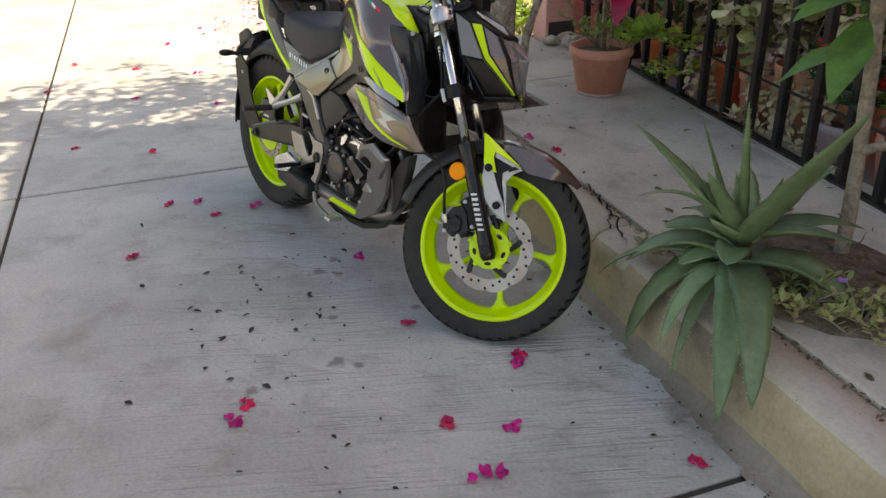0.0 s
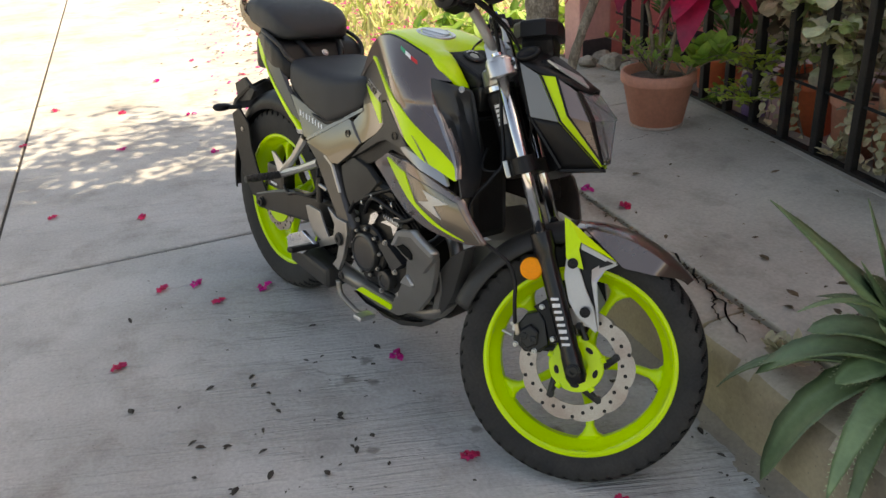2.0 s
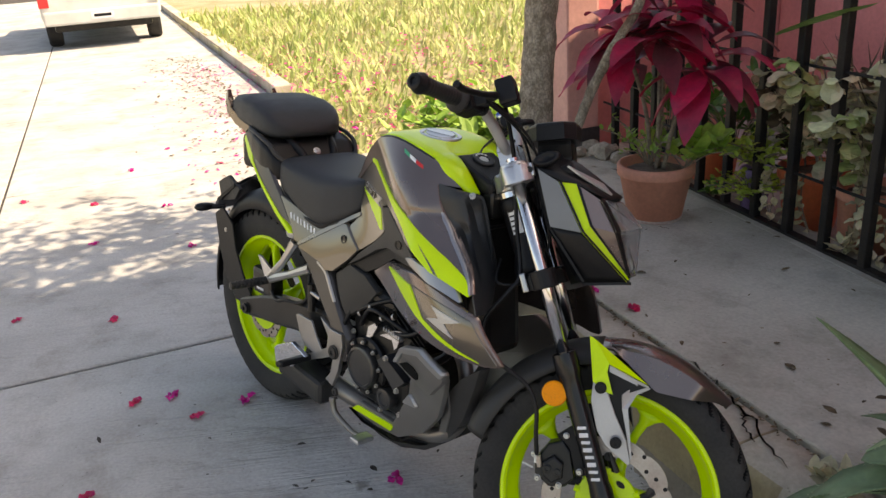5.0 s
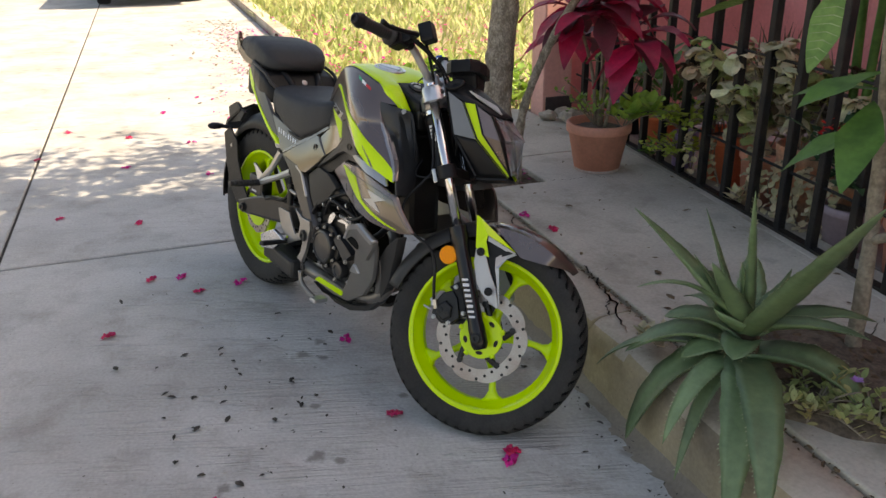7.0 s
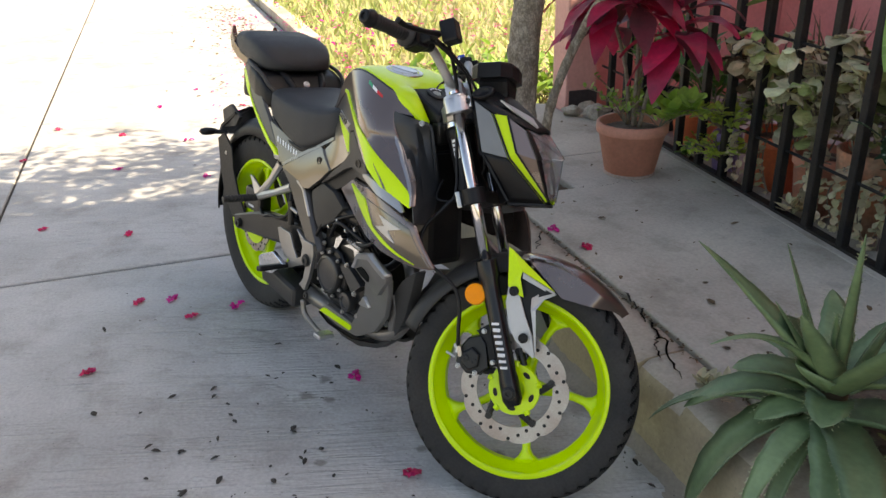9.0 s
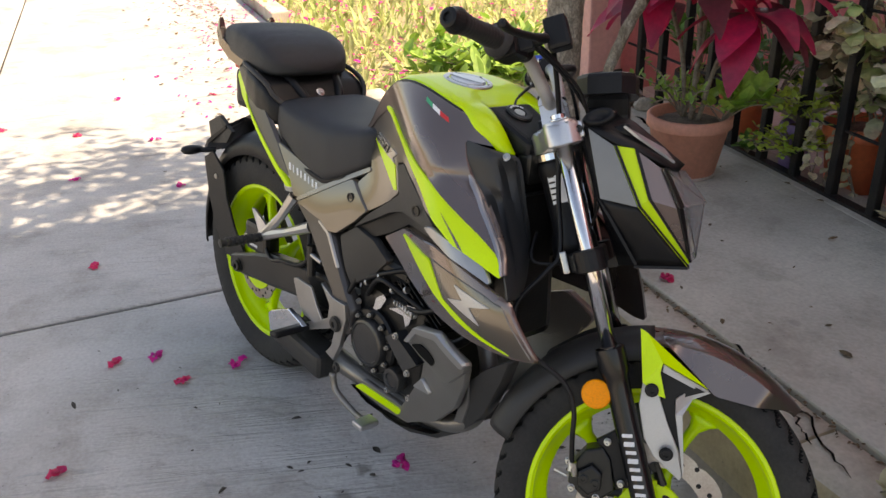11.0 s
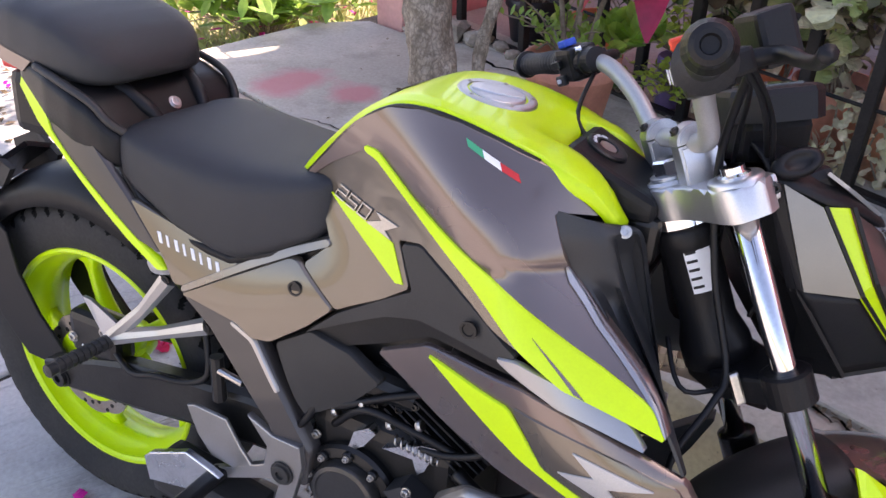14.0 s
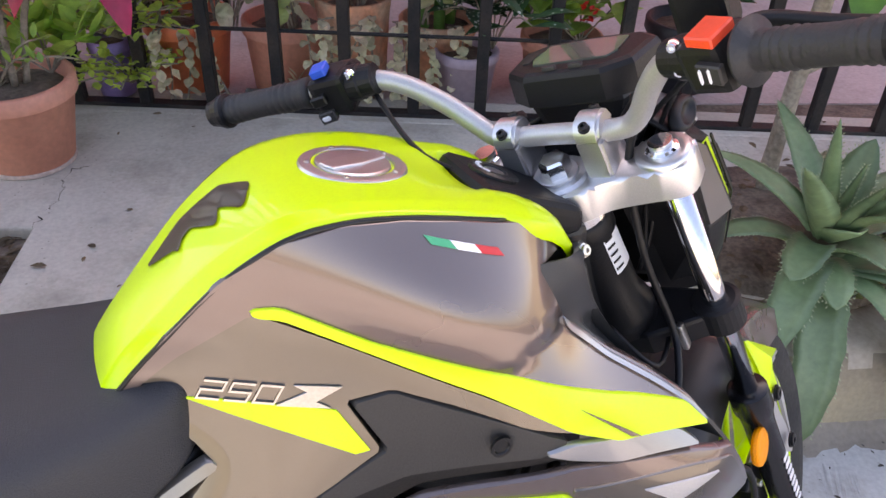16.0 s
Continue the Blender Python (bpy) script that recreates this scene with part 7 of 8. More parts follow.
# pillion foot bracket, two arms to one joint
J = Vector((0.180, -0.120, 0.452))
for s in (-1, 1):
    def side(p):
        return Vector((p[0], -s * p[1], p[2]))

    bm = tube_bm([side((0.296, -0.104, 0.588)), side((0.245, -0.112, 0.520)), side(J)], [0.015, 0.011, 0.015], 8)
    br = part("pillion_bracket", bm, M["ridge_grey"], bike, "cast alloy pillion footrest bracket")
    part("bracket_arm", tube_bm([side((0.372, -0.104, 0.530)), side((0.28, -0.112, 0.490)), side(J)], [0.015, 0.011, 0.015], 8), M["ridge_grey"], br)
    shell("heel_guard", [((0.122, -0.124, 0.510), (0.142, -0.126, 0.511), (0.196, -0.124, 0.482), (0.188, -0.124, 0.450), (0.160, -0.124, 0.450))], M["alloy"], 0.006, parent=br, sides=(-s,) if s < 0 else (-1,))if s > 0 else None
    for x, z in ((0.296, 0.588), (0.372, 0.530)):
        bolt(tuple(side((x, -0.114, z))), (0, -s, 0), 0.007, M["engine"], br)
    prof = []
    for k in range(9):
        prof += [(0.0125, 0.006 + k * 0.011), (0.0125, 0.013 + k * 0.011), (0.0095, 0.0135 + k * 0.011), (0.0095, 0.0165 + k * 0.011)]
    a0, a1 = side(J + Vector((0, -0.006, -0.004))), side((0.172, -0.245, 0.448))
    q = (a1 - a0).to_track_quat("Z", "Y").to_matrix().to_4x4()
    part("footrest", lathe_bm([(0.009, 0.0)] + prof + [(0.011, 0.116), (0.0, 0.118)], 12, Matrix.Translation(a0) @ q), M["matt_grey"], br, "ribbed rubber pillion footrest")
# rider's footrest, heel plate and brake pedal
for s in (-1, 1):
    for name, outline, y, thick, mat, label in (("heel_plate", [(0.351, 0.397), (0.366, 0.403), (0.428, 0.401), (0.454, 0.360), (0.478, 0.332), (0.438, 0.313), (0.396, 0.318), (0.369, 0.351)], 0.134, 0.006, "satin_alloy", "cast alloy heel plate"), ("foot_hanger", [(0.470, 0.427), (0.517, 0.407), (0.566, 0.406), (0.571, 0.371), (0.552, 0.296), (0.528, 0.248), (0.496, 0.258), (0.518, 0.283), (0.531, 0.334), (0.449, 0.298), (0.401, 0.275), (0.392, 0.291), (0.430, 0.310), (0.500, 0.348), (0.506, 0.384)], 0.128, 0.012, "satin_alloy", "cast alloy footrest hanger"),
                                                ("muffler_plate", [(0.271, 0.277), (0.285, 0.289), (0.363, 0.324), (0.416, 0.309), (0.430, 0.302), (0.364, 0.250), (0.279, 0.231)], 0.150, 0.012, "zinc", "brushed muffler end plate")):
        if s > 0 and name == "muffler_plate":
            continue
        bm = prism_bm(outline, y, y + thick, 0.002)
        bm.transform(BESIDE if s < 0 else Matrix.Diagonal((1, -1, 1, 1)) @ BESIDE)
        part(name, bm, M[mat], bike, label)
for s in (-1, 1):
    bolt((0.536, s * 0.141, 0.348), (0, s, 0), 0.016, M["matt_grey"], bike, None, 0.008)
    bolt((0.548, s * 0.142, 0.240), (0, s, 0), 0.010, M["matt_grey"], bike, None, 0.006)
    bm = box_bm((-0.016, -0.010, -0.008), (0.016, 0.092, 0.008), 0.006)
    bm.transform(Matrix.Translation((0.412, s * 0.142, 0.292)) @ Matrix.Rotation(radians(0 if s > 0 else 180), 4, "Z") @ Matrix.Rotation(radians(-12 * s), 4, "Y"))
    part("rider_footrest", bm, M["black_plastic"], bike, "black rubber topped rider footrest")
part("brake_pedal", tube_bm([(0.545, -0.150, 0.225), (0.56, -0.150, 0.185), (0.64, -0.152, 0.165), (0.70, -0.165, 0.178)], [0.009, 0.008, 0.007, 0.009], 8, 5), M["belly_grey"], bike, "grey metal brake pedal", smooth=True)
part("pedal_pad", box_bm((0.685, -0.195, 0.172), (0.72, -0.145, 0.186), 0.004), M["alloy"], bike)
part("master_cylinder", tube_bm([(0.40, -0.125, 0.475), (0.455, -0.128, 0.470)], 0.006, 10), M["steel"], bike)
part("master_body", tube_bm([(0.400, -0.122, 0.495), (0.405, -0.124, 0.42)], 0.011, 10), M["engine"], bike)
# side stand down to the road
foot = Vector((0.42, 0.27, 0.27 * math.tan(LEAN) + 0.006))
part("side_stand", tube_bm([(0.52, 0.10, 0.24), (0.47, 0.18, 0.14), tuple(foot)], [0.012, 0.011, 0.010], 10, 4), M["engine"], bike, "black side stand")
part("stand_foot", lathe_bm([(0.0, -0.006), (0.026, -0.006), (0.026, 0.0), (0.010, 0.012), (0.0, 0.012)], 14, Matrix.Translation(foot) @ Matrix.Rotation(LEAN, 4, "X")), M["engine"], bike)


# ---- plants ----
def add_leaf(bm, base, way, length, width, droop=0.3, n=6, fold=0.25, tip=0.5, up=None, thick=0.0, wave=0.0, power=0.7):
    """One leaf blade: it starts along way and bends down by droop; tip: where along it is widest."""
    p, d = Vector(base), Vector(way).normalized()
    side = d.cross(Vector((0, 0, 1)) if up is None else Vector(up))
    side = side.normalized() if side.length > 1e-4 else Vector((1, 0, 0))
    rows = []
    for i in range(n + 1):
        t = i / n
        w = width / 2 * (t / tip if t < tip else (1 - t) / (1 - tip)) ** power if 0 < t < 1 else width * 0.03
        nrm = side.cross(d).normalized()
        ww = wave * math.sin(t * 9 + base[0] * 50) * width
        mid = p - nrm * w * fold
        row = [p - side * w + nrm * ww, mid, p + side * w - nrm * ww]
        if thick:
            row.append(p - nrm * (w * fold + thick * (1 - t * 0.8)))
        rows.append([bm.verts.new(q) for q in row])
        p = p + d * (length / n)
        d = (d - Vector((0, 0, 1)) * droop / n * (1 + t)).normalized()
        side = (side - d * side.dot(d)).normalized()
    for a, b in zip(rows, rows[1:]):
        bm.faces.new((a[0], a[1], b[1], b[0])), bm.faces.new((a[1], a[2], b[2], b[1]))
        if thick:
            bm.faces.new((a[2], a[3], b[3], b[2])), bm.faces.new((a[3], a[0], b[0], b[3]))


def polar(az, el):
    return Vector((math.cos(az) * math.cos(el), math.sin(az) * math.cos(el), math.sin(el)))


rnd = random.Random(7)


def thing(name, at, label, category, group=""):
    return tagged(empty(name, Matrix.Translation(at)), label, category, group)


# -- street tree in its pit --
PIT = P(-0.26, 1.12, 0)
pit = part("tree_pit", box_bm((-0.478, 0.966, 0.0), (-0.052, 1.285, 0.192)), M["soil"], None, matrix=Matrix.Rotation(STREET_TURN, 4, "Z"))
tagged(pit, "bare dark soil of the tree pit", "soil", kind="structure")
tree = thing("tree", (0.065, 1.145, 0.18), "grey-barked street tree with thin second stem", "tree")
o = Vector((0.065, 1.145, 0.18))
shift = Vector((0.04, -0.045, 0))
trunk_pts = [(0.075, 1.135, 0.10), (0.058, 1.150, 0.26), (0.015, 1.175, 0.42), (-0.035, 1.215, 0.62), (-0.060, 1.255, 0.85), (-0.055, 1.290, 1.15), (-0.02, 1.33, 1.6), (0.0, 1.40, 2.1), (-0.10, 1.52, 2.6)]
bm = tube_bm([Vector(p) - o + shift for p in trunk_pts], [0.105, 0.078, 0.068, 0.064, 0.062, 0.060, 0.056, 0.05, 0.04], 44, 22)
for v in bm.verts:
    v.co += Vector((v.co.x, v.co.y, 0)).normalized() * 0.009 * noise.noise(v.co * Vector((70, 70, 16)))
    v.co += Vector(noise.noise_vector(v.co * 14)) * 0.007
part("trunk", bm, M["bark"], tree, "grey fissured bark", smooth=True)
bm = tube_bm([Vector(p) - o + shift for p in ((0.135, 1.19, 0.12), (0.115, 1.215, 0.32), (0.105, 1.25, 0.52), (0.13, 1.31, 0.72), (0.20, 1.37, 0.92), (0.30, 1.42, 1.12), (0.34, 1.5, 1.6), (0.4, 1.6, 2.3))], [0.034, 0.024, 0.020, 0.018, 0.017, 0.017, 0.015, 0.010], 14, 10)
for v in bm.verts:
    v.co += Vector(noise.noise_vector(v.co * 20)) * 0.006
part("second_stem", bm, M["bark"], tree, smooth=True)
# limbs and leaves out of view, spread to throw dappled shade on the road
limbs = bmesh.new()
crown = bmesh.new()
top = Vector((-0.10, 1.52, 2.6)) - o
for i in range(11):
    tgt = P(rnd.uniform(-1.25, 0.5), rnd.uniform(0.9, 2.75), rnd.uniform(2.75, 3.9)) - o
    mid = top.lerp(tgt, 0.5) + Vector((rnd.uniform(-0.2, 0.2), rnd.uniform(-0.2, 0.2), 0.18))
    add_tube(limbs, smooth_path([top, mid, tgt], 4), list(np.linspace(0.03, 0.008, 9)), 6)
    for k in range(24):
        c = top.lerp(mid, 1.0).lerp(tgt, rnd.random()) if rnd.random() < 0.75 else tgt
        c = c + Vector((rnd.gauss(0, 0.26), rnd.gauss(0, 0.22), rnd.gauss(0, 0.18)))
        for j in range(16):
            b = c + Vector((rnd.gauss(0, 0.085), rnd.gauss(0, 0.085), rnd.gauss(0, 0.06)))
            add_leaf(crown, b, polar(rnd.uniform(0, 6.28), rnd.uniform(-0.6, 0.5)), rnd.uniform(0.06, 0.10), rnd.uniform(0.035, 0.055), 0.4, 2, 0.1)
part("limbs", limbs, M["bark"], tree, smooth=True)
tagged(part("crown", crown, M["leaf"], tree, "unseen loose green crown that dapples the road"), kind="stuff")

# -- leaf litter (uncountable) --
def litter(name, spots, mat, label, size=(0.012, 0.03)):
    bm = bmesh.new()
    for u, v, z in spots:
        p = P(u, v, z)
        a = rnd.uniform(0, 6.28)
        s = size[0] + (size[1] - size[0]) * rnd.random() ** 1.8
        add_leaf(bm, p + Vector((0, 0, 0.002 + s * 0.12)), polar(a, rnd.uniform(-0.05, 0.25)), s, s * rnd.uniform(0.4, 0.75), rnd.uniform(0.2, 1.2), 3, rnd.uniform(-0.6, 0.6), 0.45)
    ob = part(name, bm, mat)
    return tagged(ob, label, "leaves", kind="stuff")


pit_spots = [(rnd.uniform(-0.475, -0.055), rnd.uniform(0.97, 1.28), 0.194 + rnd.random() * 0.012) for _ in range(420)]
litter("pit_litter", pit_spots, M["leaf_dry"], "dry brown leaves in the tree pit", (0.02, 0.045))
litter("pit_petals", [(rnd.uniform(-0.47, -0.06), rnd.uniform(0.97, 1.27), 0.208) for _ in range(26)], M["petal"], "wilted magenta bracts in the tree pit", (0.015, 0.035))
spots = [(rnd.uniform(-0.3, 2.3), rnd.gauss(-0.05, 0.42), 0) for _ in range(80)] + [(rnd.gauss(0.95, 0.30), rnd.gauss(-0.20, 0.14), 0) for _ in range(60)]
spots += [(rnd.uniform(-0.4, 2.2), min(0.78, rnd.gauss(0.70, 0.06)), 0) for _ in range(40)]
spots = [s for s in spots if s[1] < 0.785]
litter("road_litter", spots, M["leaf_rot"], "small dark dry leaves scattered on the road", (0.007, 0.034))
litter("gutter_grit", [(rnd.uniform(-1.0, 3.0), 0.785 - abs(rnd.gauss(0, 0.05)), 0.0) for _ in range(320)], M["leaf_rot"], "grit and leaf crumbs in the gutter", (0.004, 0.014))
litter("joint_litter", [(rnd.uniform(-1.2, 2.4), 0.967 + rnd.gauss(0, 0.012), 0.220) for _ in range(520)], M["leaf_dry"], "dry debris in the kerb joint", (0.008, 0.022))
litter("pavement_litter", [(rnd.uniform(-1.2, 2.4), rnd.uniform(1.0, 1.85), WALK) for _ in range(60)], M["leaf_dry"], "few dry leaves on the pavement", (0.012, 0.04))
litter("verge_litter", [(rnd.uniform(-9, -1.5), 0.75 - abs(rnd.gauss(0, 0.30)), 0.0) for _ in range(900)], M["leaf_dry"], "dry leaves along the verge", (0.02, 0.06))
litter("verge_petals", [(rnd.uniform(-8, -1.6), 0.9 - abs(rnd.gauss(0, 0.45)) + rnd.random() * 0.4, 0.0) for _ in range(750)], M["petal"], "magenta bracts along the verge", (0.025, 0.05))


litter("grass_petals", [(rnd.uniform(-8, -1.7), rnd.uniform(1.0, 3.6), 0.03 + rnd.random() * 0.16) for _ in range(420)], M["petal"], "magenta bracts lying in the grass", (0.03, 0.075))


# -- bougainvillea bracts lying about, each one a thing --
def bract(size, seed):
    """Three crumpled papery bracts folded over one another."""
    r = random.Random(seed)
    bm = bmesh.new()
    for k in range(4):
        a = k * 1.6 + r.uniform(-0.7, 0.7)
        add_leaf(bm, Vector((r.gauss(0, 0.004), r.gauss(0, 0.004), 0.005)), polar(a, r.uniform(0.1, 1.1)), size * r.uniform(0.8, 1.15), size * r.uniform(0.8, 1.2), r.uniform(0.8, 2.2), 5, r.uniform(-0.5, 0.5), 0.5, wave=0.14)
    for v in bm.verts:
        v.co += Vector(noise.noise_vector(v.co * 70 + Vector((seed * 5, 0, 0)))) * 0.004
        v.co.z = max(v.co.z, 0.001)
    return bm


masters = []
for k in range(4):
    ob = part("fallen_bract", bract(0.031, k), M["petal" if k % 2 else "petal_red"])
    tagged(ob, "fallen magenta bougainvillea bract on the ground", "petal", "fallen bracts")
    masters.append(ob)
bract_at = [(-0.20, -0.445), (-0.155, -0.327), (0.015, -0.315), (0.036, -0.16), (0.20, -0.71), (0.705, -0.02), (1.195, -0.125), (-2.24, 0.39), (1.544, 0.045), (1.575, 0.020), (1.288, -0.702), (1.343, -0.762),
            (1.680, -0.306), (1.780, -0.177), (2.151, 0.105), (1.901, -0.314), (-0.9, -0.3), (-1.5, 0.25), (-1.2, -0.6), (-2.0, -0.9), (-2.6, 0.1), (-1.9, -0.1), (-2.4, -0.5), (-3.2, 0.5), (-3.0, -0.2), (-3.6, 0.9), (-2.9, 1.0), (-0.45, 0.1), (-0.2, 0.28), (-1.1, 0.35), (-1.7, 0.7), (1.885, -0.345)]
for i, (x, y) in enumerate(bract_at):
    turn = pose(x, y, 0.0, 0, 0, rnd.uniform(0, 360))
    if i < 4:
        masters[i].matrix_basis = turn
    else:
        ob = copy_thing(masters[i % 4], turn)
for u, v in ((1.62, 1.30), (0.33, 1.0), (0.52, 1.03), (-0.72, 1.93), (1.72, 1.12)):
    p = P(u, v, WALK)
    copy_thing(masters[rnd.randrange(4)], Matrix.Translation(p) @ Matrix.Rotation(rnd.uniform(0, 6), 4, "Z"))

# -- aloe on the kerb's edge --
AL = Vector((1.868, 0.560, 0.325))
aloe = thing("aloe", AL, "large green aloe with toothed arching leaves by the kerb", "aloe")


def aloe_leaf(tip, width, lift, blunt=0.0):
    """A broad channelled fleshy leaf from the heart to its tip, with small pale teeth along both margins."""
    bm = bmesh.new()
    tip = Vector(tip) - AL
    flat = Vector((tip.x, tip.y, 0)).normalized()
    base = flat * 0.022 + Vector((0, 0, min(max(tip.z * 0.5, -0.03), 0.05)))
    ctrl = base.lerp(tip, 0.70 if tip.z < -0.14 else 0.45) + Vector((0, 0, lift))
    n = 16
    rows = []

    def at(t):
        return base * (1 - t) ** 2 + ctrl * 2 * t * (1 - t) + tip * t * t

    for i in range(n + 1):
        t = i / n
        p = at(t)
        d = (at(min(t + 0.01, 1)) - at(max(t - 0.01, 0))).normalized()
        side = d.cross(Vector((0, 0, 1)))
        side = side.normalized() if side.length > 0.05 else flat.cross(Vector((0, 0, 1)))
        nrm = side.cross(d).normalized()
        w = width * 0.475 * (0.86 + 0.24 * min(t * 3, 1)) * max(1 - t ** (1.7 + blunt * 3), 0) ** 0.85 + 0.0008
        w *= 1 + 0.05 * math.sin(i * 2.1 + width * 90)
        th = min(w * 0.40, 0.014) * (1 - 0.5 * t) + 0.001
        cup = (0.30 + 0.22 * math.sin(width * 700)) * (1 - 0.5 * t)
        ring = [p - side * w + nrm * w * cup, p - side * w * 0.5 + nrm * w * cup * 0.25, p, p + side * w * 0.5 + nrm * w * cup * 0.25, p + side * w + nrm * w * cup,
                p + side * w * 0.6 - nrm * (th * 0.8 - w * cup * 0.4), p - nrm * th * 1.3, p - side * w * 0.6 - nrm * (th * 0.8 - w * cup * 0.4)]
        rows.append([bm.verts.new(q) for q in ring])
        if 0 < i < n:
            for sg in (-1, 1):
                for k in (0, 0.5):
                    b = p + d * k * 0.02 + side * sg * w * (1 - 0.02 * k) + nrm * w * cup
                    e = 0.0032
                    f = bm.faces.new([bm.verts.new(q) for q in (b - d * e, b + d * e * 0.3, b + side * sg * 0.0046 + d * e * 0.9 + nrm * 0.001)])
                    f.material_index = 1
    for a, b in zip(rows, rows[1:]):
        for k in range(8):
            bm.faces.new((a[k], a[(k + 1) % 8], b[(k + 1) % 8], b[k]))
    bm.faces.new(rows[-1])
    ob = part("leaf", bm, M["aloe"], aloe, smooth=True)
    ob.data.materials.append(M["aloe_tooth"])
    return ob


ALOE_LEAVES = [((1.590, 0.400, 0.655), 0.074, 0.02, 0.1), ((1.740, 0.500, 0.675), 0.052, 0.0, 0), ((1.985, 0.335, 0.820), 0.030, 0.0, 0), ((2.290, 0.290, 0.880), 0.096, 0.0, 0.1), ((1.800, 0.200, 0.560), 0.036, 0.12, 0),
               ((1.690, 0.440, 0.365), 0.076, 0.06, 2.5), ((1.625, 0.370, 0.250), 0.082, 0.13, 2.0), ((1.545, 0.345, 0.180), 0.046, 0.13, 0.2), ((1.710, 0.305, 0.035), 0.092, 0.20, 1.6), ((1.900, 0.225, 0.165), 0.060, 0.17, 0.3),
               ((1.935, 0.240, 0.070), 0.050, 0.22, 0.1), ((2.130, 0.190, 0.070), 0.104, 0.27, 0.3), ((2.225, 0.175, 0.175), 0.098, 0.22, 0.4), ((2.210, 0.640, 0.180), 0.110, 0.18, 0.3), ((1.800, 0.395, 0.595), 0.052, 0.0, 0),
               ((1.880, 0.360, 0.610), 0.084, 0.0, 0.2), ((1.905, 0.440, 0.600), 0.030, 0.0, 0), ((1.945, 0.585, 0.560), 0.086, 0.01, 0.8), ((2.150, 0.620, 0.440), 0.056, 0.05, 0.3), ((1.810, 0.470, 0.590), 0.030, 0.0, 0),
               ((1.835, 0.455, 0.440), 0.090, 0.0, 1.0), ((1.745, 0.520, 0.500), 0.074, 0.03, 0.6), ((1.700, 0.780, 0.470), 0.078, 0.06, 0.2), ((1.930, 0.860, 0.520), 0.074, 0.04, 0.2), ((2.070, 0.800, 0.400), 0.080, 0.08, 0.3),
               ((1.930, 0.420, 0.350), 0.090, 0.05, 1.4), ((1.790, 0.400, 0.300), 0.080, 0.05, 1.6), ((1.590, 0.640, 0.330), 0.070, 0.10, 0.4)]
for tip, wd, lift, blunt in ALOE_LEAVES:
    aloe_leaf(tip, wd, lift, blunt)

part("stalk", tube_bm([(-0.02, 0.06, -0.12), (-0.01, 0.02, -0.05), (0, 0, 0.06)], [0.035, 0.034, 0.028], 12, 3), M["leaf_dry"], aloe, smooth=True)

# bed of soil round the aloe, with low succulents
bed = bmesh.new()
lathe_bm([(0.40, -0.03), (0.36, 0.012), (0.25, 0.03), (0.10, 0.045), (0.0, 0.05)], 28, Matrix.Translation(P(1.72, 1.24, WALK)) @ Matrix.Diagonal((1.0, 0.75, 1, 1)), bed)
rough_up(bed, 0.02, 12)
tagged(part("planting_bed", bed, M["soil"], smooth=True), "mound of dark soil round the aloe", "soil", kind="structure")
litter("bed_litter", [(1.72 + rnd.gauss(0, 0.17), 1.22 + rnd.gauss(0, 0.12), 0.265) for _ in range(150)], M["leaf_dry"], "dry leaves on the planting bed", (0.02, 0.05))


def tuft(name, at, count, leaf, spread, mat, label, category, height=0.06, width=0.6, group="", stems=True, droop=0.3, wave=0.0, el=(0.1, 1.2)):
    """A small leafy plant: short stems with leaves along them."""
    ob = thing(name, at, label, category, group)
    bm, st = bmesh.new(), bmesh.new()
    r = random.Random(len(name) * 31 + count)
    for i in range(max(3, count // 7)):
        az = r.uniform(0, 6.28)
        tipp = polar(az, r.uniform(0.5, 1.4)) * height * r.uniform(0.6, 1.1) + polar(az, 0) * spread * r.uniform(0.2, 1)
        if stems:
            add_tube(st, smooth_path([Vector((0, 0, 0)), tipp * 0.5 + Vector((0, 0, height * 0.2)), tipp], 3), [0.0026] * 6 + [0.0014], 5)
        for k in range(7):
            t = 0.3 + 0.7 * k / 6
            b = tipp * t + Vector((0, 0, height * 0.2 * math.sin(t * 3.14)))
            add_leaf(bm, b, polar(r.uniform(0, 6.28), r.uniform(*el)), leaf * r.uniform(0.7, 1.2), leaf * width * r.uniform(0.8, 1.1), droop, 5, 0.2, 0.5, wave=wave, power=0.6)
    if stems:
        tagged(part("stalk", st, M["twig"], ob), kind="stuff")
    else:
        st.free()
    tagged(part("foliage", bm, mat, ob), kind="stuff")
    return ob


tuft("succulent", P(1.88, 1.06, 0.24), 168, 0.030, 0.11, M["leaf_kal"], "pale green low succulent beside the aloe", "succulent", 0.08)
tuft("succulent", P(1.70, 0.96, 0.24), 63, 0.028, 0.05, M["leaf_kal"], "pale green low succulent beside the aloe", "succulent", 0.06)
tuft("succulent", P(1.98, 1.16, 0.24), 147, 0.030, 0.11, M["leaf_kal"], "pale green low succulent beside the aloe", "succulent", 0.08)
tuft("succulent", P(1.44, 0.90, 0.23), 28, 0.05, 0.04, M["leaf_pale"], "pale green low succulent beside the aloe", "succulent", 0.05)
fl = bmesh.new()
for k in range(5):
    add_leaf(fl, (0, 0, 0), polar(k * 1.26, 0.5), 0.018, 0.016, 0.4, 3)
tagged(part("mauve_flower", fl, M["flower_mauve"], matrix=Matrix.Translation(P(1.95, 1.10, 0.36))), "small mauve flower above the succulent", "flower")

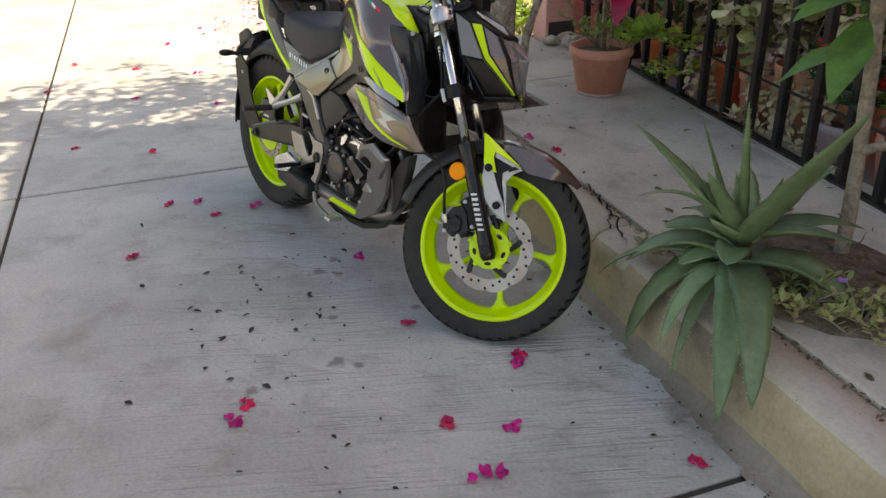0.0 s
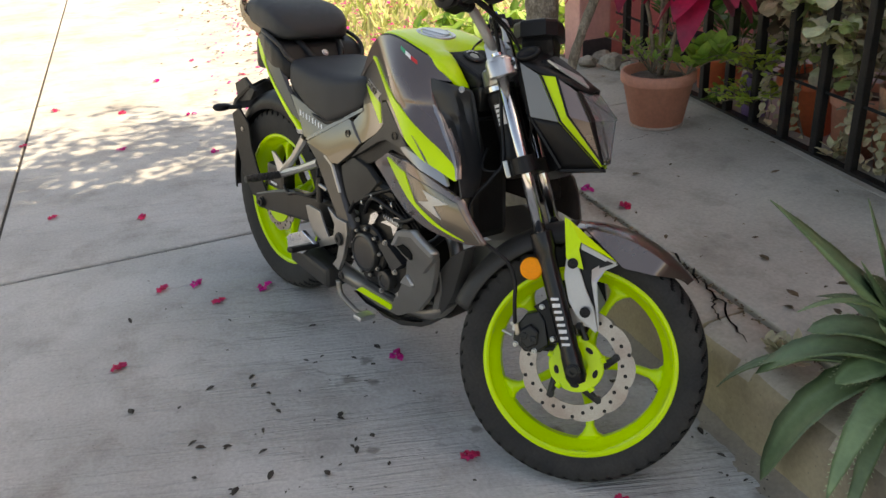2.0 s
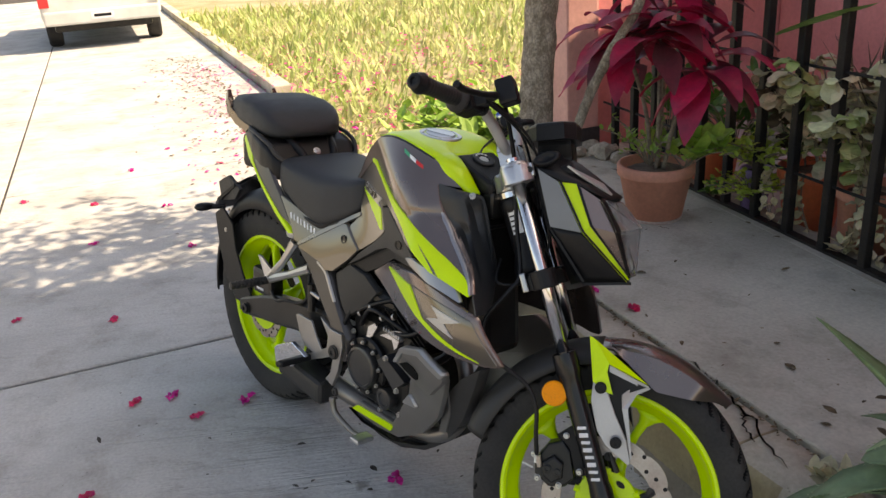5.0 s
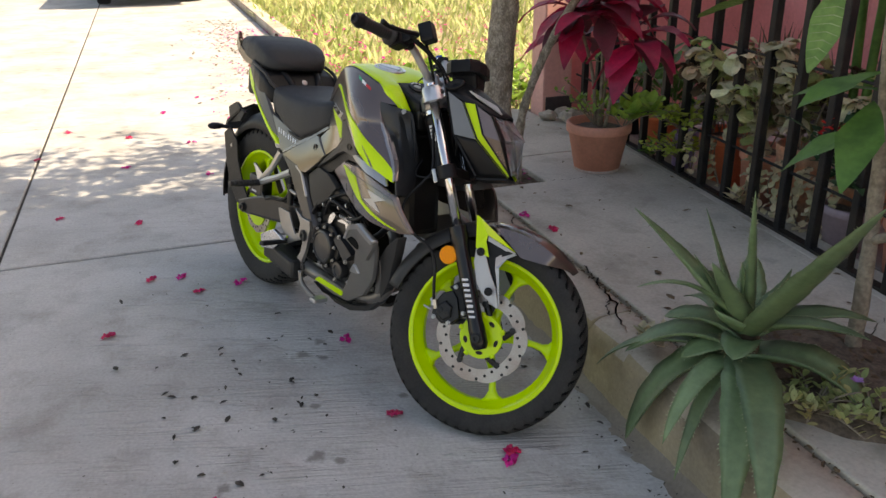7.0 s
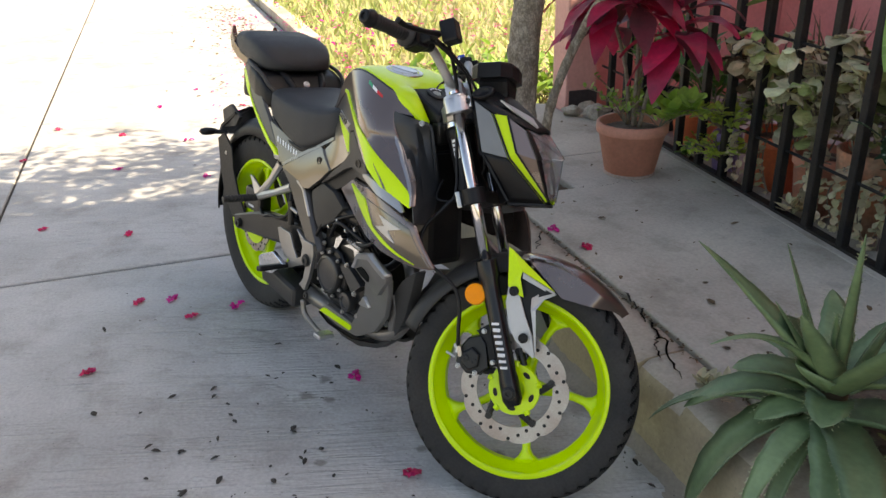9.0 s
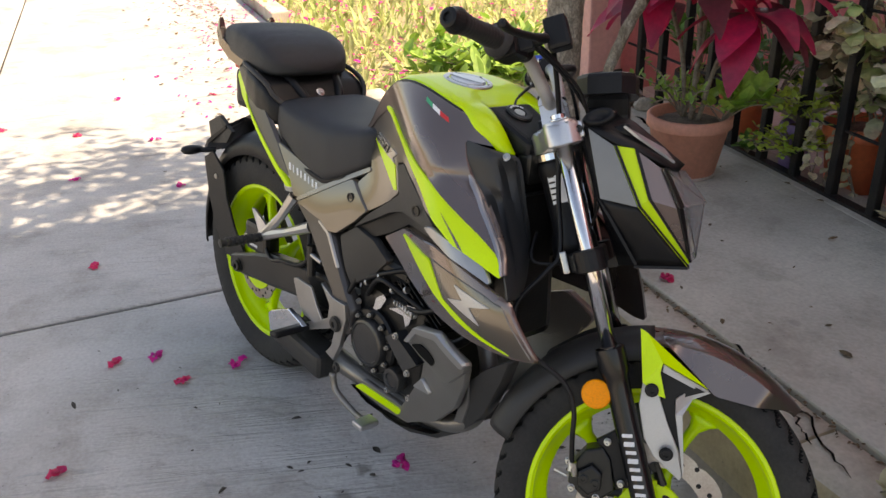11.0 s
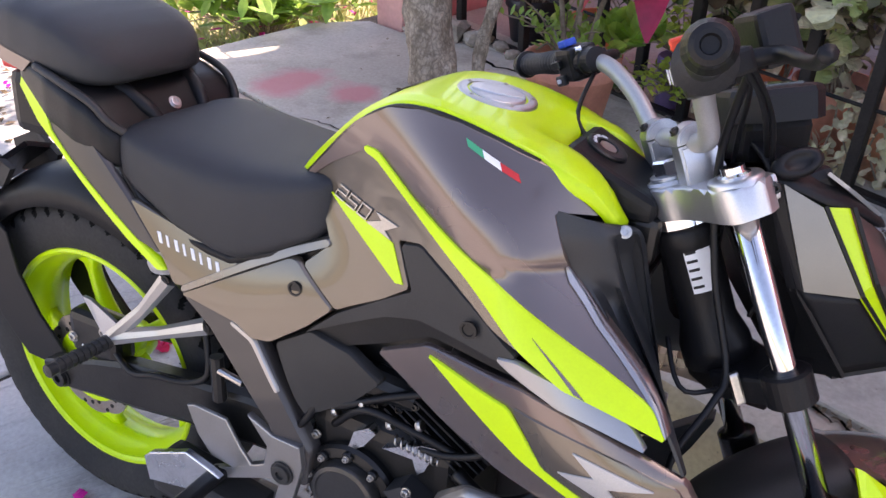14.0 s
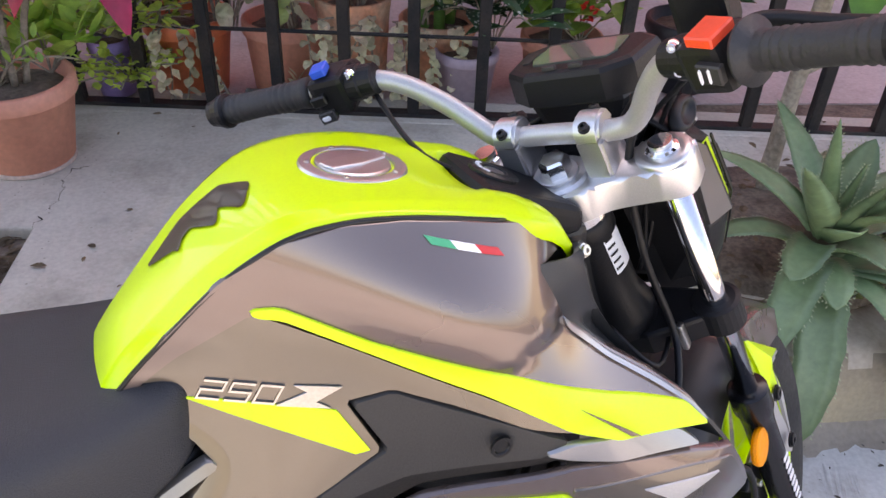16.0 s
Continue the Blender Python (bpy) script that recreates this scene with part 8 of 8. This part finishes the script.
# -- young broad-leaved tree beside the aloe --
st_o = P(1.69, 1.36, 0.22)
young = thing("sapling", st_o, "slim grey stem with broad green leaves", "sapling")
bm = tube_bm([(0, 0, 0), (-0.005, -0.004, 0.3), (-0.012, -0.03, 0.6), (-0.02, -0.08, 0.95), (0.0, -0.12, 1.3)], [0.022, 0.020, 0.019, 0.018, 0.014], 12, 5)
rough_up(bm, 0.004, 30)
part("stem", bm, M["twig"], young, smooth=True)
part("branch", tube_bm([(-0.006, -0.01, 0.36), (0.12, -0.03, 0.42), (0.3, -0.03, 0.45), (0.42, -0.02, 0.60)], [0.014, 0.013, 0.011, 0.008], 10, 4), M["twig"], young, smooth=True)
for k, (b, az, el, ln) in enumerate((((-0.02, -0.09, 0.98), -2.6, 0.1, 0.20), ((-0.02, -0.09, 1.02), -2.0, -0.1, 0.22), ((0.0, -0.1, 1.1), -0.8, 0.2, 0.34), ((-0.01, -0.1, 1.05), 0.3, 0.2, 0.34), ((-0.02, -0.09, 0.95), -1.2, -0.25, 0.32), ((0.0, -0.11, 1.2), 1.6, 0.3, 0.3), ((0.0, -0.11, 1.25), -2.9, 0.5, 0.3), ((0.4, -0.02, 0.6), -1.5, 0.3, 0.28), ((0.42, -0.02, 0.6), 0.2, 0.3, 0.28), ((0.0, -0.1, 0.9), -2.3, -0.3, 0.24))):
    bm = bmesh.new()
    add_leaf(bm, Vector(b) - Vector((0, 0, 0.22)), polar(az, el), ln, 0.105, 0.5, 10, 0.18, 0.5, wave=0.03)
    part("leaf", bm, M["leaf"], young, smooth=True)


# -- pots --
def pot(name, at, r_top, r_low, h, mat, label, rim=True, group="potted plants", foot=None):
    ob = thing(name, at, label, "plant pot", group)
    prof = [(r_low * 0.9, 0.0), (r_low, 0.004), (r_top * 0.93, h * 0.80)]
    prof += [(r_top * 0.985, h * 0.80 + 0.003), (r_top, h * 0.83), (r_top, h - 0.004), (r_top - 0.004, h)] if rim else [(r_top * 0.99, h - 0.004), (r_top * 0.985, h)]
    prof += [(r_top * 0.90, h), (r_top * 0.88, h * 0.86), (0.0, h * 0.86)]
    body = part("body", lathe_bm(prof, 40), mat, ob, smooth=False)
    for p in body.data.polygons:
        p.use_smooth = True
    so = bmesh.new()
    lathe_bm([(r_top * 0.885, h * 0.84), (r_top * 0.6, h * 0.90), (0.0, h * 0.92)], 24, None, so)
    rough_up(so, 0.006, 40)
    part("soil", so, M["soil"], ob)
    if foot:
        part("foot_ring", lathe_bm([(r_low * 1.0, 0.0), (r_low * 1.045, 0.003), (r_low * 1.05, 0.012), (r_low * 1.0, 0.014)], 40), foot, ob)
    return ob


pot_at = P(-0.155, 1.590, WALK)
pot("flower_pot", pot_at, 0.152, 0.106, 0.228, M["terracotta"], "large terracotta coloured pot on the pavement", foot=M["terracotta_rim"])
cord = thing("cordyline", pot_at + Vector((0, 0, 0.2)), "red-leaved cordyline with bare canes in a pot", "potted plant")
r5 = random.Random(5)
for k, (dx, dy, hh) in enumerate(((-0.06, 0.0, 0.47), (0.03, -0.03, 0.55), (0.09, 0.0, 0.46), (0.0, 0.03, 0.68))):
    tipp = Vector((dx * 2.4, dy * 2.5 - 0.02, hh))
    part("cane", tube_bm([(dx * 0.4, dy * 0.4, 0), (dx * 1.0, dy, hh * 0.5), tuple(tipp)], [0.009, 0.008, 0.007], 8, 4), M["twig"], cord, smooth=True)
    for j in range(17):
        az, el = r5.uniform(0, 6.28), r5.uniform(-0.35, 0.9)
        bm = bmesh.new()
        add_leaf(bm, tipp + Vector((0, 0, r5.uniform(-0.10, 0.08))), polar(az, el), r5.uniform(0.24, 0.34), r5.uniform(0.095, 0.135), r5.uniform(0.7, 1.6), 8, 0.22, 0.45, wave=0.04)
        part("leaf", bm, M["leaf_red"] if (r5.random() < 0.78) else M["leaf_maroon"], cord, smooth=True)
tuft("pot_herb", pot_at + Vector((-0.03, 0.0, 0.2)), 112, 0.035, 0.09, M["leaf_bright"], "small-leaved green herb in the pot", "potted plant", 0.20, 0.55)
tuft("pot_herb", pot_at + Vector((0.09, 0.06, 0.2)), 56, 0.085, 0.09, M["leaf_bright"], "broad-leaved green herb in the pot", "potted plant", 0.16, 0.8)

FLOOR = 0.206
pot("flower_pot", P(-0.03, 1.985, 0.232), 0.062, 0.05, 0.17, M["purple_pot"], "purple plastic pot behind the fence")
pot("flower_pot", P(0.18, 2.07, FLOOR), 0.13, 0.095, 0.24, M["orange_pot"], "orange plastic pot behind the fence")
pot("flower_pot", P(0.46, 2.07, FLOOR), 0.125, 0.10, 0.23, M["terracotta"], "dark terracotta pot behind the fence")
pot("flower_pot", P(0.665, 2.06, FLOOR), 0.115, 0.092, 0.30, M["clay"], "weathered clay pot behind the fence", rim=False)
pot("flower_pot", P(0.92, 2.10, FLOOR), 0.12, 0.09, 0.22, M["clay"], "weathered clay pot behind the fence")
pot("flower_pot", P(1.00, 1.99, FLOOR), 0.098, 0.075, 0.165, M["mauve_pot"], "mauve plastic pot behind the fence")
pot("flower_pot", P(1.29, 2.02, FLOOR), 0.125, 0.10, 0.20, M["terracotta"], "terracotta pot with anthurium behind the fence")
pot("flower_pot", P(1.70, 2.10, FLOOR), 0.13, 0.10, 0.22, M["black_pot"], "black nursery pot behind the fence")
pot("flower_pot", P(-0.45, 2.12, FLOOR), 0.12, 0.09, 0.20, M["orange_pot"], "orange plastic pot behind the fence")
pot("flower_pot", P(1.25, 3.05, FLOOR), 0.11, 0.085, 0.2, M["orange_pot"], "orange plastic pot beside the house wall")
pot("flower_pot", P(-0.80, 2.15, FLOOR), 0.12, 0.09, 0.20, M["black_pot"], "black nursery pot behind the fence")

# plants of the row behind the fence
tuft("trailing_herb", P(0.02, 1.93, 0.42), 320, 0.034, 0.17, M["leaf_lime"], "small-leaved green trailing plant", "potted plant", 0.14, 0.8, droop=0.6)
tuft("trailing_herb", P(0.04, 1.90, 0.30), 240, 0.030, 0.12, M["leaf_lime"], "small-leaved green trailing plant", "potted plant", 0.10, 0.8, droop=0.9)


def kalanchoe(at, h, count, spread, seed, pale=0.6):
    ob = thing("kalanchoe", at, "pale leggy kalanchoe with rounded leaves", "potted plant", "row of kalanchoes")
    r = random.Random(seed)
    for s in range(count):
        az = r.uniform(0, 6.28)
        path = [Vector((r.uniform(-0.03, 0.03), r.uniform(-0.03, 0.03), 0))]
        for k in range(4):
            path.append(path[-1] + Vector((math.cos(az) * spread / 4 + r.gauss(0, 0.012), math.sin(az) * spread / 4 + r.gauss(0, 0.012), h / 4 * (1.2 - k * 0.35) * r.uniform(0.6, 1.2))))
        pts = smooth_path(path, 3)
        part("stem", tube_bm(pts, 0.0035, 5), M["twig"], ob)
        bm = bmesh.new()
        for p in pts[2:]:
            big = r.uniform(0.7, 1.5)
            for q in range(2):
                add_leaf(bm, p, polar(r.uniform(0, 6.28), r.uniform(-0.9, 0.6)), r.uniform(0.05, 0.075) * big, r.uniform(0.045, 0.06) * big, r.uniform(0.2, 1.2), 7, r.uniform(-0.3, 0.3), 0.60, thick=0.003, wave=0.08, power=0.42)
        kind = r.random()
        part("foliage", bm, M["leaf_pale"] if kind < pale * 0.8 else M["leaf_kal"] if kind < 0.9 else M["leaf_dry"], ob)


kalanchoe(P(0.30, 2.02, 0.42), 0.66, 9, 0.20, 1)
kalanchoe(P(0.66, 2.02, 0.48), 0.58, 10, 0.20, 2, 0.9)
kalanchoe(P(0.48, 1.99, 0.42), 0.62, 9, 0.18, 3, 0.8)
kalanchoe(P(0.88, 2.06, 0.42), 0.60, 8, 0.18, 4, 0.6)
kalanchoe(P(0.12, 2.06, 0.42), 0.55, 7, 0.16, 5, 0.9)
for u, zz, k in ((0.62, 0.47, 11), (0.70, 0.45, 12), (0.18, 0.44, 13), (0.90, 0.44, 14)):
    ob = thing("trailing_kalanchoe", P(u, 1.965, zz), "withered trailing kalanchoe stems", "potted plant")
    r = random.Random(k)
    for s in range(5):
        x0 = r.uniform(-0.10, 0.10)
        pts = smooth_path([(x0, 0, 0), (x0 + r.gauss(0, 0.02), -0.035, 0.0), (x0 + r.gauss(0, 0.02), -0.045, -0.10), (x0 + r.gauss(0, 0.03), -0.04, -0.22)], 4)
        part("stem", tube_bm(pts, 0.0028, 5), M["twig"], ob)
        bm = bmesh.new()
        for p in pts[3:]:
            add_leaf(bm, p, polar(r.uniform(3.6, 5.8), r.uniform(-0.8, 0.2)), 0.04, 0.03, 0.6, 5, 0.2, wave=0.1, power=0.45)
        part("foliage", bm, M["leaf_pale"], ob)
tuft("spiky_palm", P(0.24, 2.06, 0.44), 70, 0.16, 0.07, M["leaf"], "narrow-leaved green palm in a pot", "potted plant", 0.14, 0.08, stems=False, droop=0.5)
tuft("dry_grass_plant", P(0.36, 2.2, 0.40), 70, 0.34, 0.06, M["leaf_dry"], "tall dry brown grass in a pot", "potted plant", 0.30, 0.03, stems=False, droop=0.3, el=(0.8, 1.5))
tuft("begonia", P(1.08, 2.01, 0.36), 63, 0.14, 0.13, M["leaf_spotted"], "dark begonia with white spotted leaves", "potted plant", 0.30, 0.45, droop=0.7)
tuft("begonia", P(1.20, 2.10, 0.42), 49, 0.13, 0.12, M["leaf_spotted"], "dark begonia with white spotted leaves", "potted plant", 0.28, 0.45, droop=0.7)
tuft("anthurium", P(1.34, 2.00, 0.38), 42, 0.13, 0.15, M["leaf_bright"], "green broad-leaved anthurium in its pot", "potted plant", 0.14, 0.6, droop=0.6)
tuft("dark_foliage", P(1.72, 2.08, 0.40), 112, 0.13, 0.16, M["leaf_dark"], "dark green leafy potted shrub", "potted plant", 0.36, 0.5)
tuft("dark_foliage", P(-0.30, 2.10, 0.36), 119, 0.10, 0.18, M["leaf"], "mid green leafy potted shrub", "potted plant", 0.34, 0.5)
tuft("dark_foliage", P(-0.78, 2.12, 0.36), 119, 0.10, 0.18, M["leaf"], "mid green leafy potted shrub", "potted plant", 0.34, 0.5)
tuft("dark_foliage", P(0.88, 2.30, 0.40), 140, 0.08, 0.18, M["leaf_dry"], "brown dried potted shrub", "potted plant", 0.34, 0.4)
tuft("ground_herb", P(0.52, 1.90, 0.235), 28, 0.05, 0.05, M["leaf_pale"], "small green seedling at the fence foot", "herb", 0.05)
tuft("ground_herb", P(-0.2, 1.92, 0.235), 35, 0.04, 0.06, M["leaf"], "small green weed at the fence foot", "herb", 0.05)
for k, (u, v, z) in enumerate(((1.03, 1.80, 0.69), (1.05, 1.82, 0.66), (1.12, 1.90, 0.60), (1.20, 1.97, 0.62), (1.35, 1.95, 0.50), (1.08, 1.90, 0.69), (1.16, 1.93, 0.56), (1.72, 1.98, 0.70), (1.66, 1.96, 0.64))):
    ob = thing("red_flower", P(u, v, z), "cluster of small red begonia flowers", "flower", "red flowers")
    bm = bmesh.new()
    for j in range(16):
        add_leaf(bm, Vector((rnd.gauss(0, 0.014), rnd.gauss(0, 0.014), rnd.gauss(0, 0.016))), polar(rnd.uniform(0, 6.28), rnd.uniform(-0.8, 0.8)), 0.022, 0.02, 0.3, 3)
    tagged(part("flower_head", bm, M["flower_red"], ob), kind="stuff")

# dieffenbachia: tall canes with large marbled leaves
DB = P(0.92, 2.05, 0.30)
db = thing("dieffenbachia", DB, "tall cane plant with large marbled leaves", "potted plant")
for k, (dx, dy, h) in enumerate(((-0.10, 0.03, 1.0), (0.0, 0.0, 1.1), (0.12, 0.04, 1.05))):
    part("cane", tube_bm([(dx * 0.3, dy, 0), (dx * 0.7, dy, h * 0.5), (dx, dy, h)], [0.018, 0.017, 0.014], 10, 4), M["leaf"], db, smooth=True)
canes = ((tuple(P(0.568, 1.86, 1.085) - DB), tuple(P(0.142, 1.86, 0.99) - P(0.568, 1.86, 1.10)), 0.44, 0.16, 0.1), ((-0.05, -0.14, 0.88), (0.0, -0.42, -0.75), 0.36, 0.155, 0.15), ((-0.12, -0.05, 0.98), (-0.75, -0.75, 0.15), 0.36, 0.15, 0.6), ((0.0, 0.0, 1.1), (-0.9, -0.5, 0.35), 0.38, 0.15, 0.9), ((0.1, 0.03, 1.05), (0.9, -0.4, 0.2), 0.40, 0.16, 1.0), ((-0.1, 0.03, 1.0), (-0.5, 0.6, 0.6), 0.36, 0.15, 0.8),
         ((0.1, 0.03, 1.05), (0.5, 0.7, 0.5), 0.36, 0.15, 0.8), ((0.0, 0.0, 1.12), (0.1, 0.2, 1.0), 0.34, 0.14, 0.4), ((0.1, 0.02, 1.0), (0.7, -0.9, -0.1), 0.36, 0.15, 1.4), ((-0.08, 0.02, 0.98), (-0.8, -0.9, 0.3), 0.36, 0.16, 0.7))
for b, way, ln, wd, dr in canes:
    bm = bmesh.new()
    add_leaf(bm, b, way, ln, wd, dr, 12, 0.14, 0.45, wave=0.015)
    blade = part("leaf", bm, M["leaf_cane"], db, "green leaf marbled cream", smooth=True)
    veins = bmesh.new()
    vs = blade.data.vertices
    for i in range(2, 11):
        left, mid, right = (vs[3 * i + k].co.copy() for k in range(3))
        nrm = (left - mid).cross(vs[3 * i + 4].co - mid).normalized() * 0.0016
        ahead = (vs[3 * i + 4].co - mid) * 0.55
        for edge in (left, right):
            for sg in (1, -1):
                tipp = mid.lerp(edge, 0.85) + ahead
                veins.faces.new([veins.verts.new(q + nrm * sg) for q in (mid, mid + ahead * 0.22, tipp + ahead * 0.06, tipp)])
    part("vein", veins, M["leaf_vein"], blade)

# iron shelf on the porch
shelf = thing("iron_shelf", P(0.55, 2.75, FLOOR), "black iron slatted plant shelf on the porch", "shelf")
rot = Matrix.Rotation(STREET_TURN, 4, "Z")
for dx in (-0.35, 0.35):
    for dy in (-0.13, 0.13):
        part("leg", box_bm((dx - 0.012, dy - 0.012, 0.0), (dx + 0.012, dy + 0.012, 0.85)), M["fence"], shelf, matrix=rot)
for z in (0.45, 0.85):
    for k in range(6):
        y = -0.13 + k * 0.052
        part("slat", box_bm((-0.37, y - 0.012, z), (0.37, y + 0.012, z + 0.008)), M["fence"], shelf, matrix=rot)

# rubble by the pillar
for k, (u, v, s) in enumerate(((-1.02, 1.90, 0.07), (-0.90, 1.93, 0.055), (-1.13, 1.80, 0.06), (-0.78, 1.94, 0.04), (-1.18, 1.92, 0.05), (-0.70, 1.92, 0.03), (-0.62, 1.95, 0.045))):
    bm = bmesh.new()
    bmesh.ops.create_icosphere(bm, subdivisions=2, radius=s)
    for vtx in bm.verts:
        vtx.co += Vector(noise.noise_vector(vtx.co * 14 + Vector((k, 0, 0)))) * s * 0.55
        vtx.co.z *= 0.65
    ob = part("rubble_stone", bm, M["stone"], matrix=Matrix.Translation(P(u, v, WALK + s * 0.45)) @ Matrix.Rotation(k, 4, "Z"))
    tagged(ob, "broken grey-brown lump of mortar by the pillar", "stone", "rubble")

# -- sunny verge: weeds, bush, far kerb --
far_kerb = street_box("far_kerb", (-26, 1.03, -0.03), (-5.2, 1.20, 0.10), M["kerb"], None, 0.012)
tagged(far_kerb, "low sunlit concrete kerb along the weeds", "kerb", kind="structure")
bm = bmesh.new()
r9 = random.Random(9)
for k in range(15000):
    t = r9.random()
    u = -1.45 - (r9.random() ** 1.6) * 13
    v = 0.95 + r9.random() ** 1.15 * 6.5 + (0.15 if u < -5 else 0)
    if u > -1.75 and v < 1.9 and r9.random() < 0.6:
        continue
    p = P(u, v, -0.03)
    s = r9.uniform(0.07, 0.20) * (1 + (-u) * 0.05)
    add_leaf(bm, p, polar(r9.uniform(0, 6.28), r9.uniform(0.5, 1.4)), s, s * r9.uniform(0.10, 0.28), r9.uniform(0.3, 1.2), 2, 0.2, 0.4)
tagged(part("weeds", bm, M["grass"]), "sunlit yellow-green weeds and grass", "grass", kind="stuff")
litter("verge_bracts", [(-1.5 - r9.random() * 5, 0.95 + r9.random() ** 1.4 * 2.6, 0.05 + r9.random() * 0.08) for _ in range(420)], M["petal"], "magenta bracts among the weeds", (0.03, 0.07))
tuft("bush", P(-1.98, 1.62, 0.0), 420, 0.125, 0.24, M["leaf_bright"], "bright green sunlit leafy bush", "bush", 0.42, 0.55)
tuft("bush", P(-2.25, 2.15, 0.0), 210, 0.11, 0.20, M["leaf_bright"], "bright green sunlit leafy bush", "bush", 0.34, 0.5)

# -- parked vehicle up the street, tail to the camera --
M["white_body"] = material("white_car_paint", (0.62, 0.61, 0.58), 0.35, scale=3, fine=80, coat=0.6, fine_amount=0.04)
CAR = Matrix.Translation(P(-11.3, -0.28, 0)) @ Matrix.Rotation(STREET_TURN, 4, "Z")
car = tagged(empty("parked_car", CAR), "white pickup truck parked up the street", "truck")
bm = box_bm((-4.4, -0.85, 0.42), (0.0, 0.85, 1.02), 0.07, 3)
part("body", bm, M["white_body"], car, smooth=False)
part("cab", box_bm((-3.2, -0.78, 1.0), (-1.7, 0.78, 1.62), 0.14, 3), M["white_body"], car)
part("rear_window", box_bm((-1.702, -0.62, 1.12), (-1.66, 0.62, 1.50), 0.02), M["lcd"], car)
part("bumper", box_bm((-0.02, -0.82, 0.36), (0.10, 0.82, 0.56), 0.03), M["white_body"], car)
part("underbody", box_bm((-4.2, -0.70, 0.25), (-0.15, 0.70, 0.43), 0.03), M["engine"], car)
part("number_plate", box_bm((0.101, -0.16, 0.42), (0.106, 0.16, 0.52)), M["white_decal"], car)
part("plate_bar", box_bm((0.107, -0.12, 0.45), (0.109, 0.12, 0.49)), M["black_plastic"], car)
for s in (-1, 1):
    part("tail_light", box_bm((0.0, s * 0.78 - 0.07, 0.62), (0.02, s * 0.78 + 0.07, 0.95), 0.01), M["red_decal"], car)
    for x in (-0.75, -3.4):
        q = Matrix.Translation((x, s * 0.74, 0.31)) @ Matrix.Rotation(radians(90), 4, "X")
        wl = part("wheel", lathe_bm([(0.20, -0.10), (0.29, -0.10), (0.31, -0.06), (0.31, 0.06), (0.29, 0.10), (0.20, 0.10)], 28, q, close=True), M["rubber"], car)
        part("hub", lathe_bm([(0.0, -0.05), (0.20, -0.06), (0.20, 0.06), (0.0, 0.05)], 20, q), M["alloy"], wl)
